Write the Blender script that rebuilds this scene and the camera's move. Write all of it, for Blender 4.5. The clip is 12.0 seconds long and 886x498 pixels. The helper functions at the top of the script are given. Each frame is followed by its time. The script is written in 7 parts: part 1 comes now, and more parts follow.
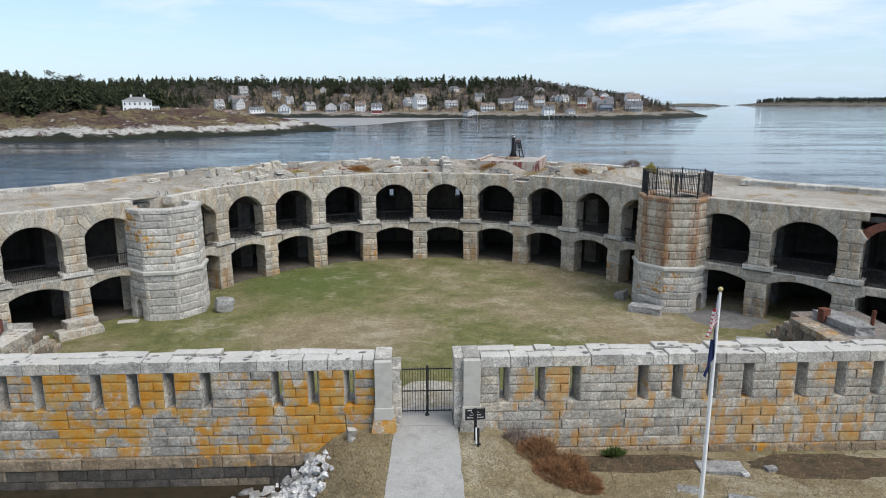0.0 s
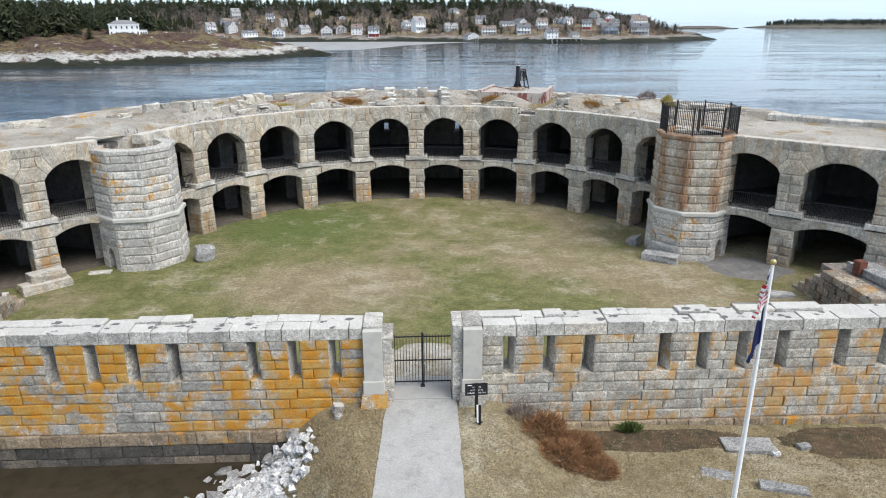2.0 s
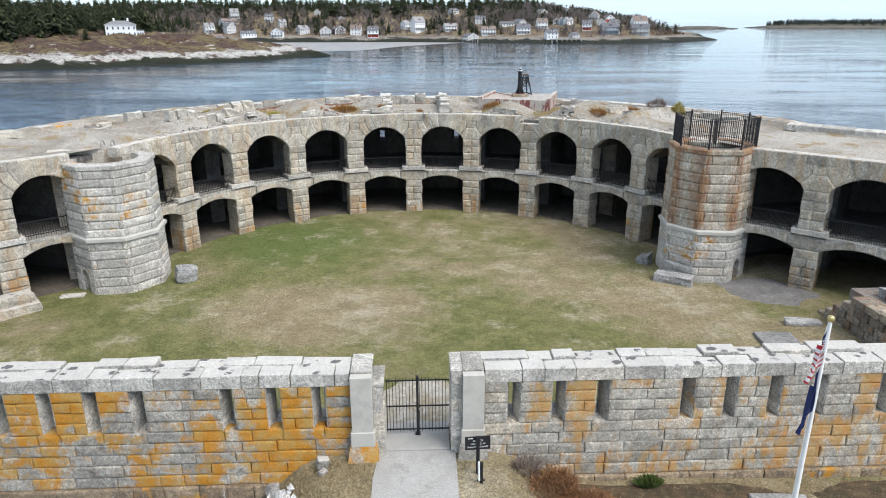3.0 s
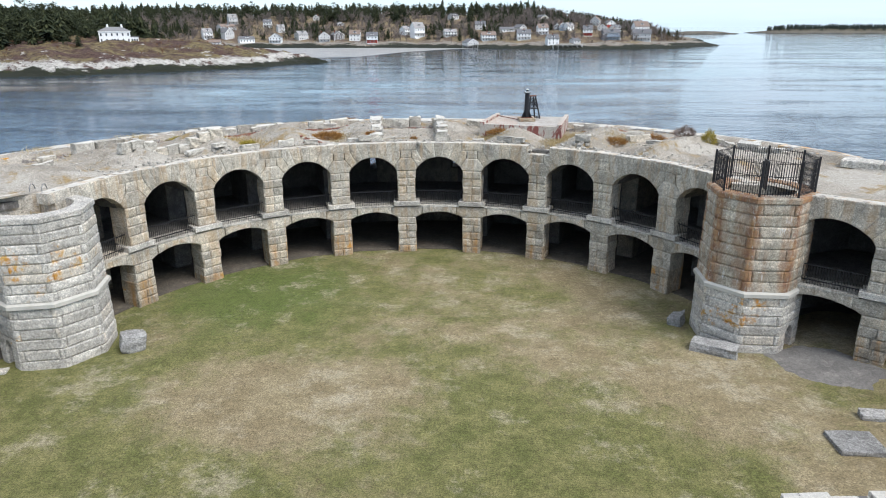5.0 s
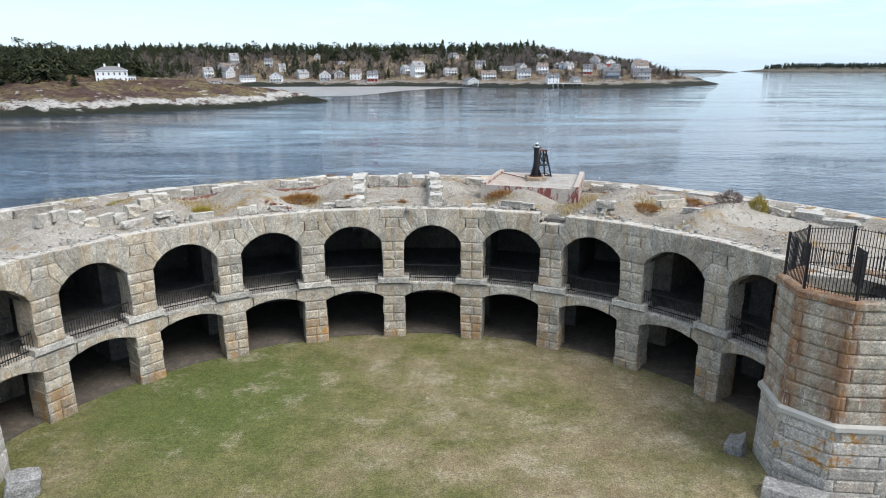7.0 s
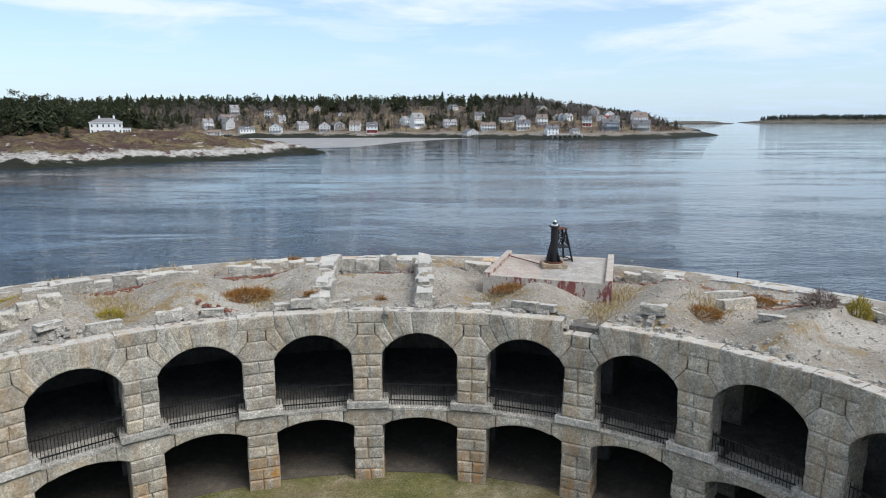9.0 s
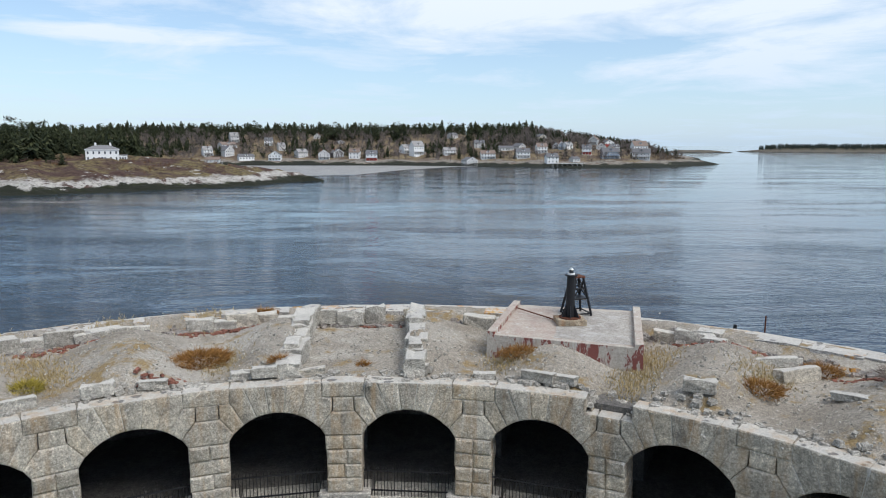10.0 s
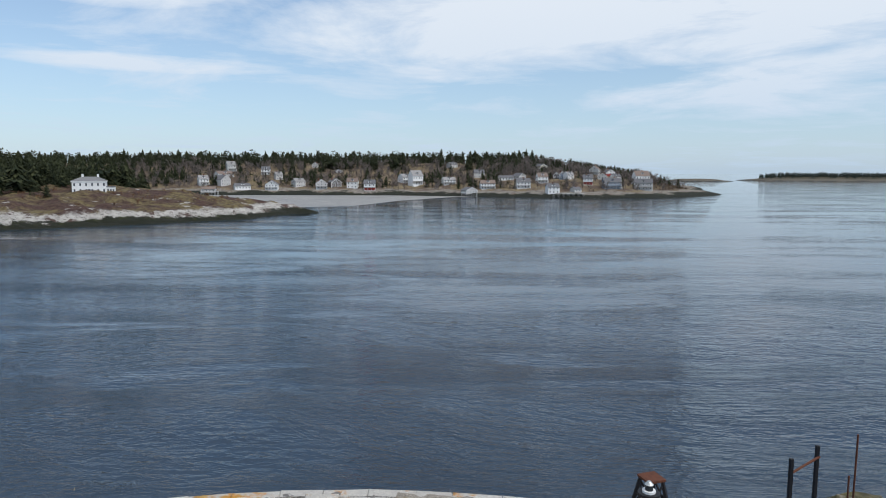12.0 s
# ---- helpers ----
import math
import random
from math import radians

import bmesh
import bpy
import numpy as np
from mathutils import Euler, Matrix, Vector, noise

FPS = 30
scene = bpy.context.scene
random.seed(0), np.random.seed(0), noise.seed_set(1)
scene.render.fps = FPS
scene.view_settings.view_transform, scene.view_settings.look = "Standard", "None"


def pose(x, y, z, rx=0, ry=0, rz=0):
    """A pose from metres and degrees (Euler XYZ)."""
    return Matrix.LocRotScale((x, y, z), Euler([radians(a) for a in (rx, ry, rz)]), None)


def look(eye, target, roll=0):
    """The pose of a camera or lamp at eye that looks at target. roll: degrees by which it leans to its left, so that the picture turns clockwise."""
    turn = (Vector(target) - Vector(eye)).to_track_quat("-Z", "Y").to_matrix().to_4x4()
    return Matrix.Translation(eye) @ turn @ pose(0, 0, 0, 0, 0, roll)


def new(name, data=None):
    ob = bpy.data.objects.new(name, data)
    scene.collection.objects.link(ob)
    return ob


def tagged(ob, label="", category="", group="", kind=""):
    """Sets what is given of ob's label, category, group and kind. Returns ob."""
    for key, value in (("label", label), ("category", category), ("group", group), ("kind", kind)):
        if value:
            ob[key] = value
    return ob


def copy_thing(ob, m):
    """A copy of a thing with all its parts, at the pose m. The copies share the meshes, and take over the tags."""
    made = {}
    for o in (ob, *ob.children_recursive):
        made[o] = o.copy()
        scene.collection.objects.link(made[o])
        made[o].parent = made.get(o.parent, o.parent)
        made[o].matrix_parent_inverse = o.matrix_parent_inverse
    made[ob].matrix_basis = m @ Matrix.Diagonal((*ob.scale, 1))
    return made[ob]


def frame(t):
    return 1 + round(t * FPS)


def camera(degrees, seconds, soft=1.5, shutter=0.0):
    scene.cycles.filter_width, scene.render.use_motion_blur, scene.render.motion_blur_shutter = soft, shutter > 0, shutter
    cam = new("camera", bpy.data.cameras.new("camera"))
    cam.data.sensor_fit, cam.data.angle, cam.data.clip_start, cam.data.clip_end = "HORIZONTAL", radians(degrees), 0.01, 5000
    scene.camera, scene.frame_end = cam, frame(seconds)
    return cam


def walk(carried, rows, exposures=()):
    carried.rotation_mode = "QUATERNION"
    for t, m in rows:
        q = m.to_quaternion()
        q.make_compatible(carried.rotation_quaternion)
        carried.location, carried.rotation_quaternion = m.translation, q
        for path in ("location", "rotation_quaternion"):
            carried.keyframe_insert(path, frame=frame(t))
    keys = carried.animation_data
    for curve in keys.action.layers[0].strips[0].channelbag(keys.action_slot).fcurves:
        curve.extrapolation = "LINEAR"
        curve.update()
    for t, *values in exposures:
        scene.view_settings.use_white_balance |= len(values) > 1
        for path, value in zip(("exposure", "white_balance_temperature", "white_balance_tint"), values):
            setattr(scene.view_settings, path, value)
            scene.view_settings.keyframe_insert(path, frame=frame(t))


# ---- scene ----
cam = camera(67.0, 12.0, soft=1.0)

PATH = [
    (0, (0.45, -27.351, 14.774), (0.345, -25.403, 14.333), -0.1),
    (0.5, (0.436, -26.836, 14.755), (0.332, -24.889, 14.312), -0.1),
    (1, (0.406, -25.935, 14.727), (0.302, -23.994, 14.26), -0.1),
    (1.5, (0.389, -24.758, 14.757), (0.287, -22.855, 14.15), -0.2),
    (2, (0.352, -23.347, 14.888), (0.25, -21.458, 14.241), -0.2),
    (2.5, (0.309, -21.85, 15.002), (0.208, -19.96, 14.355), -0.2),
    (3, (0.275, -20.24, 15.131), (0.174, -18.35, 14.484), -0.2),
    (3.2, (0.243, -19.551, 15.204), (0.142, -17.662, 14.555), -0.2),
    (4.8, (0.13, -13.788, 15.847), (0.028, -11.897, 15.202), -0.2),
    (5, (0.112, -13.019, 15.867), (0.011, -11.125, 15.232), -0.2),
    (5.5, (0.093, -11.048, 16.0), (-0.009, -9.148, 15.384), -0.2),
    (6, (0.079, -8.933, 16.088), (-0.023, -7.027, 15.492), -0.3),
    (6.5, (0.078, -6.724, 16.152), (-0.025, -4.808, 15.587), -0.3),
    (7, (0.058, -4.448, 16.21), (-0.046, -2.524, 15.676), -0.2),
    (7.2, (0.081, -3.476, 16.228), (-0.023, -1.548, 15.705), -0.2),
    (8.8, (0.005, 4.586, 16.493), (-0.101, 6.54, 16.082), -0.3),
    (9, (-0.057, 5.605, 16.484), (-0.162, 7.563, 16.091), -0.2),
    (9.5, (-0.127, 8.239, 16.504), (-0.232, 10.205, 16.152), -0.2),
    (10, (-0.19, 10.985, 16.507), (-0.294, 12.958, 16.194), -0.0),
    (10.5, (-0.267, 13.882, 16.833), (-0.371, 15.86, 16.557), -0.0),
    (11, (-0.378, 16.964, 17.751), (-0.481, 18.947, 17.514), 0.1),
    (11.5, (-0.476, 20.062, 18.539), (-0.578, 22.046, 18.307), 0.1),
    (12, (-0.442, 23.363, 18.786), (-0.545, 25.347, 18.552), 0.1),
]
EXPOSURES = [(0, 0.1, 6400, 10), (1, 0.1, 6400, 10), (1.5, 0.2, 6400, 10), (2.2, 0.5, 6400, 10), (5.5, 0.5, 6400, 10), (7, 0.4, 6400, 10), (9, 0.12, 6400, 10), (10, 0.02, 6400, 10), (11, -0.12, 6400, 10), (12, -0.2, 6400, 10)]
walk(cam, [(t, look(eye, target, roll)) for t, eye, target, roll in PATH], EXPOSURES)

# ---- light ----
SUN_EL, SUN_AZ = radians(52), radians(124)      # azimuth clockwise from +y
world = bpy.data.worlds.new("sky")
scene.world = world
world.use_nodes = True
wt = world.node_tree


def wnode(kind, **values):
    n = wt.nodes.new(kind)
    for k, v in values.items():
        n.inputs[k].default_value = v
    return n


def wmath(op, a, b=None):
    n = wt.nodes.new("ShaderNodeMath")
    n.operation = op
    for i, v in enumerate((a, b)):
        if v is None:
            continue
        if isinstance(v, (int, float)):
            n.inputs[i].default_value = v
        else:
            wt.links.new(v, n.inputs[i])
    return n.outputs[0]


sky = wt.nodes.new("ShaderNodeTexSky")
sky.sky_type, sky.sun_disc = "NISHITA", False
sky.sun_elevation, sky.sun_rotation = SUN_EL, SUN_AZ
sky.air_density, sky.dust_density, sky.ozone_density = 1.0, 0.3, 2.0
# thin high cloud, drawn out along the horizon
coord = wt.nodes.new("ShaderNodeTexCoord")
sep = wt.nodes.new("ShaderNodeSeparateXYZ")
wt.links.new(coord.outputs["Generated"], sep.inputs[0])
lift = wmath("ADD", wmath("MAXIMUM", sep.outputs[2], 0.0), 0.09)
flat = wt.nodes.new("ShaderNodeCombineXYZ")
wt.links.new(wmath("DIVIDE", sep.outputs[0], lift), flat.inputs[0])
wt.links.new(wmath("DIVIDE", sep.outputs[1], lift), flat.inputs[1])
cloud = wnode("ShaderNodeTexNoise", Scale=0.85, Detail=10.0, Roughness=0.62, Distortion=0.4)
wt.links.new(flat.outputs[0], cloud.inputs["Vector"])
# banks of cloud over the river: bearing (x over y), height, half widths, weight
bearing = wmath("DIVIDE", sep.outputs[0], wmath("MAXIMUM", sep.outputs[1], 0.05))
bank = None
for q0, e0, dq, de, tilt, weight in ((0.26, 0.215, 0.6, 0.075, 0.04, 0.3), (0.52, 0.112, 0.42, 0.04, 0.05, 0.22), (-0.56, 0.235, 0.2, 0.03, 0.0, 0.2),
                                     (-0.52, 0.14, 0.26, 0.012, 0.0, 0.17), (-0.06, 0.155, 0.2, 0.03, 0.03, 0.16)):
    across = wmath("DIVIDE", wmath("SUBTRACT", bearing, q0), dq)
    middle = wmath("ADD", e0, wmath("MULTIPLY", wmath("SUBTRACT", bearing, q0), tilt))
    up = wmath("DIVIDE", wmath("SUBTRACT", sep.outputs[2], middle), de)
    near = wmath("MAXIMUM", wmath("SUBTRACT", 1.0, wmath("ADD", wmath("MULTIPLY", across, across), wmath("MULTIPLY", up, up))), 0.0)
    near = wmath("MULTIPLY", wmath("POWER", near, 0.7), weight)
    bank = near if bank is None else wmath("MAXIMUM", bank, near)
ramp = wt.nodes.new("ShaderNodeValToRGB")
ramp.color_ramp.elements[0].position, ramp.color_ramp.elements[1].position = 0.5, 0.73
ramp.color_ramp.elements[0].color, ramp.color_ramp.elements[1].color = (0.05, 0.05, 0.05, 1), (0.95, 0.95, 0.95, 1)
wt.links.new(wmath("ADD", cloud.outputs[0], bank), ramp.inputs[0])
veil = wt.nodes.new("ShaderNodeMixRGB")
veil.inputs[2].default_value = (6.7, 6.95, 7.25, 1)
overhead = wt.nodes.new("ShaderNodeMapRange")
overhead.interpolation_type = "SMOOTHSTEP"
wt.links.new(sep.outputs[2], overhead.inputs[0])
overhead.inputs[1].default_value, overhead.inputs[2].default_value, overhead.inputs[4].default_value = 0.3, 0.65, 0.55
wt.links.new(wmath("MAXIMUM", ramp.outputs[0], overhead.outputs[0]), veil.inputs[0])
wt.links.new(sky.outputs[0], veil.inputs[1])
haze = wt.nodes.new("ShaderNodeMixRGB")
haze.inputs[2].default_value = (2.85, 4.2, 5.8, 1)
near_horizon = wmath("POWER", wmath("SUBTRACT", 1.0, wmath("MINIMUM", wmath("MAXIMUM", sep.outputs[2], 0.0), 1.0)), 5.0)
wt.links.new(wmath("MULTIPLY", near_horizon, 0.72), haze.inputs[0])
wt.links.new(veil.outputs[0], haze.inputs[1])
wt.links.new(haze.outputs[0], wt.nodes["Background"].inputs[0])
wt.nodes["Background"].inputs[1].default_value = 0.15

sun = new("sun", bpy.data.lights.new("sun", "SUN"))
sun.data.energy, sun.data.angle, sun.data.color = 2.75, radians(36), (1, 0.96, 0.915)
sun.matrix_world = look((0, 0, 0), (-math.sin(SUN_AZ) * math.cos(SUN_EL), -math.cos(SUN_AZ) * math.cos(SUN_EL), -math.sin(SUN_EL)))


# ---- materials ----
class Paint:
    """A small builder of node materials."""

    def __init__(self, name, rough=0.9, metal=0.0):
        self.m = bpy.data.materials.new(name)
        self.m.use_nodes = True
        self.t = self.m.node_tree
        self.b = self.t.nodes["Principled BSDF"]
        self.b.inputs["Roughness"].default_value = rough
        self.b.inputs["Metallic"].default_value = metal
        self.b.inputs["Specular IOR Level"].default_value = 0.25
        self.height = None

    def put(self, socket, v):
        if isinstance(v, (int, float)):
            socket.default_value = v
        elif isinstance(v, tuple):
            socket.default_value = (*v, 1) if len(v) == 3 else v
        else:
            self.t.links.new(v, socket)

    def at(self, kind="world", scale=(1, 1, 1)):
        if kind == "world":
            v = self.t.nodes.new("ShaderNodeNewGeometry").outputs["Position"]
        else:
            v = self.t.nodes.new("ShaderNodeTexCoord").outputs["Object"]
            info = self.t.nodes.new("ShaderNodeObjectInfo").outputs["Random"]
            add = self.t.nodes.new("ShaderNodeVectorMath")
            self.t.links.new(v, add.inputs[0])
            self.t.links.new(self.maths("MULTIPLY", info, 60.0), add.inputs[1])
            v = add.outputs[0]
        if scale != (1, 1, 1):
            mul = self.t.nodes.new("ShaderNodeVectorMath")
            mul.operation = "MULTIPLY"
            self.t.links.new(v, mul.inputs[0])
            mul.inputs[1].default_value = scale
            v = mul.outputs[0]
        return v

    def noise(self, scale, detail=5.0, rough=0.6, where=None, low=0.0, high=1.0, distort=0.0):
        n = self.t.nodes.new("ShaderNodeTexNoise")
        n.inputs["Scale"].default_value, n.inputs["Detail"].default_value = scale, detail
        n.inputs["Roughness"].default_value, n.inputs["Distortion"].default_value = rough, distort
        self.t.links.new(where or self.at(), n.inputs["Vector"])
        return self.span(n.outputs[0], low, high) if (low, high) != (0.0, 1.0) else n.outputs[0]

    def span(self, v, low, high, smooth=True):
        n = self.t.nodes.new("ShaderNodeMapRange")
        n.interpolation_type = "SMOOTHSTEP" if smooth else "LINEAR"
        self.t.links.new(v, n.inputs[0])
        n.inputs[1].default_value, n.inputs[2].default_value = low, high
        return n.outputs[0]

    def cells(self, scale, where=None, feature="F1"):
        n = self.t.nodes.new("ShaderNodeTexVoronoi")
        n.feature = feature
        n.inputs["Scale"].default_value = scale
        self.t.links.new(where or self.at(), n.inputs["Vector"])
        return n.outputs["Distance"]

    def maths(self, op, a, b=0.0):
        n = self.t.nodes.new("ShaderNodeMath")
        n.operation = op
        self.put(n.inputs[0], a)
        self.put(n.inputs[1], b)
        return n.outputs[0]

    def mix(self, f, a, b, blend="MIX"):
        n = self.t.nodes.new("ShaderNodeMixRGB")
        n.blend_type = blend
        self.put(n.inputs[0], f)
        self.put(n.inputs[1], a)
        self.put(n.inputs[2], b)
        return n.outputs[0]

    def shade(self, c, f, low, high):
        """Multiply a colour by a factor that runs from low to high."""
        n = self.t.nodes.new("ShaderNodeMapRange")
        self.put(n.inputs[0], f)
        n.inputs[3].default_value, n.inputs[4].default_value = low, high
        return self.mix(1.0, c, n.outputs[0], "MULTIPLY")

    def random(self):
        return self.t.nodes.new("ShaderNodeObjectInfo").outputs["Random"]

    def island(self):
        return self.t.nodes.new("ShaderNodeNewGeometry").outputs["Random Per Island"]

    def up(self):
        s = self.t.nodes.new("ShaderNodeSeparateXYZ")
        self.t.links.new(self.t.nodes.new("ShaderNodeNewGeometry").outputs["Normal"], s.inputs[0])
        return s.outputs[2]

    def done(self, colour, bump=None, strength=0.5, distance=0.02, rough=None):
        self.put(self.b.inputs["Base Color"], colour)
        if rough is not None:
            self.put(self.b.inputs["Roughness"], rough)
        if bump is not None:
            n = self.t.nodes.new("ShaderNodeBump")
            n.inputs["Strength"].default_value, n.inputs["Distance"].default_value = strength, distance
            self.put(n.inputs["Height"], bump)
            self.t.links.new(n.outputs[0], self.b.inputs["Normal"])
        return self.m


def granite(name, a, b, lichen=0.0, rust=0.0, dark=0.25, white=0.15, vary=0.35, rust_tones=((0.26, 0.085, 0.032), (0.35, 0.2, 0.08)), spots=0.0, corner=0.0, cover=0.95, streak=1.0, apart=0.08):
    """Rock-faced granite: tone by stone, speckle, grime, pale lime runs; lichen, rust, paler upward faces with dark
    round lichen, where asked.
    """
    p = Paint(name, 0.88)
    c = p.shade(p.mix(p.random(), a, b), p.random(), 0.84, 1.12)
    c = p.mix(p.maths("MULTIPLY", p.span(p.random(), 0.8, 0.9), 0.28), c, (0.42, 0.32, 0.19))
    c = p.shade(c, p.noise(1.3, 6, 0.68, low=0.3, high=0.72), 1.12, 1.0 - vary)
    c = p.shade(c, p.noise(6, 6, 0.75, low=0.3, high=0.7), 0.7, 1.24)
    c = p.shade(c, p.noise(15, 8, 0.9, low=0.36, high=0.64), 0.5, 1.55)
    c = p.shade(c, p.noise(45, 4, 0.8, low=0.35, high=0.65), 0.65, 1.35)
    if dark:
        run = p.noise(1.0, 6, 0.7, p.at(scale=(1.8, 1.8, 0.35)), 0.54, 0.7)
        spot = p.noise(2.3, 6, 0.75, low=0.56, high=0.64)
        c = p.mix(p.maths("MULTIPLY", run, min(1.0, dark * 2)), c, (0.075, 0.072, 0.068))
        c = p.mix(p.maths("MULTIPLY", spot, min(1.0, dark * 1.8)), c, (0.09, 0.088, 0.082))
    if white:
        run = p.noise(1.0, 6, 0.7, p.at(scale=(3.2, 3.2, 0.7)), 0.63, 0.7)
        c = p.mix(p.maths("MULTIPLY", run, min(1.0, white * 3)), c, (0.66, 0.65, 0.62))
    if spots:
        # spots also mixes surfaces that face upwards towards a paler tone
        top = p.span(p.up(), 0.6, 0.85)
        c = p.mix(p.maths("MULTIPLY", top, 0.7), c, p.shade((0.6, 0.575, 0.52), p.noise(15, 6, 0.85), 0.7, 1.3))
        warp = p.t.nodes.new("ShaderNodeVectorMath")
        p.t.links.new(p.at(scale=(1.5, 1.9, 1.0)), warp.inputs[0])
        p.t.links.new(p.maths("MULTIPLY", p.noise(4.5, 4, 0.7), 0.8), warp.inputs[1])
        ring = p.maths("SUBTRACT", 1.0, p.span(p.cells(1.0, warp.outputs[0]), 0.23, 0.28))
        ring = p.maths("MULTIPLY", ring, p.noise(0.9, 2, low=0.38, high=0.46))
        c = p.mix(p.maths("MULTIPLY", p.maths("MULTIPLY", ring, top), spots), c, p.shade((0.13, 0.125, 0.12), p.noise(16, 4, 0.7), 0.6, 1.6))
    if lichen:
        big = p.noise(0.4 / streak, 4, 0.55, p.at(scale=(1, 1, streak)))
        fine = p.noise(2.4, 9, 0.78, p.at(scale=(1, 1, streak)))
        v = p.maths("ADD", big, p.maths("ADD", p.maths("MULTIPLY", p.maths("SUBTRACT", fine, 0.5), 0.75), p.maths("MULTIPLY", p.maths("SUBTRACT", p.random(), 0.5), apart)))
        f = p.maths("MULTIPLY", p.span(v, 0.7 - lichen * 0.3, 0.8 - lichen * 0.24), cover)
        tint = p.mix(p.noise(2.2, 4, low=0.35, high=0.65), (0.62, 0.26, 0.012), (0.56, 0.34, 0.09))
        c = p.mix(f, c, p.shade(tint, p.noise(26, 5, 0.8, low=0.3, high=0.7), 0.55, 1.25))
    if rust:
        run = p.noise(1.0, 5, 0.6, p.at(scale=(1.9, 1.9, 0.12)), 0.5 - rust * 0.1, 0.64)
        fine = p.noise(2.2, 6, 0.7, low=0.25, high=0.6)
        c = p.mix(p.maths("MULTIPLY", p.maths("MULTIPLY", run, fine), rust), c, p.mix(p.noise(1.5, 3), *rust_tones))
    if corner:
        side = p.t.nodes.new("ShaderNodeSeparateXYZ")
        p.t.links.new(p.t.nodes.new("ShaderNodeTexCoord").outputs["Object"], side.inputs[0])
        edge = p.maths("ADD", p.maths("ABSOLUTE", side.outputs[0]), p.maths("MULTIPLY", p.maths("SUBTRACT", p.noise(2.2, 5, 0.7, p.at(scale=(1, 1, 0.35))), 0.5), 0.7))
        edge = p.maths("MULTIPLY", p.span(edge, 0.42, 0.92), p.noise(3.0, 6, 0.75, p.at(scale=(1, 1, 0.4)), 0.34, 0.54))
        c = p.mix(p.maths("MULTIPLY", edge, corner), c, p.mix(p.noise(2.5, 4, low=0.35, high=0.65), (0.2, 0.075, 0.035), (0.38, 0.2, 0.08)))
        drip = p.noise(1.0, 6, 0.72, p.at(scale=(4.5, 4.5, 1.1)), 0.6, 0.66)
        c = p.mix(p.maths("MULTIPLY", drip, 0.8), c, (0.68, 0.67, 0.64))
    h = p.maths("ADD", p.maths("MULTIPLY", p.noise(5, 6, 0.7), 0.7), p.maths("MULTIPLY", p.noise(17, 6, 0.8), 0.6))
    return p.done(c, h, 1.0, 0.085)


def speckled(name, cols, scale, fine=60, rough=0.95, distance=0.02):
    """Loose ground: three tones in patches with a fine grain."""
    p = Paint(name, rough)
    c = p.mix(p.noise(scale, 6, 0.6, low=0.38, high=0.62), cols[0], cols[1])
    c = p.mix(p.noise(scale * 2.7, 6, 0.65, low=0.5, high=0.68), c, cols[2])
    c = p.shade(c, p.noise(fine * 0.2, 5, 0.7, low=0.3, high=0.7), 0.82, 1.16)
    c = p.shade(c, p.noise(fine, 3, 0.7, low=0.25, high=0.75), 0.62, 1.38)
    return p.done(c, p.maths("ADD", p.noise(fine * 0.25, 5, 0.7), p.maths("MULTIPLY", p.noise(fine, 3), 0.3)), 0.8, distance)


def flat_paint(name, c, rough=0.6, metal=0.0, wear=0.25, scale=6.0):
    p = Paint(name, rough, metal)
    col = p.mix(p.maths("MULTIPLY", p.noise(scale, 6, 0.65, low=0.4, high=0.7), wear), c, tuple(x * 0.45 for x in c))
    return p.done(col, p.noise(scale * 5, 4), 0.25, 0.01)


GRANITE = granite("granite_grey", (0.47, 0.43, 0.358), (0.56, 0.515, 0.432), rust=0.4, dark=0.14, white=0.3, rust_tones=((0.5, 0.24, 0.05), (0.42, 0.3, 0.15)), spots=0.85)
GRANITE_FOOT = granite("granite_orange_foot", (0.42, 0.37, 0.29), (0.5, 0.44, 0.35), lichen=0.3, rust=0.8, dark=0.2, white=0.3, rust_tones=((0.45, 0.2, 0.04), (0.42, 0.27, 0.11)))
GRANITE_TOP = granite("granite_weathered_pale", (0.5, 0.47, 0.41), (0.58, 0.55, 0.485), dark=0.2, white=0.2)
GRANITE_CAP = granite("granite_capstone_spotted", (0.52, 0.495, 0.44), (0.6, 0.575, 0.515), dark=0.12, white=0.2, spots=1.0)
GRANITE_GATE = granite("granite_orange_lichen", (0.44, 0.41, 0.355), (0.53, 0.495, 0.43), lichen=0.97, apart=0.15, dark=0.2, white=0.14)
GRANITE_GATE_GREY = granite("granite_some_lichen", (0.45, 0.42, 0.36), (0.54, 0.505, 0.435), lichen=0.68, cover=0.72, streak=0.5, apart=0.03, rust=0.15, dark=0.22, white=0.16, rust_tones=((0.5, 0.22, 0.02), (0.45, 0.27, 0.08)))
GRANITE_RUST = granite("granite_rust_run", (0.48, 0.43, 0.34), (0.54, 0.49, 0.4), rust=0.5, dark=0.22, white=0.2, corner=0.8)
GRANITE_PALE = granite("granite_tower_pale", (0.51, 0.482, 0.43), (0.57, 0.54, 0.485), lichen=0.04, dark=0.12, white=0.15, vary=0.22)
GRANITE_WEST = granite("granite_tower_lichen", (0.51, 0.482, 0.43), (0.57, 0.54, 0.485), lichen=0.42, dark=0.12, white=0.15, vary=0.22)
MORTAR = flat_paint("lime_mortar", (0.6, 0.585, 0.54), 0.95, 0.0, 0.25, 3.0)
CAST = flat_paint("cast_stone_smooth", (0.47, 0.45, 0.4), 0.85, 0.0, 0.3, 2.0)
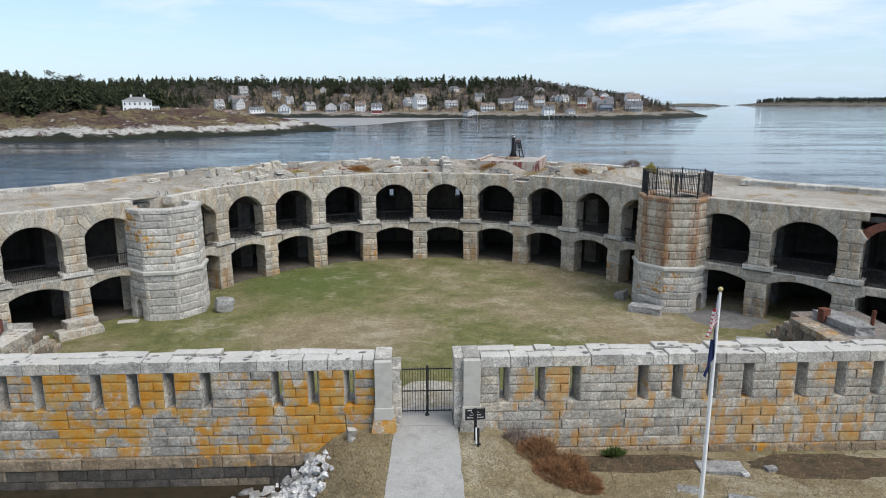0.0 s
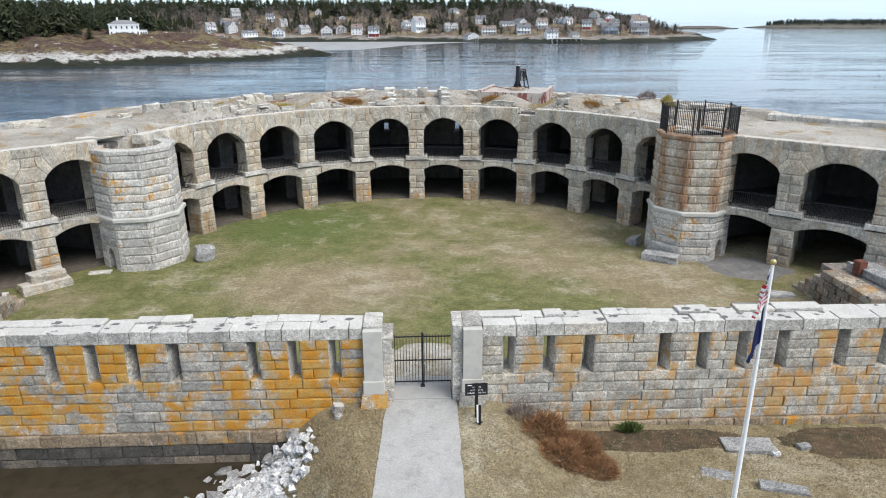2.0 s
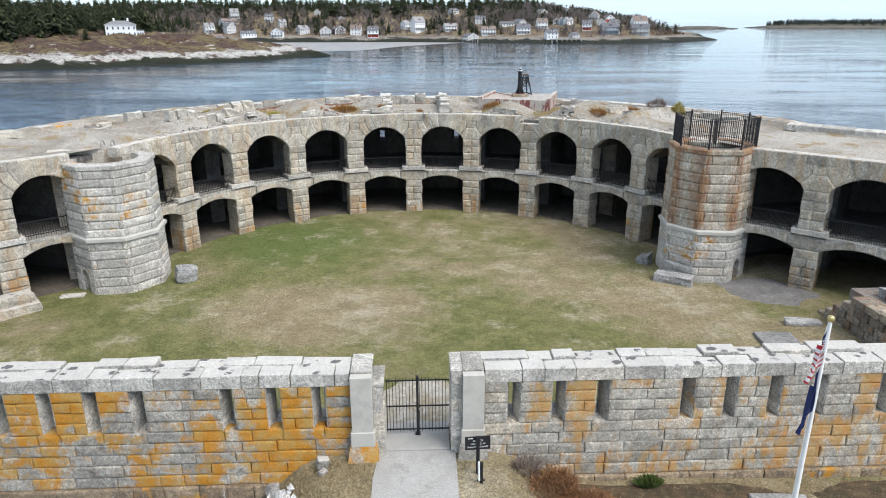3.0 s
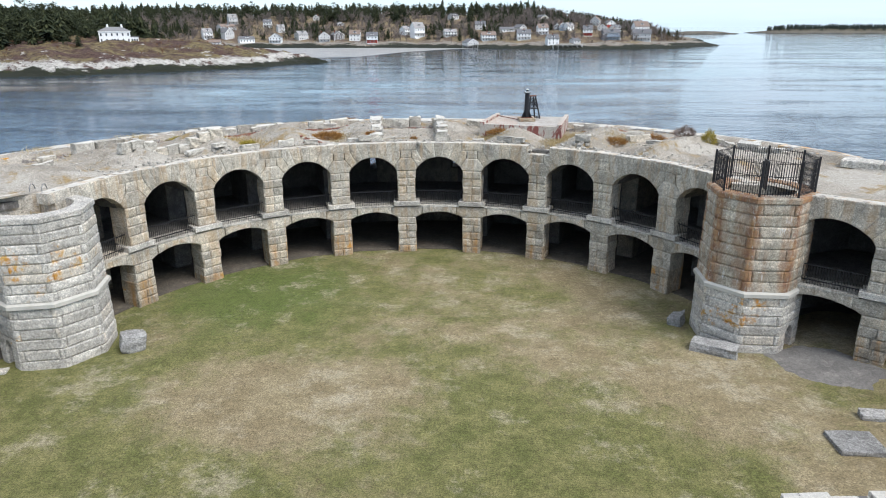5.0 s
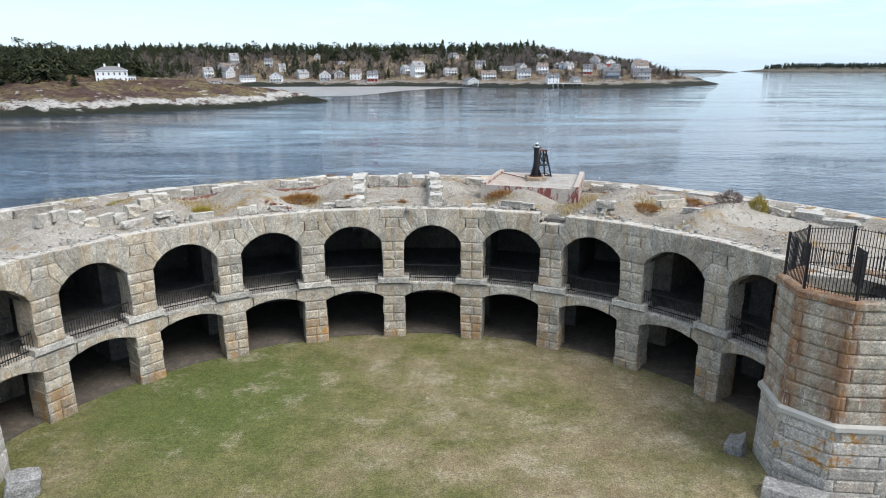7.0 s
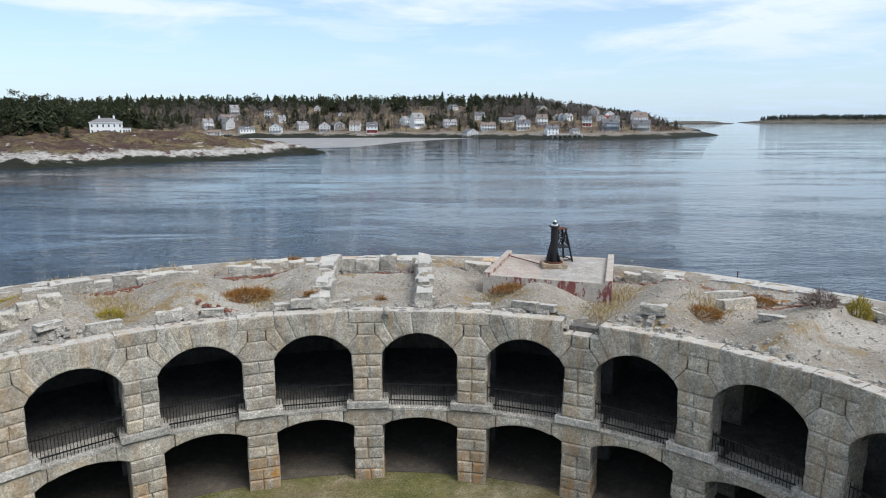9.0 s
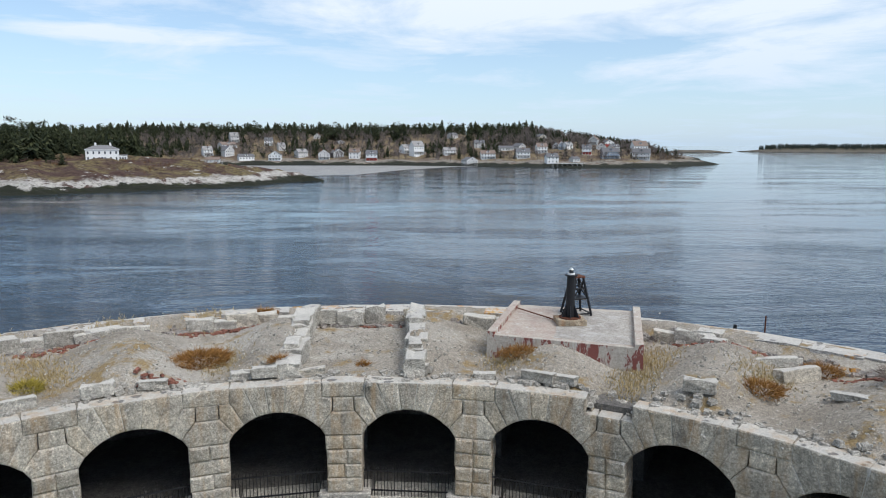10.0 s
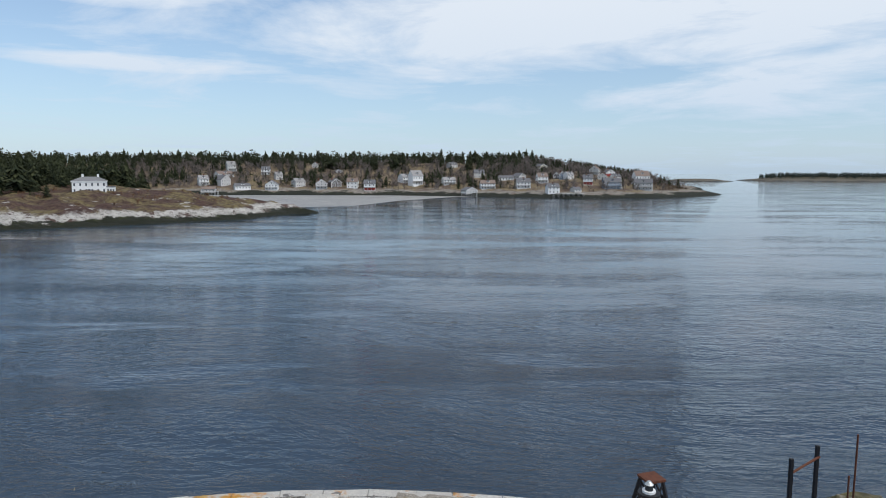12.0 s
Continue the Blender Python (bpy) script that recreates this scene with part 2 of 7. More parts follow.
WET = granite("granite_tide_wet", (0.1, 0.09, 0.075), (0.14, 0.12, 0.1), dark=0.4, white=0.05)
PLINTH = granite("granite_brown_plinth", (0.3, 0.22, 0.14), (0.36, 0.28, 0.19), lichen=0.3, dark=0.3, white=0.25)
# far darker than the face granite: the rooms' shade is partly in this colour
VAULT = granite("vault_lining_shaded", (0.13, 0.12, 0.11), (0.16, 0.15, 0.135), dark=0.4, white=0.1)
SLAB = granite("granite_slab_grey", (0.33, 0.325, 0.31), (0.4, 0.39, 0.37), dark=0.2, white=0.15)
ROCK = granite("rock_rubble", (0.3, 0.29, 0.27), (0.5, 0.49, 0.47), dark=0.1, white=0.1)
WHITE_ROCK = granite("white_quarry_rock", (0.6, 0.59, 0.57), (0.72, 0.71, 0.69), dark=0.05, white=0.1)
BRICK = granite("brick_red", (0.2, 0.075, 0.05), (0.27, 0.12, 0.085), dark=0.2, white=0.2)
IRON = flat_paint("black_iron", (0.018, 0.018, 0.02), 0.5, 0.0, 0.3)
RUSTY = flat_paint("rusty_iron", (0.12, 0.045, 0.025), 0.85, 0.0, 0.6, 9)
WHITE = flat_paint("white_paint", (0.78, 0.78, 0.76), 0.45, 0.0, 0.08)
GOLD = flat_paint("brass_ball", (0.55, 0.45, 0.2), 0.3, 0.8, 0.1)
GLASS_DARK = flat_paint("window_glass_dark", (0.03, 0.035, 0.04), 0.15, 0.0, 0.2)
NAVY = flat_paint("flag_navy", (0.025, 0.035, 0.11), 0.85, 0.0, 0.1)
RED = flat_paint("flag_red", (0.5, 0.03, 0.045), 0.85, 0.0, 0.1)
CONCRETE = speckled("concrete_path", ((0.36, 0.35, 0.325), (0.32, 0.31, 0.285), (0.28, 0.27, 0.245)), 0.7, 90, 0.9, 0.004)
GRAVEL = speckled("roof_gravel", ((0.4, 0.375, 0.335), (0.33, 0.305, 0.27), (0.46, 0.44, 0.41)), 0.55, 26, 0.95, 0.05)
MUDWATER = flat_paint("moat_water", (0.04, 0.032, 0.02), 0.12, 0.0, 0.5, 1.5)


def turf():
    """Winter lawn: green in the court, straw and bare brown towards one side and before the gate."""
    p = Paint("winter_turf", 0.95)
    s = p.t.nodes.new("ShaderNodeSeparateXYZ")
    p.t.links.new(p.at(), s.inputs[0])
    straw = p.mix(p.noise(0.6, 6, 0.65, low=0.35, high=0.65), (0.275, 0.228, 0.137), (0.205, 0.163, 0.092))
    straw = p.mix(p.noise(0.28, 6, 0.7, low=0.5, high=0.66), straw, (0.34, 0.295, 0.205))
    green = p.mix(p.noise(0.8, 6, 0.7, low=0.35, high=0.65), (0.105, 0.112, 0.036), (0.18, 0.17, 0.068))
    court = p.span(s.outputs[1], 0.8, 2.0)
    lean = p.maths("ADD", p.noise(0.11, 8, 0.7, distort=0.15), p.maths("MULTIPLY", p.maths("SUBTRACT", p.span(s.outputs[0], 13.0, -17.0, False), 0.5), 0.14))
    lean = p.maths("ADD", lean, p.maths("MULTIPLY", p.maths("SUBTRACT", p.noise(1.6, 7, 0.78), 0.5), 0.24))
    wx, wy = p.maths("DIVIDE", p.maths("ADD", s.outputs[0], 8.5), 8.5), p.maths("DIVIDE", p.maths("SUBTRACT", s.outputs[1], 12.5), 5.0)
    worn = p.maths("SUBTRACT", 1.0, p.maths("ADD", p.maths("MULTIPLY", wx, wx), p.maths("MULTIPLY", wy, wy)))
    lean = p.maths("SUBTRACT", lean, p.maths("MULTIPLY", p.maths("MAXIMUM", worn, 0.0), 0.16))
    gx, gy = p.maths("DIVIDE", p.maths("SUBTRACT", s.outputs[0], 4.0), 11.0), p.maths("DIVIDE", p.maths("SUBTRACT", s.outputs[1], 9.0), 7.5)
    damp = p.maths("SUBTRACT", 1.0, p.maths("ADD", p.maths("MULTIPLY", gx, gx), p.maths("MULTIPLY", gy, gy)))
    lean = p.maths("ADD", lean, p.maths("MULTIPLY", p.maths("MAXIMUM", damp, 0.0), 0.14))
    c = p.mix(p.maths("MULTIPLY", p.span(lean, 0.39, 0.57), court), straw, green)
    # lush strip along the foot of the western piers, wet and shaded
    dx, dy = p.maths("ADD", s.outputs[0], 13.5), p.maths("SUBTRACT", s.outputs[1], 25.5)
    lush = p.maths("SQRT", p.maths("ADD", p.maths("MULTIPLY", dx, dx), p.maths("MULTIPLY", dy, dy)))
    lush = p.maths("ADD", lush, p.maths("MULTIPLY", p.maths("SUBTRACT", p.noise(0.5, 7, 0.75), 0.5), 13.0))
    c = p.mix(p.maths("MULTIPLY", p.span(lush, 8.0, 2.5), 0.75), c, p.mix(p.noise(2, 6, 0.7), (0.055, 0.09, 0.018), (0.12, 0.15, 0.04)))
    c = p.mix(p.maths("MULTIPLY", p.noise(0.24, 8, 0.78, low=0.52, high=0.66), 0.75), c, (0.35, 0.31, 0.215))
    c = p.mix(p.maths("MULTIPLY", p.noise(0.3, 7, 0.75, p.at(scale=(1.3, 0.8, 1)), 0.6, 0.7), 0.55), c, (0.14, 0.1, 0.06))
    c = p.shade(c, p.noise(3.6, 7, 0.8, low=0.3, high=0.7), 0.72, 1.22)
    c = p.shade(c, p.noise(13, 7, 0.88, low=0.32, high=0.68), 0.38, 1.62)
    return p.done(c, p.maths("ADD", p.noise(14, 6, 0.75), p.maths("MULTIPLY", p.noise(1.5, 4), 0.6)), 0.9, 0.06)


def sea():
    """Tidal water: ripples in drifting bands, smooth slicks and swirls between."""
    p = Paint("tidal_water", 0.05)
    p.b.inputs["IOR"].default_value = 1.33
    p.b.inputs["Specular IOR Level"].default_value = 0.5
    c = p.mix(p.noise(0.02, 4, low=0.3, high=0.7), (0.02, 0.037, 0.06), (0.03, 0.052, 0.08))
    s = p.t.nodes.new("ShaderNodeSeparateXYZ")
    p.t.links.new(p.at(), s.inputs[0])
    band = p.noise(0.03, 8, 0.72, p.at(scale=(0.55, 1.3, 1)), 0.42, 0.64, 0.9)
    race = p.maths("ADD", p.maths("MULTIPLY", p.maths("POWER", p.span(s.outputs[1], 330.0, 40.0, False), 4.0), 1.9), 0.1)      # the current runs strongest off the fort
    swell = p.noise(0.33, 2, 0.5, p.at(scale=(0.7, 1.3, 1)))
    ripple = p.noise(0.95, 2.5, 0.55, p.at(scale=(0.7, 1.4, 1)), distort=0.4)
    h = p.maths("ADD", p.maths("MULTIPLY", swell, 1.3), p.maths("MULTIPLY", ripple, 1.0))
    lanes = p.noise(1.0, 5, 0.65, p.at(scale=(0.006, 0.05, 1)), 0.46, 0.6, 0.3)
    race = p.maths("ADD", race, p.maths("MULTIPLY", lanes, 0.3))
    h = p.maths("MULTIPLY", p.maths("MULTIPLY", h, p.maths("ADD", p.maths("MULTIPLY", band, 0.6), 0.4)), race)
    return p.done(c, h, 1.0, 0.3, 0.02)


TURF, SEA = turf(), sea()


# ---- helpers of the scene ----
FORT = pose(-2.0, 0.35, 0, 0, 0, 5.4)           # fort axes: u along the gate wall, v into the court
CU, CV, RI = 0.45, 15.3, 18.15                   # centre of the arcade, radius of its face
PITCH, TH0 = 14.8, -0.9                           # bays of the arcade, degrees
HALF = RI * math.sin(radians(PITCH / 2))         # half a bay
rnd = random.Random(7)


def mesh_of(name, bm):
    me = bpy.data.meshes.new(name)
    bm.normal_update()
    bm.to_mesh(me)
    bm.free()
    return me


def part(name, bm, material, parent, label="", m=None):
    """One mesh object under a thing or a part (or on its own)."""
    me = mesh_of(name, bm) if isinstance(bm, bmesh.types.BMesh) else bm
    if material and not me.materials:
        me.materials.append(material)
    ob = new(name, me)
    if parent:
        ob.parent = parent
    if m is not None:
        ob.matrix_basis = m
    return tagged(ob, label)


def thing(name, m, label="", category="", group="", kind=""):
    ob = new(name)
    ob.empty_display_size = 0.3
    ob.matrix_basis = m
    return tagged(ob, label, category, group, kind)


def raw(name, verts, faces, material, smooth=False):
    me = bpy.data.meshes.new(name)
    me.from_pydata(verts, [], faces)
    me.materials.append(material)
    if smooth:
        me.polygons.foreach_set("use_smooth", [True] * len(me.polygons))
    me.update()
    return me


def box(x0, x1, y0, y1, z0, z1, bm=None, bevel=0.0):
    bm = bm or bmesh.new()
    g = bmesh.ops.create_cube(bm, size=1)["verts"]
    for v in g:
        v.co = ((x0 + x1) / 2 + v.co.x * (x1 - x0), (y0 + y1) / 2 + v.co.y * (y1 - y0), (z0 + z1) / 2 + v.co.z * (z1 - z0))
    if bevel:
        bmesh.ops.bevel(bm, geom=[e for e in bm.edges if e.verts[0] in g], offset=bevel, segments=1, affect="EDGES")
    return bm


def rod(a, b, r, segments=8, bm=None, r2=None):
    """A round bar from a to b."""
    bm = bm or bmesh.new()
    a, b = Vector(a), Vector(b)
    turn = (b - a).to_track_quat("Z", "Y").to_matrix().to_4x4()
    bmesh.ops.create_cone(bm, cap_ends=True, segments=segments, radius1=r, radius2=r if r2 is None else r2, depth=(b - a).length,
                          matrix=Matrix.Translation((a + b) / 2) @ turn)
    return bm


def stone(poly, d0=0.0, d1=0.6, bulge=0.03, gap=0.005, chamfer=0.012):
    """A dressed block: an outline in x and z, its face at depth d0, its back at d1. A pitched, uneven face stands proud of its margin."""
    n = len(poly)
    bulge *= 0.7
    cx, cz = sum(p[0] for p in poly) / n, sum(p[1] for p in poly) / n

    def ring(inset, y, uneven=0.0):
        out = []
        for i in range(n):
            a, b, c = poly[i - 1], poly[i], poly[(i + 1) % n]
            e0, e1 = Vector((b[0] - a[0], b[1] - a[1])).normalized(), Vector((c[0] - b[0], c[1] - b[1])).normalized()
            n0, n1 = Vector((-e0.y, e0.x)), Vector((-e1.y, e1.x))
            k = n0 + n1
            k = k / max(k.length_squared, 0.35) * 2
            out.append((b[0] + k.x * inset, y + rnd.uniform(-uneven, uneven), b[1] + k.y * inset))
        return out

    v = ring(gap, d1) + ring(gap, d0 + chamfer) + ring(gap + chamfer, d0)
    f = [tuple(range(n - 1, -1, -1))]
    layers = (0, n)
    if bulge > 0.004:
        v += ring(gap + chamfer + 0.05, d0 - bulge * 0.75, bulge * 0.4)
        layers = (0, n, 2 * n)
    for k in layers:
        for i in range(n):
            j = (i + 1) % n
            f.append((k + i, k + j, k + n + j, k + n + i))
    last = len(v) - n
    if bulge > 0.004:
        v.append((cx + rnd.uniform(-0.08, 0.08), d0 - bulge * rnd.uniform(0.7, 1.5), cz + rnd.uniform(-0.05, 0.05)))
        f += [(last + i, last + (i + 1) % n, len(v) - 1) for i in range(n)]
    else:
        f.append(tuple(range(last, len(v))))
    me = bpy.data.meshes.new("stone")
    me.from_pydata(v, [], f)
    me.update()
    return me


def block(x0, x1, z0, z1, d0=0.0, d1=0.6, bulge=0.03, jag=0.0, chamfer=0.012, gap=0.005):
    q = lambda: rnd.uniform(-jag, jag) if jag else 0.0
    return stone([(x0 + q(), z0), (x1 + q(), z0), (x1 + q(), z1 + q()), (x0 + q(), z1 + q())], d0, d1, bulge, gap, chamfer)


def polar(th, r, z=0.0):
    a = radians(th)
    return Vector((CU + r * math.sin(a), CV + r * math.cos(a), z))


def face_pose(th, r, z=0.0):
    return FORT @ Matrix.Translation(polar(th, r, z)) @ pose(0, 0, 0, 0, 0, -th)


def smooth(a, b, x):
    t = min(1.0, max(0.0, (x - a) / (b - a)))
    return t * t * (3 - 2 * t)


def fbm(x, y, z=0.0, octaves=4):
    return noise.fractal((x, y, z), 1.0, 2.0, octaves)


# ---- ground, water and shore ----
def to_fort(x, y):
    a = radians(5.4)
    dx, dy = x + 2.0, y - 0.35
    return dx * math.cos(a) + dy * math.sin(a), -dx * math.sin(a) + dy * math.cos(a)


def ground_z(u, v):
    """Height of the ground in fort axes."""
    bumps = 0.05 * fbm(u * 0.35, v * 0.35) + 0.02 * fbm(u * 1.3, v * 1.3, 4)
    if v > 1.2:
        r = math.hypot(u, v - CV)
        z = bumps + 0.3 * smooth(19, 23, u) * (1 - smooth(18, 22, v))
        out = smooth(28.0, 29.5, r) if v > 24 else smooth(30, 34, abs(u))
        return z * (1 - out) - 6.5 * out
    left = -2.62 + 0.08 * fbm(u * 0.4, v * 0.4, 9)
    right = -1.15 + 0.55 * smooth(-1.5, -7, v) - 0.2 * smooth(8, 20, u)
    z = 0.2
    z += (left - 0.2) * smooth(-3.0, -7.2, u + 0.25 * v)
    z += (right - 0.2) * smooth(2.6, 6.6, u + 0.12 * v)
    z += bumps * 1.5 * (1 - smooth(3.0, 2.0, abs(u)))
    far = smooth(-14, -40, v)
    return z * (1 - far) + 0.3 * far


def build_ground():
    xs = [-60 + 0.5 * i for i in range(241)]
    ys = [-60 + 1.0 * i for i in range(48)] + [-12 + 0.4 * i for i in range(151)]
    verts, faces = [], []
    for y in ys:
        for x in xs:
            verts.append((x, y, ground_z(*to_fort(x, y))))
    w = len(xs)
    for j in range(len(ys) - 1):
        for i in range(w - 1):
            faces.append((j * w + i, j * w + i + 1, (j + 1) * w + i + 1, (j + 1) * w + i))
    return part("ground", raw("ground", verts, faces, TURF, True), None, None)


tagged(build_ground(), "winter lawn, straw and green, trodden bare in places", "ground", kind="structure")
tagged(part("water", raw("water", [(-4900, -900, -4), (4900, -900, -4), (4900, 4900, -4), (-4900, 4900, -4)], [(0, 1, 2, 3)], SEA), None, None),
       "calm tidal river water with faint ripples", "water", kind="structure")
tagged(part("moat_water", raw("moat_water", [(-56, -30, -2.42), (-1.5, -30, -2.42), (-1.5, -0.05, -2.42), (-56, -0.05, -2.42)], [(0, 1, 2, 3)], MUDWATER), None, None, m=FORT),
       "shallow muddy brown water below the gate wall", "water", kind="structure")


# path of the gate: worn concrete walk and a smoother threshold slab
bm = bmesh.new()
grid = []
for j in range(41):
    v = 0.1 - j * 0.75
    wl, wr = -1.25 - 0.03 * j + 0.06 * fbm(j * 0.7, 1), 1.62 - 0.012 * j + 0.06 * fbm(j * 0.7, 8)
    grid.append([bm.verts.new((u, v, ground_z(u, v) + 0.035 + 0.07 * smooth(-10, -14, v))) for u in (wl, wl * 0.4 + wr * 0.6, wr)])
for a, b in zip(grid, grid[1:]):
    for i in range(2):
        bm.faces.new((b[i], b[i + 1], a[i + 1], a[i]))
tagged(part("pavement", bm, CONCRETE, None, m=FORT), "worn pale concrete walk up to the gate", "path", kind="structure")
tagged(part("pavement", box(-1.02, 1.42, 0.12, 1.9, -0.1, 0.27, bevel=0.02), flat_paint("threshold_concrete", (0.34, 0.33, 0.305), 0.85, 0.0, 0.2, 2), None, m=FORT),
       "smooth grey concrete threshold slab at the gate", "path", kind="structure")


def worn_patch(u, v, ru, rv, turn, material, label, seed):
    """A bare patch with a ragged outline, draped on the ground."""
    bm = bmesh.new()
    rings = []
    for k in range(1, 9):
        ring = []
        for i in range(40):
            a = 2 * math.pi * i / 40
            q = k / 8 * (1 + 0.28 * fbm(math.cos(a) * 1.6, math.sin(a) * 1.6, seed) + 0.08 * fbm(math.cos(a) * 6, math.sin(a) * 6, seed))
            x, y = ru * q * math.cos(a), rv * q * math.sin(a)
            c, s = math.cos(radians(turn)), math.sin(radians(turn))
            x, y = u + x * c - y * s, v + x * s + y * c
            ring.append(bm.verts.new((x, y, ground_z(x, y) + 0.025 - 0.03 * (k == 8))))
        rings.append(ring)
    bm.faces.new(rings[0])
    for p, q in zip(rings, rings[1:]):
        for i in range(40):
            bm.faces.new((p[i], q[i], q[(i + 1) % 40], p[(i + 1) % 40]))
    return tagged(part("bare_patch", bm, material, None, m=FORT), label, "ground", kind="structure")


worn_patch(20.6, 14.6, 2.6, 1.7, -40, speckled("damp_grit", ((0.2, 0.19, 0.175), (0.16, 0.15, 0.14), (0.24, 0.225, 0.205)), 0.7, 30), "damp grey grit beside the tower and the wing", 2)
worn_patch(0.6, 3.6, 2.4, 1.9, 0, speckled("pale_grit", ((0.33, 0.31, 0.265), (0.26, 0.225, 0.16), (0.42, 0.4, 0.36)), 0.9, 30), "pale trodden grit just inside the gate", 5)


DAMP = speckled("damp_earth", ((0.09, 0.06, 0.036), (0.055, 0.045, 0.026), (0.13, 0.098, 0.058)), 1.1, 30)
worn_patch(9.0, -1.1, 4.4, 0.85, -2, DAMP, "damp dark brown earth along the foot of the wall", 7)
worn_patch(18.6, -1.6, 4.2, 1.2, -3, DAMP, "damp dark brown earth along the foot of the wall", 9)


# ---- arcade ----
def two_blocks(root, z0, z1, split, d1=1.3, mat=None):
    x = 0.66 + rnd.uniform(-0.03, 0.03)
    for a, b in ((-x, x),) if split is None else ((-x, split), (split, x)):
        part("stone", block(a, b, z0, z1, rnd.uniform(-0.05, 0.02), d1, 0.06, 0.008, 0.02), mat or GRANITE, root)


def stone_pier(m, top=True):
    """A pier of both storeys: rough blocks, springers, ledge slab, blocks, and the stones over it."""
    root = thing("stone_pier", m, "rough grey granite pier of stacked blocks between two arches", "pier", "piers of the arcade")
    z = -0.06
    for i in range(5):
        two_blocks(root, z, z + 0.538, None if i == 4 or i == 1 and rnd.random() < 0.5 else rnd.choice((-0.06, 0.05, 0.12)), mat=GRANITE_FOOT if i == 0 or rnd.random() < 0.35 else None)
        z += 0.538
    part("springer", stone([(-0.66, 2.63), (0.66, 2.63), (0.9, 2.75), (1.12, 2.84), (1.12, 3.42), (-1.12, 3.42), (-1.12, 2.84), (-0.9, 2.75)], 0, 1.3, 0.06), GRANITE, root)
    part("ledge", stone([(-0.94, 3.52), (0.94, 3.52), (0.94, 3.84), (-0.94, 3.84)], -0.17, 0.9, 0.0, 0.0, 0.02), GRANITE_PALE, root)
    z = 3.84
    for i in range(4):
        two_blocks(root, z, z + 0.553, None if i == rnd.choice((0, 2)) else rnd.choice((-0.04, 0.0, 0.1)))
        z += 0.553
    part("springer", stone([(-0.66, 6.05), (0.66, 6.05), (0.87, 6.38), (0.41, 6.95), (-0.41, 6.95), (-0.87, 6.38)], -0.02, 1.2, 0.06), GRANITE, root)
    part("stone", block(-0.37, 0.37, 6.95, 7.5, 0, 0.6, 0.03), GRANITE, root)
    if top:
        part("top_stone", block(-0.76, 0.76, 7.5, 8.06, -0.01, 0.66, 0.03), GRANITE, root)
    return root


def arch_z(x, half, spring, crown):
    r = (half * half + (crown - spring) ** 2) / (2 * (crown - spring))
    return crown - r + math.sqrt(max(r * r - x * x, 0.0))


def arch_bay(m, h=HALF, drop=0.0):
    """The stones of one bay between two piers: the low arch with its sill, and the fan of wedge stones above."""
    root = thing("stone_arch", m, "grey granite arch of wedge-shaped stones in two storeys", "arch", "arches of the arcade")
    half = h - 0.66
    f = half / 1.63
    e = h - 1.12
    cuts = [-e, rnd.uniform(-0.5, 0.5), e]
    for a, b in zip(cuts, cuts[1:]):
        low = [(a + (b - a) * i / 4, arch_z(a + (b - a) * i / 4, half, 2.63, 3.07)) for i in range(5)]
        part("arch_stone", stone(low + [(b, 3.42), (a, 3.42)], 0, 0.9, 0.03), GRANITE, root)
    part("sill", box(-h + 0.9, h - 0.9, -0.03, 1.4, 3.425, 3.52), GRANITE_TOP, root)
    bots = [-1.1 * f, -0.68 * f, -0.25 * f, 0.22 * f, 0.68 * f, 1.1 * f]
    tops = [-(h - 0.76), -1.1 * f, -0.36 * f, 0.34 * f, 1.1 * f, h - 0.76]
    az = lambda x: arch_z(x, half, 6.05, 7.05)
    bed = bmesh.new()

    def wedge(poly, d0):
        part("wedge_stone", stone(poly, d0, 0.66, 0.035), GRANITE, root)
        bed.faces.new([bed.verts.new((x, 0.016, z + (0.03 if z < 7.2 else 0))) for x, z in poly])

    for i in range(5):
        a, b = bots[i], bots[i + 1]
        poly = [(a, az(a)), ((a + b) / 2, az((a + b) / 2)), (b, az(b))]
        if i == 4:
            poly.append((tops[5], 7.5))
        poly += [(tops[i + 1], 8.05), (tops[i], 8.05)]
        if i == 0:
            poly.append((tops[0], 7.5))
        wedge(poly, rnd.uniform(-0.015, 0.015))
    for s in (-1, 1):
        poly = [(s * (h - 0.87), 6.38), (s * (h - 0.41), 6.95), (s * (h - 0.37), 7.5), (s * (h - 0.76), 7.5), (s * 1.1 * f, az(1.1 * f))]
        wedge(poly if s > 0 else poly[::-1], 0)
    part("mortar", bed, MORTAR, root, "pale lime mortar in the joints")
    return root


def iron_railing(m, half):
    root = thing("iron_railing", m, "black iron railing with upright bars across an arch", "railing", "railings of the upper arches")
    for z in (3.72, 4.5):
        part("rail", box(-half, half, 0.3, 0.34, z, z + 0.05), IRON, root)
    n = int(half * 2 / 0.125)
    bar = mesh_of("bar", rod((0, 0.32, 3.52), (0, 0.32, 4.66), 0.014, 5))
    bar.materials.append(IRON)
    for i in range(n + 1):
        part("bar", bar, None, root, m=Matrix.Translation((-half + 2 * half * i / n, 0, 0)))
    return root


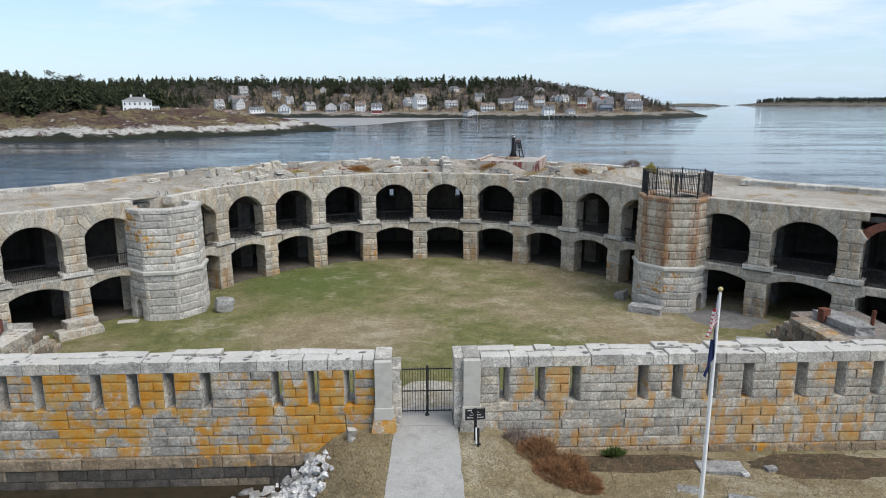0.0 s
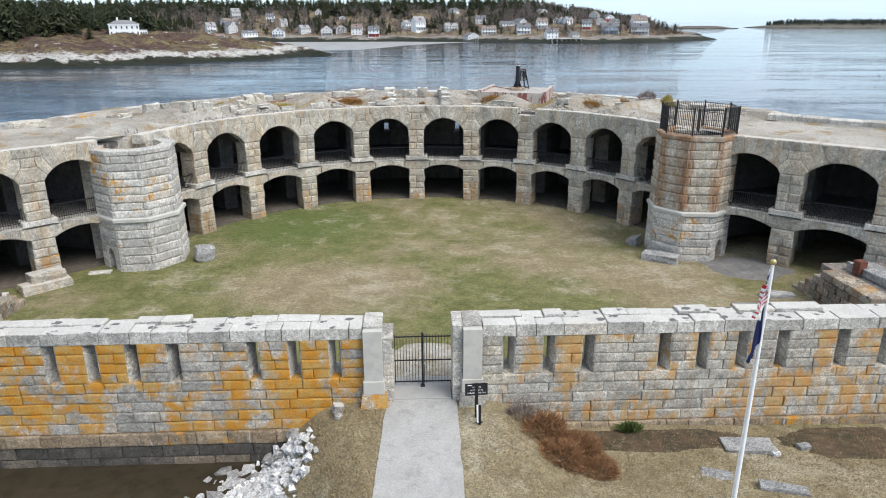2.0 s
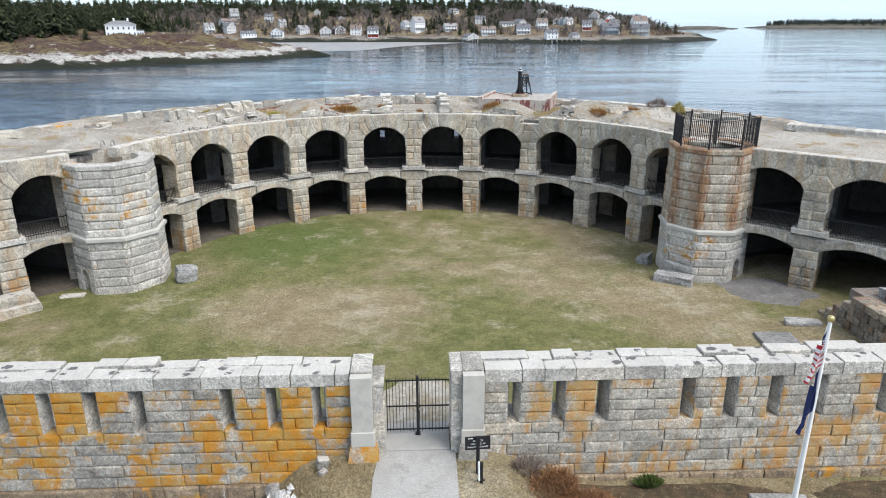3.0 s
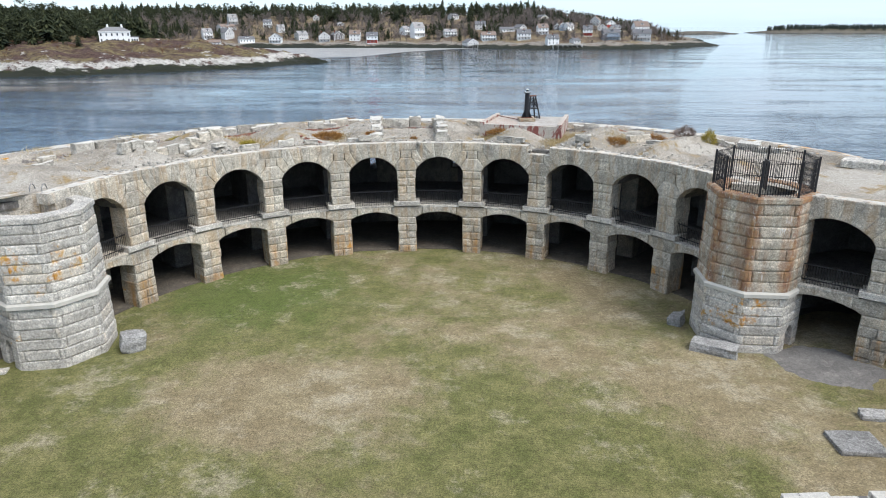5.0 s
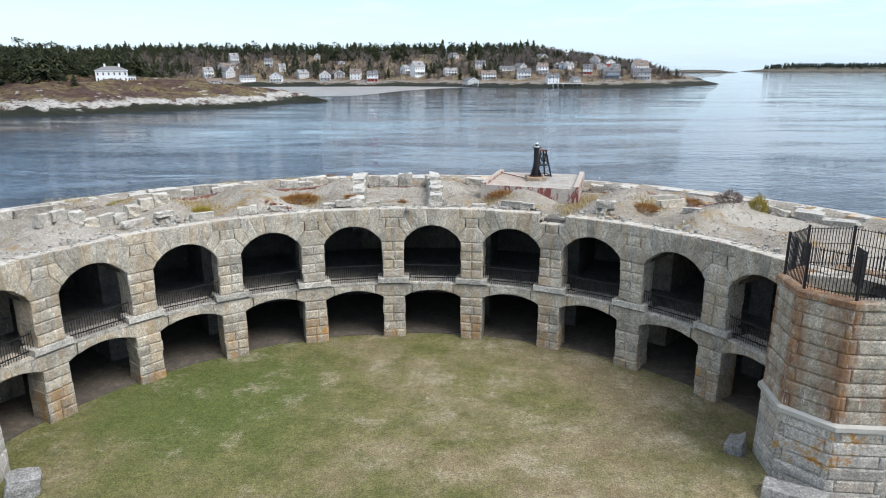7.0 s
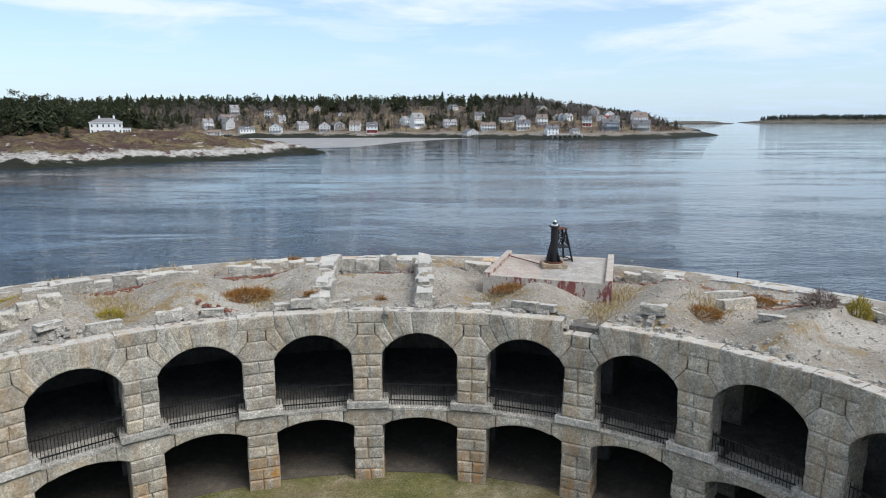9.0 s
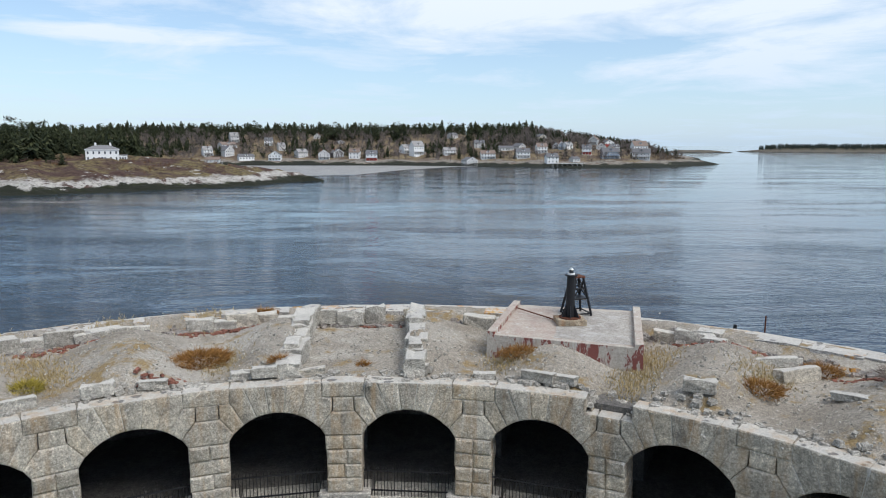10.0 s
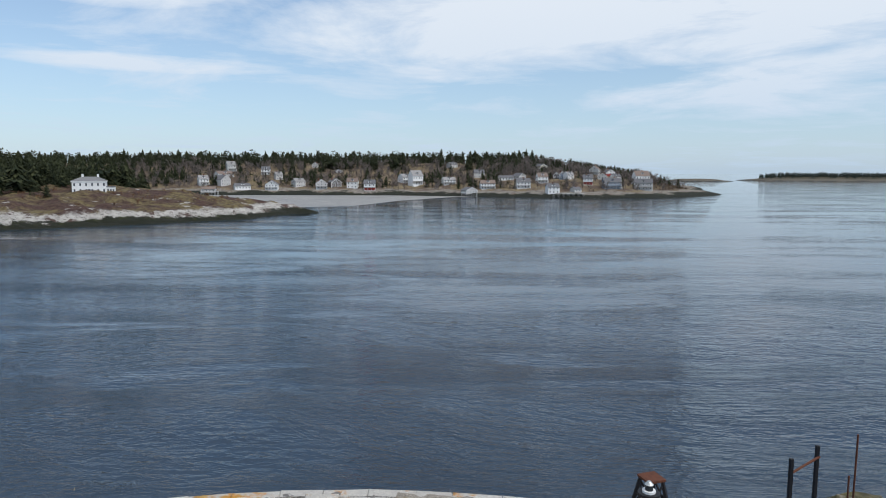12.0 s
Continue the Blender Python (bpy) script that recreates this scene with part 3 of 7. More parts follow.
pier_a = stone_pier(face_pose(TH0, RI))
bay_a = arch_bay(face_pose(TH0 + PITCH / 2, RI * math.cos(radians(5.3))))
rail_a = iron_railing(face_pose(TH0 + PITCH / 2, RI * math.cos(radians(5.3))), HALF - 0.64)
pier_b, bay_b = stone_pier(face_pose(TH0 + PITCH, RI)), arch_bay(face_pose(TH0 - PITCH / 2, RI * math.cos(radians(5.3))))
pier_c, bay_c = stone_pier(face_pose(TH0 - PITCH, RI)), arch_bay(face_pose(TH0 + PITCH * 1.5, RI * math.cos(radians(5.3))))
stone_pier(face_pose(TH0 + PITCH * 2, RI), False)      # its top stone has fallen
for k in range(-5, 6):
    th = TH0 + PITCH * k
    if k not in (-1, 0, 1, 2):
        copy_thing((pier_a, pier_b, pier_c)[k % 3], face_pose(th, RI))
for k in range(-5, 5):
    m = face_pose(TH0 + PITCH * (k + 0.5), RI * math.cos(radians(5.3)))
    if k not in (-1, 0, 1):
        copy_thing((bay_a, bay_b, bay_c)[k % 3], m)
    if k != 0:
        copy_thing(rail_a, m)


# ---- wings beside the towers ----
def wing_pose(side, s, d=0.0, z=0.0):
    return FORT @ pose(side * (22.5 + 0.74 * s + 0.67 * d), 14.6 - 0.67 * s + 0.74 * d, z, 0, 0, -side * 42.2)


for s in (0.05, 5.2):
    copy_thing(pier_b if s < 1 else pier_a, wing_pose(1, s))
for s in (-0.55, 4.1, 8.75):
    copy_thing(pier_c if s < 1 else pier_b, wing_pose(-1, s))
rw = arch_bay(wing_pose(1, 2.62), 2.58)
rr = iron_railing(wing_pose(1, 2.62), 1.94)
copy_thing(rw, wing_pose(1, -2.53))
copy_thing(rr, wing_pose(1, -2.53))
copy_thing(rr, wing_pose(1, 7.8))
lw = arch_bay(wing_pose(-1, 1.78), 2.325)
lr = iron_railing(wing_pose(-1, 1.78), 1.68)
for s in (-2.88, 6.43):
    copy_thing(lw, wing_pose(-1, s))
    copy_thing(lr, wing_pose(-1, s))
# the last bay beyond is broken: a low springing of red brick stands alone
broken = thing("broken_arch", wing_pose(1, 7.8), "broken arch with a bare red brick lining", "arch")
for i in range(11):
    a0, a1 = radians(178 - i * 11), radians(178 - (i + 1) * 11)
    q = lambda a, r: (r * math.cos(a), 5.9 + r * 0.72 * math.sin(a))
    part("brick", stone([q(a0, 1.95), q(a1, 1.95), q(a1, 2.4), q(a0, 2.4)][::-1], 0.1, 1.6, 0.01), BRICK, broken)
part("arch_stone", block(-1.5, 1.5, 2.95, 3.45, 0, 0.9), GRANITE, broken)


# solid corners between the arc and the wings, behind the towers
for side in (-1, 1):
    tagged(part("wall_corner", box(-2.0, 2.0, -1.2, 1.2, -0.1, 7.98, bevel=0.03), GRANITE, None, m=FORT @ pose(side * 19.6, 20.5, 0, 0, 0, -side * 20)), "granite corner wall behind the stair tower", "wall", kind="structure")


# ---- casemates behind the arcade: floors, vaults, cross walls, outer wall ----
def ring_path(n=96):
    """Inner and outer line of the fort's body, from the end of one wing to the end of the other."""
    pts = []
    for s in (14, 9, 4, 0, -3.2):
        pts.append((Vector((-(22.5 + 0.74 * s), 14.6 - 0.67 * s)), Vector((-(22.5 + 0.74 * s + 0.67 * 9.6), 14.6 - 0.67 * s + 0.74 * 9.6))))
    for i in range(n + 1):
        th = -70 + 140 * i / n
        pts.append((polar(th, RI).xy, polar(th, 28.35).xy))
    for s in (-3.2, 0, 4, 9, 14):
        pts.append((Vector((22.5 + 0.74 * s, 14.6 - 0.67 * s)), Vector((22.5 + 0.74 * s + 0.67 * 9.6, 14.6 - 0.67 * s + 0.74 * 9.6))))
    return pts


PATHS = ring_path()


def band(name, d0, d1, z0, z1, material, label, category, cells=PATHS, top=True):
    """A curved slab between two depths of the body."""
    bm = bmesh.new()
    rows = []
    for p, q in cells:
        w = (q - p).length
        a, b = p.lerp(q, d0 / w), p.lerp(q, (d1 if d1 else w) / w)
        rows.append([bm.verts.new((*c, z)) for c, z in ((a, z0), (b, z0), (b, z1), (a, z1))])
    for r, s in zip(rows, rows[1:]):
        for i in range(4):
            bm.faces.new((r[i], r[(i + 1) % 4], s[(i + 1) % 4], s[i]))
    bm.faces.new(rows[0][::-1])
    bm.faces.new(rows[-1])
    bmesh.ops.recalc_face_normals(bm, faces=bm.faces[:])
    return tagged(part(name, bm, material, None, m=FORT), label, category, kind="structure")


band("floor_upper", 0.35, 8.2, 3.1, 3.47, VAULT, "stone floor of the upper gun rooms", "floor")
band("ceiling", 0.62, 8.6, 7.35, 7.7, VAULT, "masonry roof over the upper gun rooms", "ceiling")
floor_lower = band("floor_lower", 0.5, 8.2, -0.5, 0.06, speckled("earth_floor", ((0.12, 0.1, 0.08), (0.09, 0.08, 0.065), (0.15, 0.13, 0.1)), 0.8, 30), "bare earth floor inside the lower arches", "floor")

# outer wall with two embrasures through it
for th0, th1 in ((-70, -7.35), (-6.15, 7.35), (8.55, 70)):
    n = max(2, int((th1 - th0) / 2))
    cells = [(polar(th0 + (th1 - th0) * i / n, RI).xy, polar(th0 + (th1 - th0) * i / n, 28.35).xy) for i in range(n + 1)]
    if th0 == -70:
        cells = PATHS[:5] + cells
    if th1 == 70:
        cells = cells + PATHS[-5:]
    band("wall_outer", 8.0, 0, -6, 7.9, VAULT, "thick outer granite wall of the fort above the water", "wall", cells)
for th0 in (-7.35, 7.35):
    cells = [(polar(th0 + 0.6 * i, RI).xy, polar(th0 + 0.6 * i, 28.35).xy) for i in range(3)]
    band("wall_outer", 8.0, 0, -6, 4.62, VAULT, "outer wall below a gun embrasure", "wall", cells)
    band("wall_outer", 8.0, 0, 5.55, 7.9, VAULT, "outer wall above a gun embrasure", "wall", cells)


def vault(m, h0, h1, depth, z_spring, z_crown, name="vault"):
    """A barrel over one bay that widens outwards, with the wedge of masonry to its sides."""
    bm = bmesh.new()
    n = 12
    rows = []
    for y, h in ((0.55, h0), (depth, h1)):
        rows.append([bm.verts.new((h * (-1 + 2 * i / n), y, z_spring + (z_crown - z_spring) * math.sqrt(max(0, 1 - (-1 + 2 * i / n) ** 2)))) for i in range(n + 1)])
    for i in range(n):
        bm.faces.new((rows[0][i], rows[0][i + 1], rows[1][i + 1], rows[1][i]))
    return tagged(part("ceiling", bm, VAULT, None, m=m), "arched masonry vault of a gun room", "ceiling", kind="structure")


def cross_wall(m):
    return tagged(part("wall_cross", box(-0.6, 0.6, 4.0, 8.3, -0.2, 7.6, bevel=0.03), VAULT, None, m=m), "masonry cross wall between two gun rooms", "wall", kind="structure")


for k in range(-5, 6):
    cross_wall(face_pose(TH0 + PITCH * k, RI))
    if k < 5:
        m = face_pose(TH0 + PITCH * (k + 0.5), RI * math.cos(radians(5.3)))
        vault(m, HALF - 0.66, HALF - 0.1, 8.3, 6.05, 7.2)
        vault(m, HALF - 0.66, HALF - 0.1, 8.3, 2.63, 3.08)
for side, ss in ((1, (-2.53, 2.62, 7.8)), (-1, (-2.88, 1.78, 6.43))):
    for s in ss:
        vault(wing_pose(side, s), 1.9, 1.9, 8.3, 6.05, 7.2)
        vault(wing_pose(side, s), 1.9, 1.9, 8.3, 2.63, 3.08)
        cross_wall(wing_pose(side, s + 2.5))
# ends of the wings
for side in (1, -1):
    tagged(part("wall_end", box(-0.3, 0.3, 0.2, 9.6, -3, 7.9), VAULT, None, m=wing_pose(side, 10.9)), "end wall of the fort's wing", "wall", kind="structure")


# ---- gate wall ----
COURSES = [3.05, 2.63, 2.2, 1.78, 1.35, 0.9, 0.45, 0.0, -0.47, -0.94, -1.5, -2.07, -2.7, -3.3]
LOOPS = {-1: [-18.25, -16.74, -14.25, -12.67, -11.1, -9.5, -6.42, -4.81, -3.21],
         1: [3.68, 5.3, 6.89, 9.99, 11.58, 13.2, 14.83, 17.31, 19.16, 20.87]}


def runs(x0, x1, low, high):
    """Joints of one course between x0 and x1."""
    out = [x0]
    while x1 - out[-1] > high:
        out.append(out[-1] + rnd.uniform(low, high))
        if x1 - out[-1] < low * 0.6:
            out[-1] = (out[-2] + x1) / 2
    return out + [x1]


def gate_wall(side, x0, x1, end):
    wall = thing("wall_gate", FORT, "granite gate wall with orange lichen and tall narrow gun slits", "wall", kind="structure")
    loops = LOOPS[side]
    for i in range(len(COURSES) - 1):
        z1, z0 = COURSES[i], COURSES[i + 1]
        if z1 < (-1.5 if side > 0 else -2.7):
            break
        spans = [(x0, x1)]
        if i < 4:
            edges = [x0] + [e for c in loops for e in (c - 0.25, c + 0.25)] + [x1]
            spans = list(zip(edges[::2], edges[1::2]))
        proud = -0.13 if COURSES[i] == -0.94 else -0.06 if z1 < -1 else 0.0
        for a, b in spans:
            js = runs(a, b, 0.75, 1.75) if b - a > 1.9 else [a, b] if rnd.random() < 0.6 or b - a < 0.9 else [a, (a + b) / 2 + rnd.uniform(-0.15, 0.15), b]
            for p, q in zip(js, js[1:]):
                part("stone", block(p, q, z0, z1, proud + rnd.uniform(-0.03, 0.02), 0.5, 0.026, 0.01, 0.01, 0.011), (GRANITE_GATE if side < 0 else GRANITE_GATE_GREY) if z1 > -0.9 else PLINTH if z1 > -1.4 else WET, wall)
    # capping stones, two rows deep and uneven
    for row, (d0, d1) in enumerate(((-0.03, 0.72), (0.75, 1.4))):
        js = runs(x0 - (0.1 if row else 0), x1, 0.6 if row == 0 else 0.8, 1.8 if row == 0 else 2.0)
        for p, q in zip(js, js[1:]):
            top = 3.53 + rnd.uniform(-0.03, 0.04) + (rnd.choice((-0.04, 0.03, 0.1)) if row else 0)
            v = [(p + 0.012, d0, 3.06), (q - 0.012, d0, 3.06), (q - 0.012, d1 + rnd.uniform(-0.06, 0.03), 3.06), (p + 0.012, d1 + rnd.uniform(-0.06, 0.03), 3.06)]
            bm = bmesh.new()
            lo = [bm.verts.new(c) for c in v]
            hi = [bm.verts.new((c[0] + rnd.uniform(-0.01, 0.01), c[1] + (0.02 if k < 2 else 0), top + rnd.uniform(-0.03, 0.03))) for k, c in enumerate(v)]
            for k in range(4):
                bm.faces.new((lo[k], lo[(k + 1) % 4], hi[(k + 1) % 4], hi[k]))
            bm.faces.new(hi)
            bmesh.ops.bevel(bm, geom=bm.edges[:], offset=0.018, segments=1, affect="EDGES")
            part("capstone", bm, GRANITE_CAP, wall)
    # slits narrow to a throat, then open again on the court side
    core = bmesh.new()
    edges = [x0] + [e for c in loops for e in (c - 0.1, c + 0.1)] + [x1]
    for a, b in zip(edges[::2], edges[1::2]):
        box(a, b, 0.62, 0.98, 1.35, 3.06, core)
    edges = [x0] + [e for c in loops for e in (c - 0.3, c + 0.3)] + [x1]
    for a, b in zip(edges[::2], edges[1::2]):
        box(a, b, 0.98, 1.38, 1.35, 3.06, core)
    box(x0, x1, 0.48, 1.38, -3.3, 1.35, core)
    part("core", core, GRANITE_PALE, wall)
    for c in loops:
        for s in (-1, 1):
            for k in range(4):
                z = 1.35 + k * 0.425
                w = [(c + s * 0.26, 0.02), (c + s * 0.26, 0.62), (c + s * 0.1, 0.62), (c + s * 0.235, 0.02)]
                bm = bmesh.new()
                lo = [bm.verts.new((x, y, z + 0.012)) for x, y in w]
                hi = [bm.verts.new((x, y, z + 0.405 + (0.05 if y > 0.3 else 0))) for x, y in w]
                for k2 in range(4):
                    bm.faces.new((lo[k2], lo[(k2 + 1) % 4], hi[(k2 + 1) % 4], hi[k2]))
                bm.faces.new(hi)
                bm.faces.new(lo[::-1])
                bmesh.ops.recalc_face_normals(bm, faces=bm.faces[:])
                part("jamb_stone", bm, GRANITE_PALE, wall)
    return wall


gate_wall(-1, -24.0, -2.1, -2.1)
gate_wall(1, 2.62, 24.5, 2.62)


# ---- gate ----
def gate_pillar(side):
    root = thing("gate_pillar", FORT, "smooth pale stone gate pillar on a flared lichen-stained base", "pillar", "pillars of the gate")
    a, b = (-2.08, -1.33) if side < 0 else (1.84, 2.6)
    part("shaft", box(a, b, -0.3, 0.6, 1.34, 3.5, bevel=0.015), CAST, root)
    part("base", box(a - 0.05, b + 0.05, -0.36, 0.5, 0.76, 1.34, bevel=0.02), CAST, root)
    bm = bmesh.new()
    for p, q in ((a - 0.1, (a + b) / 2), ((a + b) / 2, b + 0.1)):
        lo = [(p - 0.14 * (p < (a + b) / 2 - 0.01), -0.62), (q + 0.14 * (q > (a + b) / 2 + 0.01), -0.62), (q, 0.4), (p, 0.4)]
        hi = [(p, -0.38), (q, -0.38), (q, 0.4), (p, 0.4)]
        L = [bm.verts.new((x, y, -0.3)) for x, y in lo]
        Hh = [bm.verts.new((x, y, 0.76)) for x, y in hi]
        for k in range(4):
            bm.faces.new((L[k], L[(k + 1) % 4], Hh[(k + 1) % 4], Hh[k]))
        bm.faces.new(Hh)
    part("plinth", bm, GRANITE_GATE, root)
    # stepped return of blocks beside the opening
    c, d = (-1.33, -0.93) if side < 0 else (1.44, 1.84)
    z = -0.1
    for k, h in enumerate((0.5, 0.5, 0.52, 0.5, 0.5, 0.55) + ((0.55,) if side > 0 else ())):
        inset = 0.0 if k < 4 or side > 0 else 0.08
        part("stone", block(c, d - inset, z, z + h, -0.05, 1.35, 0.01), GRANITE_PALE, root)
        z += h
    part("cap", box(c - 0.02, d, -0.06, 1.36, z, z + 0.12 if side < 0 else z + 0.06, bevel=0.02), GRANITE_TOP, root)
    part("crown", box(a, b, 0.0, 1.35, 3.5, 3.6, bevel=0.03), GRANITE_TOP, root)
    return root


gate_pillar(-1)
gate_pillar(1)
gate = thing("iron_gate", FORT @ Matrix.Translation((0, 1.1, 0.27)), "closed black iron double gate with slender upright bars", "gate")
post = part("post", box(0.2, 0.29, -0.045, 0.045, 0.0, 2.45), IRON, gate)
part("post_cap", box(0.19, 0.3, -0.055, 0.055, 2.45, 2.48), IRON, post)
part("foot", box(0.15, 0.34, -0.09, 0.09, 0.0, 0.05), IRON, post)
for x0, x1 in ((-0.92, 0.2), (0.29, 1.43)):
    leaf = part("leaf", box(x0 + 0.01, x0 + 0.04, -0.02, 0.02, 0.15, 2.4), IRON, gate)
    for z in (0.2, 1.2, 2.28):
        part("rail", box(x0, x1, -0.022, 0.022, z, z + 0.045), IRON, leaf)
    bar = mesh_of("bar", rod((0, 0, 0.12), (0, 0, 2.42), 0.011, 5))
    bar.materials.append(IRON)
    for k in range(1, 9):
        part("bar", bar, None, leaf, m=Matrix.Translation((x0 + (x1 - x0) * k / 9, 0, 0)))
part("padlock", box(0.29, 0.34, -0.06, -0.02, 1.05, 1.13, bevel=0.008), flat_paint("padlock_steel", (0.4, 0.38, 0.32), 0.4, 0.8), gate)


# ---- sign and flagpole ----
def letters(text, size, material, parent, m, name="lettering"):
    cu = bpy.data.curves.new(name, "FONT")
    cu.body, cu.size, cu.extrude, cu.align_x = text, size, 0.002, "CENTER"
    ob = bpy.data.objects.new(name, cu)
    scene.collection.objects.link(ob)
    bpy.context.view_layer.update()
    me = bpy.data.meshes.new_from_object(ob.evaluated_get(bpy.context.evaluated_depsgraph_get()))
    bpy.data.objects.remove(ob)
    me.materials.append(material)
    return part(name, me, None, parent, m=m)


sign = thing("park_sign", FORT @ Matrix.Translation((2.3, -1.25, 0.0)), "black wooden post sign with white lettering on the grass", "sign")
part("post", box(-0.06, 0.06, -0.05, 0.05, 0.0, 1.7, bevel=0.01), IRON, sign)
board = part("board", box(-0.44, 0.44, -0.1, -0.06, 1.15, 1.64, bevel=0.006), IRON, sign, m=pose(0, 0, 0, -6, 0, 4))
for k, line in enumerate(("NO PETS", "ALLOWED IN", "PARADE GROUND")):
    letters(line, 0.085, WHITE, board, pose(0, -0.106, 1.46 - 0.115 * k, 90, 0, 0))
part("notice_bar", box(-0.34, -0.16, -0.105, -0.1, 1.56, 1.59), WHITE, board)
stand = thing("tube_stand", FORT @ Matrix.Translation((2.38, -1.75, 0.03)), "black post on crossed feet holding a white tube", "stand")
part("post", box(-0.05, 0.05, -0.05, 0.05, 0.0, 1.0, bevel=0.01), IRON, stand)
for a in (45, 135):
    part("foot", box(-0.38, 0.38, -0.04, 0.04, 0.0, 0.07), IRON, stand, m=pose(0, 0, 0, 0, 0, a))
    part("brace", rod((0.27, 0, 0.05), (0, 0, 0.34), 0.03, 6), IRON, stand, m=pose(0, 0, 0, 0, 0, a))
part("tube", rod((-0.08, -0.06, 0.3), (-0.1, -0.06, 1.05), 0.035, 10), WHITE, stand)

pole = thing("flagpole", FORT @ Matrix.Translation((9.75, -7.14, 0.0)), "white flagpole with two hanging flags and a gilt ball", "flagpole")
gz = ground_z(9.75, -7.14)
part("shaft", rod((0, 0, gz), (0, 0, 8.55), 0.075, 16, None, 0.045), WHITE, pole)
part("collar", rod((0, 0, gz - 0.02), (0, 0, gz + 0.12), 0.17, 16), WHITE, pole)
bm = bmesh.new()
bmesh.ops.create_uvsphere(bm, u_segments=14, v_segments=10, radius=0.085, matrix=Matrix.Translation((0, 0, 8.65)))
part("ball", bm, GOLD, pole)
part("halyard", rod((-0.09, 0, gz + 1.2), (-0.07, 0, 8.45), 0.008, 5), WHITE, pole)


def hanging_cloth(z1, height, spread, material, stripes=None, canton=None):
    """A limp flag: its free edge has dropped along the pole in close folds, so the stripes run down steeply."""
    cols, rows = 18, 20
    verts, faces, mats = [], [], []
    for j in range(rows + 1):
        t = j / rows
        for i in range(cols + 1):
            q = i / cols
            x = -0.06 - spread * (0.35 + 0.65 * t) * q * (1 - 0.25 * q) - 0.025 * math.sin(q * 9 + t * 5)
            y = -0.05 - 0.06 * math.sin(q * 13 + t * 3) * (0.5 + q)
            verts.append((x, y, z1 - t * height * 0.62 - q * height * (0.38 + 0.12 * math.sin(q * 4))))
    for j in range(rows):
        for i in range(cols):
            k = j * (cols + 1) + i
            faces.append((k, k + 1, k + cols + 2, k + cols + 1))
            mats.append(2 if canton and j < rows * 0.54 and i < cols * 0.4 else (j * 13 // rows) % 2 if stripes else 0)
    me = bpy.data.meshes.new("flag")
    me.from_pydata(verts, [], faces)
    for mm in material:
        me.materials.append(mm)
    me.polygons.foreach_set("material_index", mats)
    me.polygons.foreach_set("use_smooth", [True] * len(mats))
    return me


stars = part("flag", hanging_cloth(8.45, 1.55, 0.4, (RED, WHITE, NAVY), True, True), None, pole, "limp flag of red and white stripes with a blue corner")
for k in range(14):
    part("star", box(-0.008, 0.008, -0.006, 0.006, -0.02, 0.02), WHITE, stars, m=pose(-0.085 - 0.02 * (k % 4), -0.125, 8.33 - 0.12 * (k // 4) - 0.06 * (k % 4), 0, 45, 0))
part("flag", hanging_cloth(7.55, 2.1, 0.34, (NAVY,)), None, pole, "limp plain navy blue flag")


# ---- stair towers ----
TOWER_U = {1: 18.3, -1: -17.7}


def octagon(r, turn=0.0):
    return [Vector((r * math.cos(radians(45 * k + turn)), r * math.sin(radians(45 * k + turn)))) for k in range(8)]


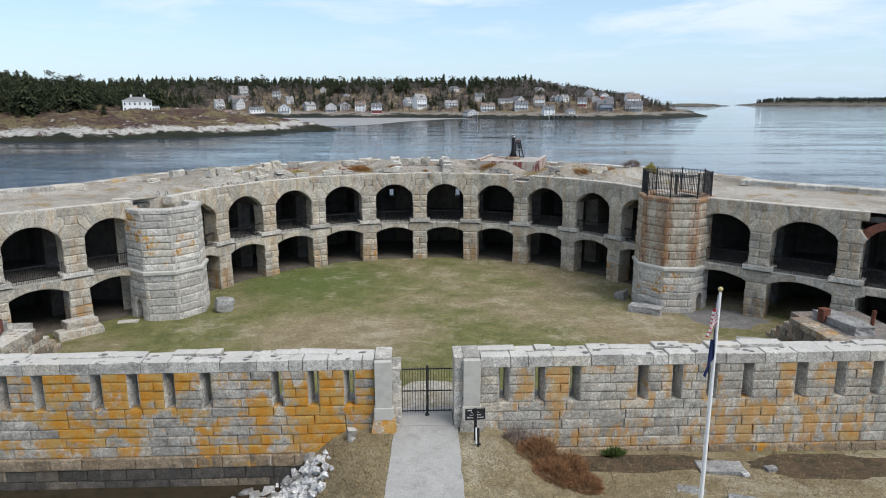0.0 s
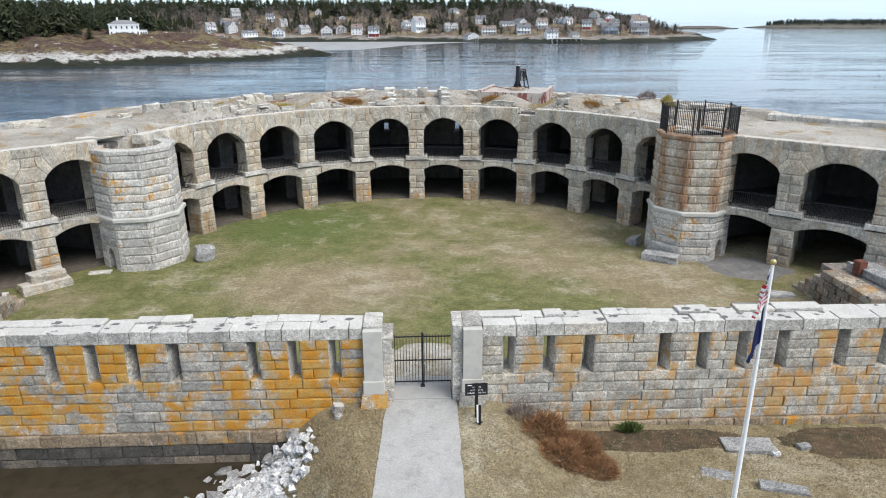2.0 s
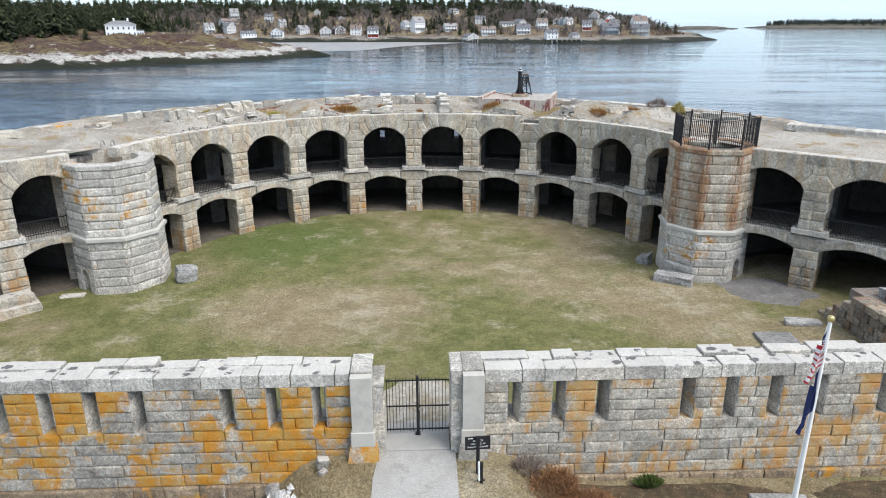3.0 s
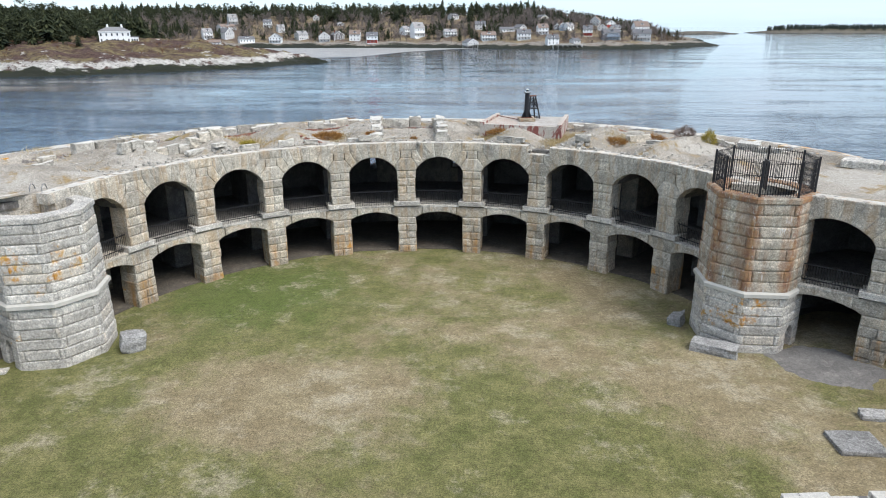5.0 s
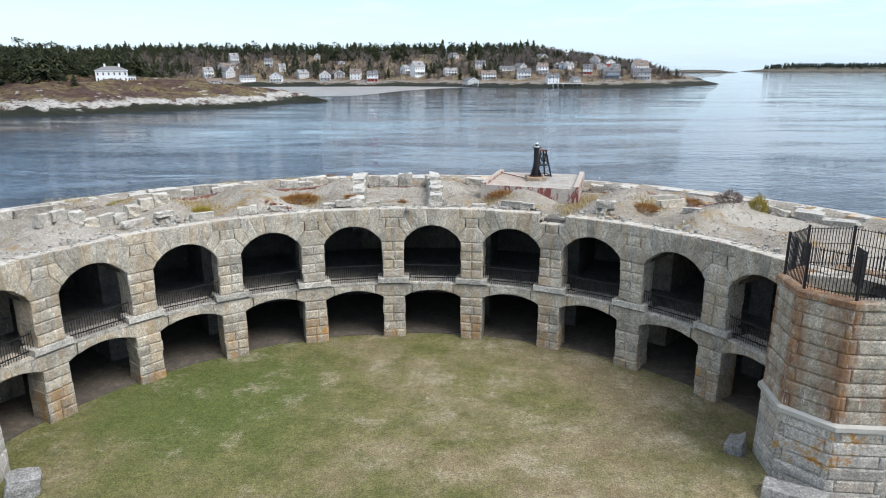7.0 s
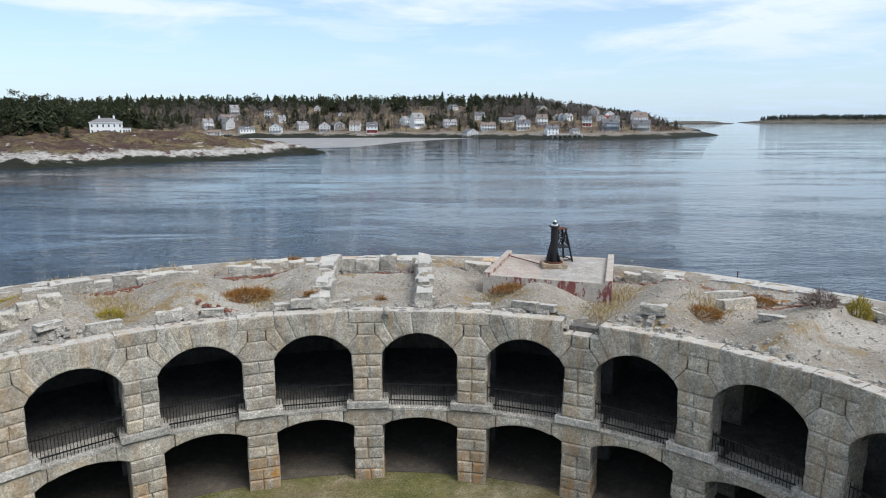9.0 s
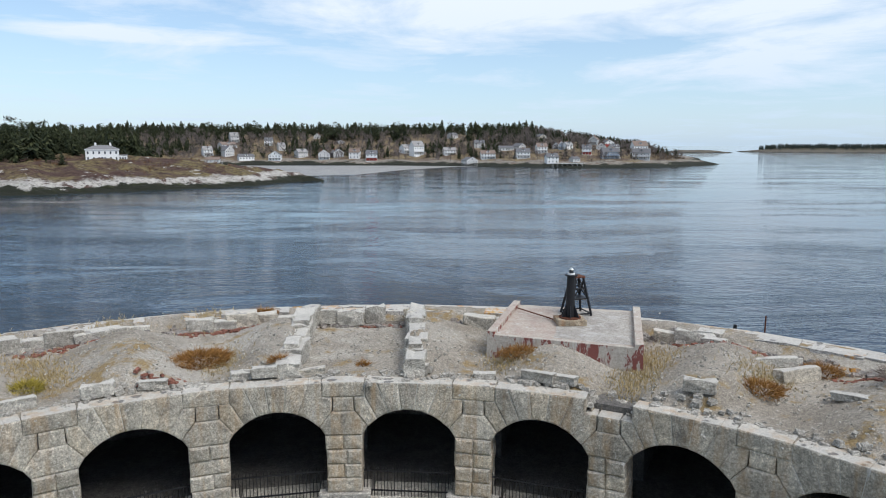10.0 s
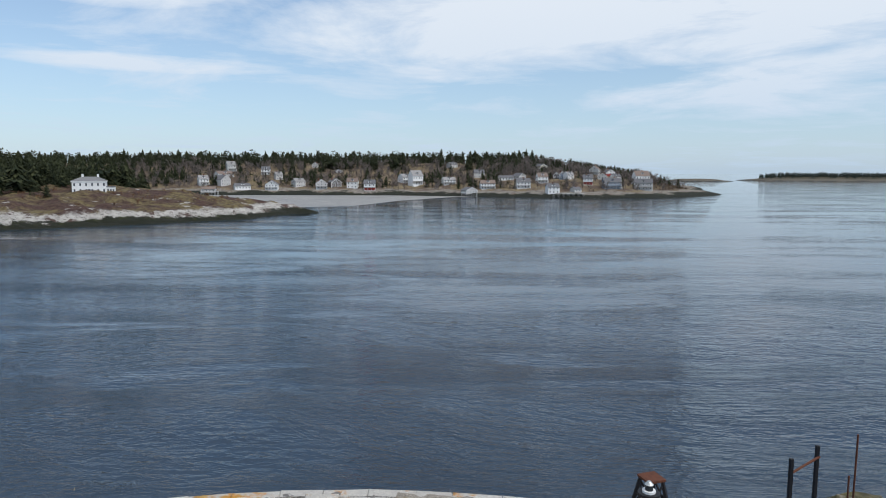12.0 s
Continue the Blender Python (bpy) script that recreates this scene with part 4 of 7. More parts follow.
def stair_tower(side, label, upper_mat, lower_mat, top_z, belt):
    turn = 22.5 - side * 7.5
    root = thing("stair_tower", FORT @ Matrix.Translation((TOWER_U[side], 18.8, 0)), label, "tower", "stair towers of the court")
    door_face = 6 if side > 0 else 4         # face turned towards the wing
    for z0, z1, r, n, mat in ((-0.1, belt + 0.06, 2.6, 6, lower_mat), (belt + 0.28, top_z - 0.2, 2.54, 8, upper_mat)):
        pts = octagon(r, turn)
        for f in range(8):
            a, b = pts[f], pts[(f + 1) % 8]
            mid, w = (a + b) / 2, (b - a).length / 2
            out = mid.normalized()
            if out.y > 0.5:
                continue
            m = Matrix.Translation((mid.x, mid.y, 0)) @ pose(0, 0, 0, 0, 0, math.degrees(math.atan2(out.y, out.x)) + 90)
            h = (z1 - z0) / n
            for k in range(n):
                zz = z0 + k * h
                d = 0.012 * (n - k) * -1 * 0.6
                if f == door_face and z0 < 0 and k < 3:
                    part("stone", block(-w, -0.36, zz, zz + h, d, 0.4, 0.03), mat, root, m=m)
                    part("stone", block(0.36, w, zz, zz + h, d, 0.4, 0.03), mat, root, m=m)
                    if k == 2:
                        for s in (-1, 1):
                            poly = [(s * 0.36, zz), (s * 0.36, zz + h), (0, zz + h), (0, zz + h * 0.72), (s * 0.2, zz + h * 0.52), (s * 0.31, zz + h * 0.2)]
                            part("arch_stone", stone(poly if s > 0 else poly[::-1], d, 0.4, 0.0, 0.0, 0.0), mat, root, m=m)
                    continue
                e = w + 0.012 * (n - k) * 0.25
                cuts = [-e, e] if (k + f) % 2 else [-e, -w + rnd.uniform(0.2, 0.3), w - rnd.uniform(0.2, 0.3), e]
                for p, q in zip(cuts, cuts[1:]):
                    part("stone", block(p, q, zz, zz + h, d + rnd.uniform(-0.02, 0.015), 0.38, 0.045, 0.004, 0.03), mat, root, m=m)
    bm = bmesh.new()
    for z, r in ((belt, 2.66), (belt + 0.06, 2.77), (belt + 0.24, 2.77), (belt + 0.34, 2.58)):
        for p in octagon(r, turn):
            bm.verts.new((p.x, p.y, z))
    bm.verts.ensure_lookup_table()
    for k in range(3):
        for i in range(8):
            j = (i + 1) % 8
            bm.faces.new((bm.verts[k * 8 + i], bm.verts[k * 8 + j], bm.verts[k * 8 + 8 + j], bm.verts[k * 8 + 8 + i]))
    part("string_course", bm, CAST, root)
    # core with a round well, open at the top
    bm = bmesh.new()
    rings = []
    n = 96
    for kind, r, z in (("o", 2.15, -0.1), ("o", 2.15, top_z - 0.2), ("o", 2.56, top_z - 0.2), ("o", 2.62, top_z - 0.16), ("o", 2.62, top_z + 0.05), ("o", 2.56, top_z + 0.1), ("c", 1.72, top_z + 0.1), ("c", 1.7, top_z - 0.95), ("c", 0.0, top_z - 0.95)):
        ring = []
        for i in range(n):
            a = 2 * math.pi * i / n
            if kind == "o":
                k = math.cos(radians(22.5)) / math.cos(((a - radians(turn)) % (math.pi / 4)) - math.pi / 8)
                ring.append(bm.verts.new((r * k * math.cos(a), r * k * math.sin(a), z)))
            else:
                ring.append(bm.verts.new((max(r, 0.01) * math.cos(a), max(r, 0.01) * math.sin(a), z)))
        rings.append(ring)
    for p, q in zip(rings, rings[1:]):
        for i in range(n):
            bm.faces.new((p[i], p[(i + 1) % n], q[(i + 1) % n], q[i]))
    part("core", bm, upper_mat, root)
    if side > 0:
        bm = bmesh.new()
        bmesh.ops.create_circle(bm, cap_ends=True, segments=32, radius=1.69, matrix=Matrix.Translation((0, 0, top_z - 0.55)))
        part("pool", bm, flat_paint("green_pool", (0.05, 0.055, 0.03), 0.08, 0.0, 0.4, 2), root, "still green rainwater in the well")
    return root


stair_tower(1, "eight-sided granite stair tower with rust runs and a railed top", GRANITE_RUST, GRANITE_PALE, 7.95, 2.98)
stair_tower(-1, "eight-sided pale granite stair tower with a ladder in its well", GRANITE_WEST, GRANITE_PALE, 7.5, 3.15)

fence = thing("tower_fence", FORT @ Matrix.Translation((TOWER_U[1], 18.8, 8.05)), "black iron picket fence round the tower top", "fence")
pts = octagon(2.34, 15)
picket = mesh_of("picket", rod((0, 0, 0.06), (0, 0, 1.68), 0.016, 5))
picket.materials.append(IRON)
for f in range(8):
    a, b = pts[f], pts[(f + 1) % 8]
    part("post", box(a.x - 0.04, a.x + 0.04, a.y - 0.04, a.y + 0.04, 0, 1.75), IRON, fence)
    panel = part("panel_rail", rod((*a, 0.14), (*b, 0.14), 0.014, 6), IRON, fence)
    part("panel_rail", rod((*a, 0.98), (*b, 0.98), 0.014, 6), IRON, fence)
    part("panel_rail", rod((*a, 1.6), (*b, 1.6), 0.014, 6), IRON, fence)
    for k in range(1, 15):
        p = a.lerp(b, k / 15)
        part("picket", picket, None, panel, m=Matrix.Translation((p.x, p.y, 0)))
bm = bmesh.new()
box(-0.42, 0.42, -0.02, 0.02, 0.1, 1.5, bm)
part("gate_panel", bm, IRON, fence, "solid black gate panel standing ajar", m=pose(-0.25, -0.6, 0, 0, 0, 78))

ladder = thing("ladder", FORT @ Matrix.Translation((-18.2, 19.75, 7.3)), "old wooden ladder leaning in the tower well", "ladder")
WOOD = flat_paint("weathered_wood", (0.42, 0.34, 0.22), 0.8, 0.0, 0.4, 4)
for x in (-0.22, 0.22):
    part("side_rail", box(x - 0.03, x + 0.03, -0.04, 0.04, -0.8, 0.45), WOOD, ladder, m=pose(0, 0, 0, -18, 0, 0))
for k in range(4):
    part("rung", box(-0.22, 0.22, -0.02, 0.02, -0.6 + 0.3 * k, -0.56 + 0.3 * k), WOOD, ladder, m=pose(0, 0, 0, -18, 0, 0))
for x in (-0.3, 0.3):
    g = thing("grab_rail", FORT @ pose(-18.25 + x, 20.65, 7.55, 0, 0, 0), "curved steel grab rail at the head of the well", "rail", "grab rails")
    bm = bmesh.new()
    pr = [(0, 0, 0), (0, 0, 0.55), (0, -0.12, 0.75), (0, -0.32, 0.78), (0, -0.48, 0.62), (0, -0.5, 0.3)]
    for p, q in zip(pr, pr[1:]):
        rod(p, q, 0.022, 6, bm)
    part("tube", bm, flat_paint("grey_steel", (0.2, 0.2, 0.2), 0.5, 0.6), g)


# ---- roof of the fort: gravel mounds over the vaults, dry grass in the hollows ----
def roof_z(th, d):
    """Height of the roof by angle round the court and depth (0 at the inner edge, 1 at the parapet)."""
    ph = (th - TH0 - PITCH / 2) / PITCH * 2 * math.pi
    window = smooth(0.02, 0.2, d) * (1 - smooth(0.62, 0.8, d))
    amp = 0.8 if abs(th) < 52 else 0.45
    z = 8.0 - 0.14 * window + amp * window * (0.5 + 0.5 * math.cos(ph)) ** 1.3 + 0.12 * smooth(0.1, 0.4, d)
    if -6.6 < th < 5.4:                       # the sunken bay between two stub walls
        z = 8.0 - 0.02 * smooth(0.1, 0.3, d)
    z -= 0.12 * smooth(0.7, 0.8, d) * (1 - smooth(0.86, 0.92, d))
    z -= 0.6 * (1 - smooth(0.0, 0.22, d)) * (1 - smooth(1.7, 3.0, abs(th - TH0 - 2 * PITCH)))      # spill over the fallen stone
    return z + 0.25 * smooth(0.86, 0.9, d)


def roof_paint():
    p = Paint("roof_cover", 0.95)
    stones = p.mix(p.noise(0.45, 6, 0.62, low=0.35, high=0.65), (0.345, 0.313, 0.262), (0.25, 0.222, 0.18))
    stones = p.mix(p.noise(0.16, 4, 0.6, low=0.48, high=0.6), stones, (0.38, 0.352, 0.302))
    grit = p.cells(16)
    g = p.noise(38, 4, 0.75, low=0.3, high=0.7)
    stones = p.shade(p.shade(stones, g, 0.5, 1.5), p.noise(9, 8, 0.9, low=0.33, high=0.67), 0.55, 1.45)
    stones = p.mix(p.span(p.noise(9, 5, 0.7), 0.62, 0.7), stones, (0.6, 0.59, 0.56))
    straw = p.mix(p.noise(20, 5, 0.75, low=0.3, high=0.7), (0.14, 0.09, 0.04), (0.4, 0.3, 0.15))
    lie = p.noise(0.5, 7, 0.75, low=0.53, high=0.64)
    return p.done(p.mix(lie, stones, straw), p.maths("ADD", p.noise(18, 6, 0.75), p.maths("MULTIPLY", grit, 0.5)), 0.9, 0.05)


ROOF = roof_paint()
RUIN = granite("granite_ruin_stained", (0.22, 0.19, 0.15), (0.37, 0.33, 0.27), lichen=0.25, rust=0.5, dark=0.5, white=0.2)
RUBBLE = granite("rubble_and_brick", (0.3, 0.27, 0.24), (0.42, 0.4, 0.37), lichen=0.3, rust=0.25, dark=0.35)


def build_roof():
    cells = []
    for s in (12, 9, 6, 3, 0, -2, -3.2):
        cells.append((-74 - 0.0 * s, Vector((-(22.5 + 0.74 * s), 14.6 - 0.67 * s)), Vector((-(22.5 + 0.74 * s + 0.67 * 9.6), 14.6 - 0.67 * s + 0.74 * 9.6))))
    for i in range(281):
        th = -70 + 0.5 * i
        cells.append((th, polar(th, RI).xy, polar(th, 28.35).xy))
    for s in (-3.2, -2, 0, 3, 6, 9, 12):
        cells.append((74, Vector((22.5 + 0.74 * s, 14.6 - 0.67 * s)), Vector((22.5 + 0.74 * s + 0.67 * 9.6, 14.6 - 0.67 * s + 0.74 * 9.6))))
    n = 44
    verts, faces = [], []
    for th, p, q in cells:
        for j in range(n + 1):
            d = j / n
            c = p.lerp(q, 0.03 + 0.965 * d)
            z = roof_z(th, d) + 0.06 * fbm(c.x * 0.8, c.y * 0.8, 3) * smooth(0, 0.1, d) + 0.03 * fbm(c.x * 3, c.y * 3, 7) * smooth(0, 0.1, d)
            verts.append((c.x, c.y, z))
    for i in range(len(cells) - 1):
        for j in range(n):
            k = i * (n + 1) + j
            faces.append((k, k + 1, k + n + 2, k + n + 1)[::-1])
    me = raw("roof", verts, faces, ROOF, True)
    return tagged(part("roof", me, None, None, m=FORT), "ruined flat roof of grey gravel with mounds over the vaults", "roof", kind="structure")


build_roof()


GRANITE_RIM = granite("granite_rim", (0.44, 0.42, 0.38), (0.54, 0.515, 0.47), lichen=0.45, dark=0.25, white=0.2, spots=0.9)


# parapet: long pale capstones along the outer rim
def parapet():
    root = thing("parapet", FORT, "low outer parapet of pale granite capstones above the water", "parapet", kind="structure")
    def rim_stone(t0, t1, r0, r1, z0, z1, lean):
        bm = bmesh.new()
        g = ((t0, r0), (t1, r0), (t1, r1), (t0, r1))
        lo = [bm.verts.new(polar(t, r, z0)) for t, r in g]
        hi = [bm.verts.new(polar(t + (0.02 if k in (0, 3) else -0.02), r + (0.03 if k < 2 else -0.02), z1 + (lean if k > 1 else 0) + rnd.uniform(-0.025, 0.025))) for k, (t, r) in enumerate(g)]
        for k in range(4):
            bm.faces.new((lo[k], lo[(k + 1) % 4], hi[(k + 1) % 4], hi[k]))
        bm.faces.new(hi)
        bmesh.ops.recalc_face_normals(bm, faces=bm.faces[:])
        part("capstone", bm, GRANITE_RIM, root)

    th = -69.0
    while th < 69:                          # narrow outer kerb
        w = rnd.uniform(2.0, 3.4)
        rim_stone(th, th + w, 28.05, 28.5, 8.05, 8.36, 0.02)
        th += w
    th = -68.0
    while th < 68:                          # broken inner row: square blocks and long ones, some lost
        w = rnd.choice((0.9, 1.0, 1.3, 2.2, 3.0) if abs(th) > 8 else (1.6, 2.2, 3.0))
        if rnd.random() < 0.6 or abs(th) < 7:
            rim_stone(th, th + w, 27.25 + rnd.uniform(-0.1, 0.1), 28.0, 8.0, 8.36 + rnd.uniform(-0.06, 0.08), 0.03)
        th += w
    for side in (-1, 1):
        for s in range(-3, 13, 2):
            m = pose(side * (22.5 + 0.74 * s + 0.67 * 9.0), 14.6 - 0.67 * s + 0.74 * 9.0, 0, 0, 0, -side * 42.2)
            part("capstone", box(-0.98, 0.98, -0.6, 0.75, 8.05, 8.45 + rnd.uniform(-0.03, 0.03), bevel=0.03), GRANITE_TOP, root, m=m)
    return root


parapet()


def rough_block(w, d, h, seed, cuts=1):
    """A broken block of stone: a box with chipped corners and uneven faces."""
    r = random.Random(seed)
    bm = box(-w / 2, w / 2, -d / 2, d / 2, 0, h)
    bmesh.ops.subdivide_edges(bm, edges=bm.edges[:], cuts=cuts, use_grid_fill=True)
    k = min(w, d, h)
    for v in bm.verts:
        v.co += Vector((r.uniform(-1, 1), r.uniform(-1, 1), r.uniform(-1, 1) if v.co.z > 0.02 else 0)) * 0.11 * k
    bmesh.ops.bevel(bm, geom=[e for e in bm.edges if e.calc_face_angle(0) > 0.7], offset=0.05 * k, segments=1, affect="EDGES")
    return bm


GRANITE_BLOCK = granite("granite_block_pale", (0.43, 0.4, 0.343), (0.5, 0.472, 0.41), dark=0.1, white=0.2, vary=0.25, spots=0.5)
BLOCKS = []
for i in range(10):
    BLOCKS.append(mesh_of("block", rough_block(1.0, rnd.uniform(0.5, 0.75), rnd.uniform(0.4, 0.6), i)))
    BLOCKS[-1].materials.append(GRANITE_BLOCK)


def roof_block(th, r, size, z=None, turn=0.0, label="fallen pale granite block lying on the gravel roof", tilt=0.0):
    d = (r - RI) / (28.35 - RI)
    zz = (roof_z(th, d) if z is None else z) - 0.06
    ob = new("stone_block", BLOCKS[rnd.randrange(10)])
    ob.matrix_basis = FORT @ Matrix.Translation(polar(th, r, zz)) @ pose(0, 0, 0, tilt, rnd.uniform(-5, 5), -th + turn) @ Matrix.Diagonal((*size, 1))
    return tagged(ob, label, "stone block", "blocks on the roof")


def stub_wall(u0, v0, u1, v1, label):
    """A low line of big blocks from one point of the roof to another."""
    root = thing("stub_wall", FORT, label, "wall stub", "stub walls of the roof")
    a, b = Vector((u0, v0)), Vector((u1, v1))
    n = int((b - a).length / 1.1)
    ang = math.degrees(math.atan2(b.y - a.y, b.x - a.x))
    for i in range(n):
        p = a.lerp(b, (i + 0.5) / n)
        th = math.degrees(math.atan2(p.x - CU, p.y - CV))
        z = 7.98
        ob = part("block", BLOCKS[rnd.randrange(10)], None, root, m=Matrix.Translation((p.x + rnd.uniform(-0.07, 0.07), p.y, z)) @ pose(0, 0, 0, rnd.uniform(-3, 3), rnd.uniform(-4, 4), ang + rnd.uniform(-7, 7)) @ Matrix.Diagonal((1.35, rnd.uniform(1.25, 1.5), rnd.uniform(1.35, 1.75), 1)))
        if i % 3 == 1:
            part("block", BLOCKS[rnd.randrange(10)], None, root, m=Matrix.Translation((p.x, p.y, z + 0.62)) @ pose(0, 0, 0, 0, rnd.uniform(-4, 4), ang) @ Matrix.Diagonal((0.95, 1.0, 0.7, 1)))
    return root


stub_wall(-1.95, 34.2, -2.3, 42.0, "low stub wall of pale granite blocks beside a sunken bay")
stub_wall(2.75, 34.0, 2.85, 42.0, "low crumbling stub wall of pale granite blocks")
# broken lines of blocks below the parapet
for th, r, w in ((-4.0, 26.6, 0.9), (0.9, 26.6, 0.75), (-1.6, 26.3, 1.0), (5.0, 26.7, 0.8), (-8.6, 26.3, 1.0), (-10.4, 26.3, 1.1), (-12.4, 26.2, 1.2), (-14.6, 26.2, 1.3), (-16.6, 26.1, 1.0), (-23.0, 26.2, 1.3),
                 (-25.5, 26.1, 1.5), (-28.5, 26.2, 1.2), (-31.0, 26.3, 1.4), (-34.0, 26.2, 1.5), (-37.0, 26.1, 1.2), (-50, 26.2, 1.6), (-54, 26.1, 1.2)):
    roof_block(th, r, (w * 1.2, 0.9, rnd.uniform(1.1, 1.5)), 8.02, rnd.uniform(-6, 6))
for th, r, w in ((30.4, 26.2, 1.3), (32.6, 26.1, 1.5), (34.6, 25.7, 0.9), (40.2, 24.6, 1.8), (42.2, 24.0, 1.7), (50, 26.2, 1.2), (54, 26, 1.5), (58, 26.2, 1.4), (62, 25.8, 1.6), (12.0, 25.6, 1.5), (13.2, 26.2, 1.2)):
    roof_block(th, r, (w, 0.8, rnd.uniform(0.8, 1.2)), None, rnd.uniform(-15, 15) + (45 if w > 1.6 else 0), tilt=rnd.uniform(-8, 8))
# row of square blocks on the inner left part
for k in range(9):
    roof_block(-53 + 1.9 * k, 22.0 - 0.1 * k, (0.85, 1.0, 1.15), None, rnd.uniform(-8, 8))
for th, r, w in ((14.6, 19.3, 0.8), (20.6, 19.0, 1.2), (-12.0, 19.2, 0.8), (-9.6, 19.0, 0.9), (-21.0, 19.0, 0.9), (-33.5, 19.3, 1.3), (36.5, 19.6, 1.0), (47.5, 22.2, 1.3),
                 (-4.6, 19.2, 1.0), (-39.0, 19.6, 1.0), (-43.0, 20.2, 1.2), (7.4, 19.0, 0.7), (23.5, 19.1, 0.8), (-26.0, 19.1, 1.0), (-63, 24, 1.3), (-60, 25.6, 1.2)):
    roof_block(th, r, (w, 0.7, rnd.uniform(0.5, 0.8)), None, rnd.uniform(-20, 20))


def rubble(name, spots, sizes, material, label, seed, count, spread, brick=False):
    """Loose stones strewn round a few spots of the roof, one mesh."""
    r = random.Random(seed)
    verts, faces = [], []
    for i in range(count):
        th, rr = spots[i % len(spots)]
        th, rr = th + r.gauss(0, spread[0]), rr + r.gauss(0, spread[1])
        c = polar(th, rr, roof_z(th, (rr - RI) / (28.35 - RI)) + 0.02)
        s = r.uniform(*sizes)
        q = Euler((r.uniform(-0.3, 0.3), r.uniform(-0.3, 0.3), r.uniform(0, 6.3)))
        k = len(verts)
        dims = (s * 1.6, s * 0.8, s * 0.5) if brick else (s * r.uniform(0.8, 1.5), s * r.uniform(0.7, 1.1), s * r.uniform(0.4, 0.8))
        for sx, sy, sz in ((-1, -1, -1), (1, -1, -1), (1, 1, -1), (-1, 1, -1), (-0.8, -0.8, 1), (0.8, -0.7, 1), (0.75, 0.8, 1), (-0.8, 0.75, 1)):
            v = Vector((sx * dims[0] / 2, sy * dims[1] / 2, sz * dims[2] / 2)) * r.uniform(0.85, 1.1)
            v.rotate(q)
            verts.append(tuple(c + v))
        faces += [tuple(k + x for x in f) for f in ((3, 2, 1, 0), (4, 5, 6, 7), (0, 1, 5, 4), (1, 2, 6, 5), (2, 3, 7, 6), (3, 0, 4, 7))]
    return tagged(part(name, raw(name, verts, faces, material), None, None, m=FORT), label, "rubble", kind="stuff")


rubble("loose_stones", [(t, 26.2) for t in range(-60, 66, 4)], (0.1, 0.4), RUBBLE, "loose broken stones along the parapet", 3, 700, (3.0, 0.35))
rubble("loose_stones", [(t, 18.95) for t in range(-60, 66, 5)], (0.06, 0.28), GRANITE_TOP, "broken stones along the inner edge of the roof", 4, 500, (3.0, 0.25))
rubble("brick_rubble", [(-13, 25.7), (-16, 25.6), (-27, 25.6), (-30, 25.5), (36, 25.4), (39, 25.2), (33, 25.5), (1.5, 26.0), (-10.5, 25.8), (48, 24.8), (-20, 19.3)], (0.1, 0.2), BRICK, "scattered broken red bricks", 5, 420, (1.3, 0.2), True)
rubble("pebbles", [(t, 22.5) for t in range(-60, 64, 3)], (0.03, 0.1), GRANITE_TOP, "pebbles strewn over the roof gravel", 6, 2600, (2.0, 2.0))


def dry_bush(m, w, d, h, n, mats, label, name="dry_shrub", seed=1, upright=0.5):
    """A shrub of many thin twig blades that lean outwards from its base."""
    r = random.Random(seed)
    verts, faces = [], []
    for i in range(n):
        a, q = r.uniform(0, 6.283), math.sqrt(r.random())
        base = Vector((math.cos(a) * q * w * 0.45, math.sin(a) * q * d * 0.45, 0))
        lean = Vector((math.cos(a) * w * r.uniform(0.05, 0.3), math.sin(a) * d * r.uniform(0.05, 0.3), 0)) * (1 - upright * 0.5)
        top = base + lean + Vector((r.gauss(0, 0.08), r.gauss(0, 0.08), h * (1 - 0.6 * q) * r.uniform(0.5, 1.15)))
        side = Vector((r.uniform(-1, 1), r.uniform(-1, 1), r.uniform(-0.3, 0.3))).normalized() * r.uniform(0.008, 0.022)
        k = len(verts)
        mid = base.lerp(top, 0.55) + Vector((r.gauss(0, 0.03), r.gauss(0, 0.03), 0.02))
        verts += [tuple(base - side), tuple(base + side), tuple(mid + side * 1.4), tuple(top), tuple(mid - side * 1.4)]
        faces.append((k, k + 1, k + 2, k + 3, k + 4))
    root = thing(name, m, label, "shrub", "dry shrubs")
    part("foliage", raw("foliage", verts, faces, mats), None, root)
    part("stem", rod((0, 0, -0.1), (0, 0, h * 0.45), 0.03, 6, None, 0.01), STEM, root)
    return root


def leafy(name, a, b):
    p = Paint(name, 0.9)
    return p.done(p.mix(p.island(), a, b))


STEM = flat_paint("twig_bark", (0.11, 0.075, 0.05), 0.9)
RUSSET, STRAW, OLIVE = leafy("russet_twigs", (0.2, 0.085, 0.025), (0.36, 0.2, 0.06)), leafy("straw_blades", (0.3, 0.22, 0.1), (0.46, 0.37, 0.2)), leafy("olive_leaves", (0.2, 0.17, 0.03), (0.42, 0.33, 0.06))
GREY_TWIG = leafy("grey_twigs", (0.13, 0.1, 0.085), (0.26, 0.2, 0.17))


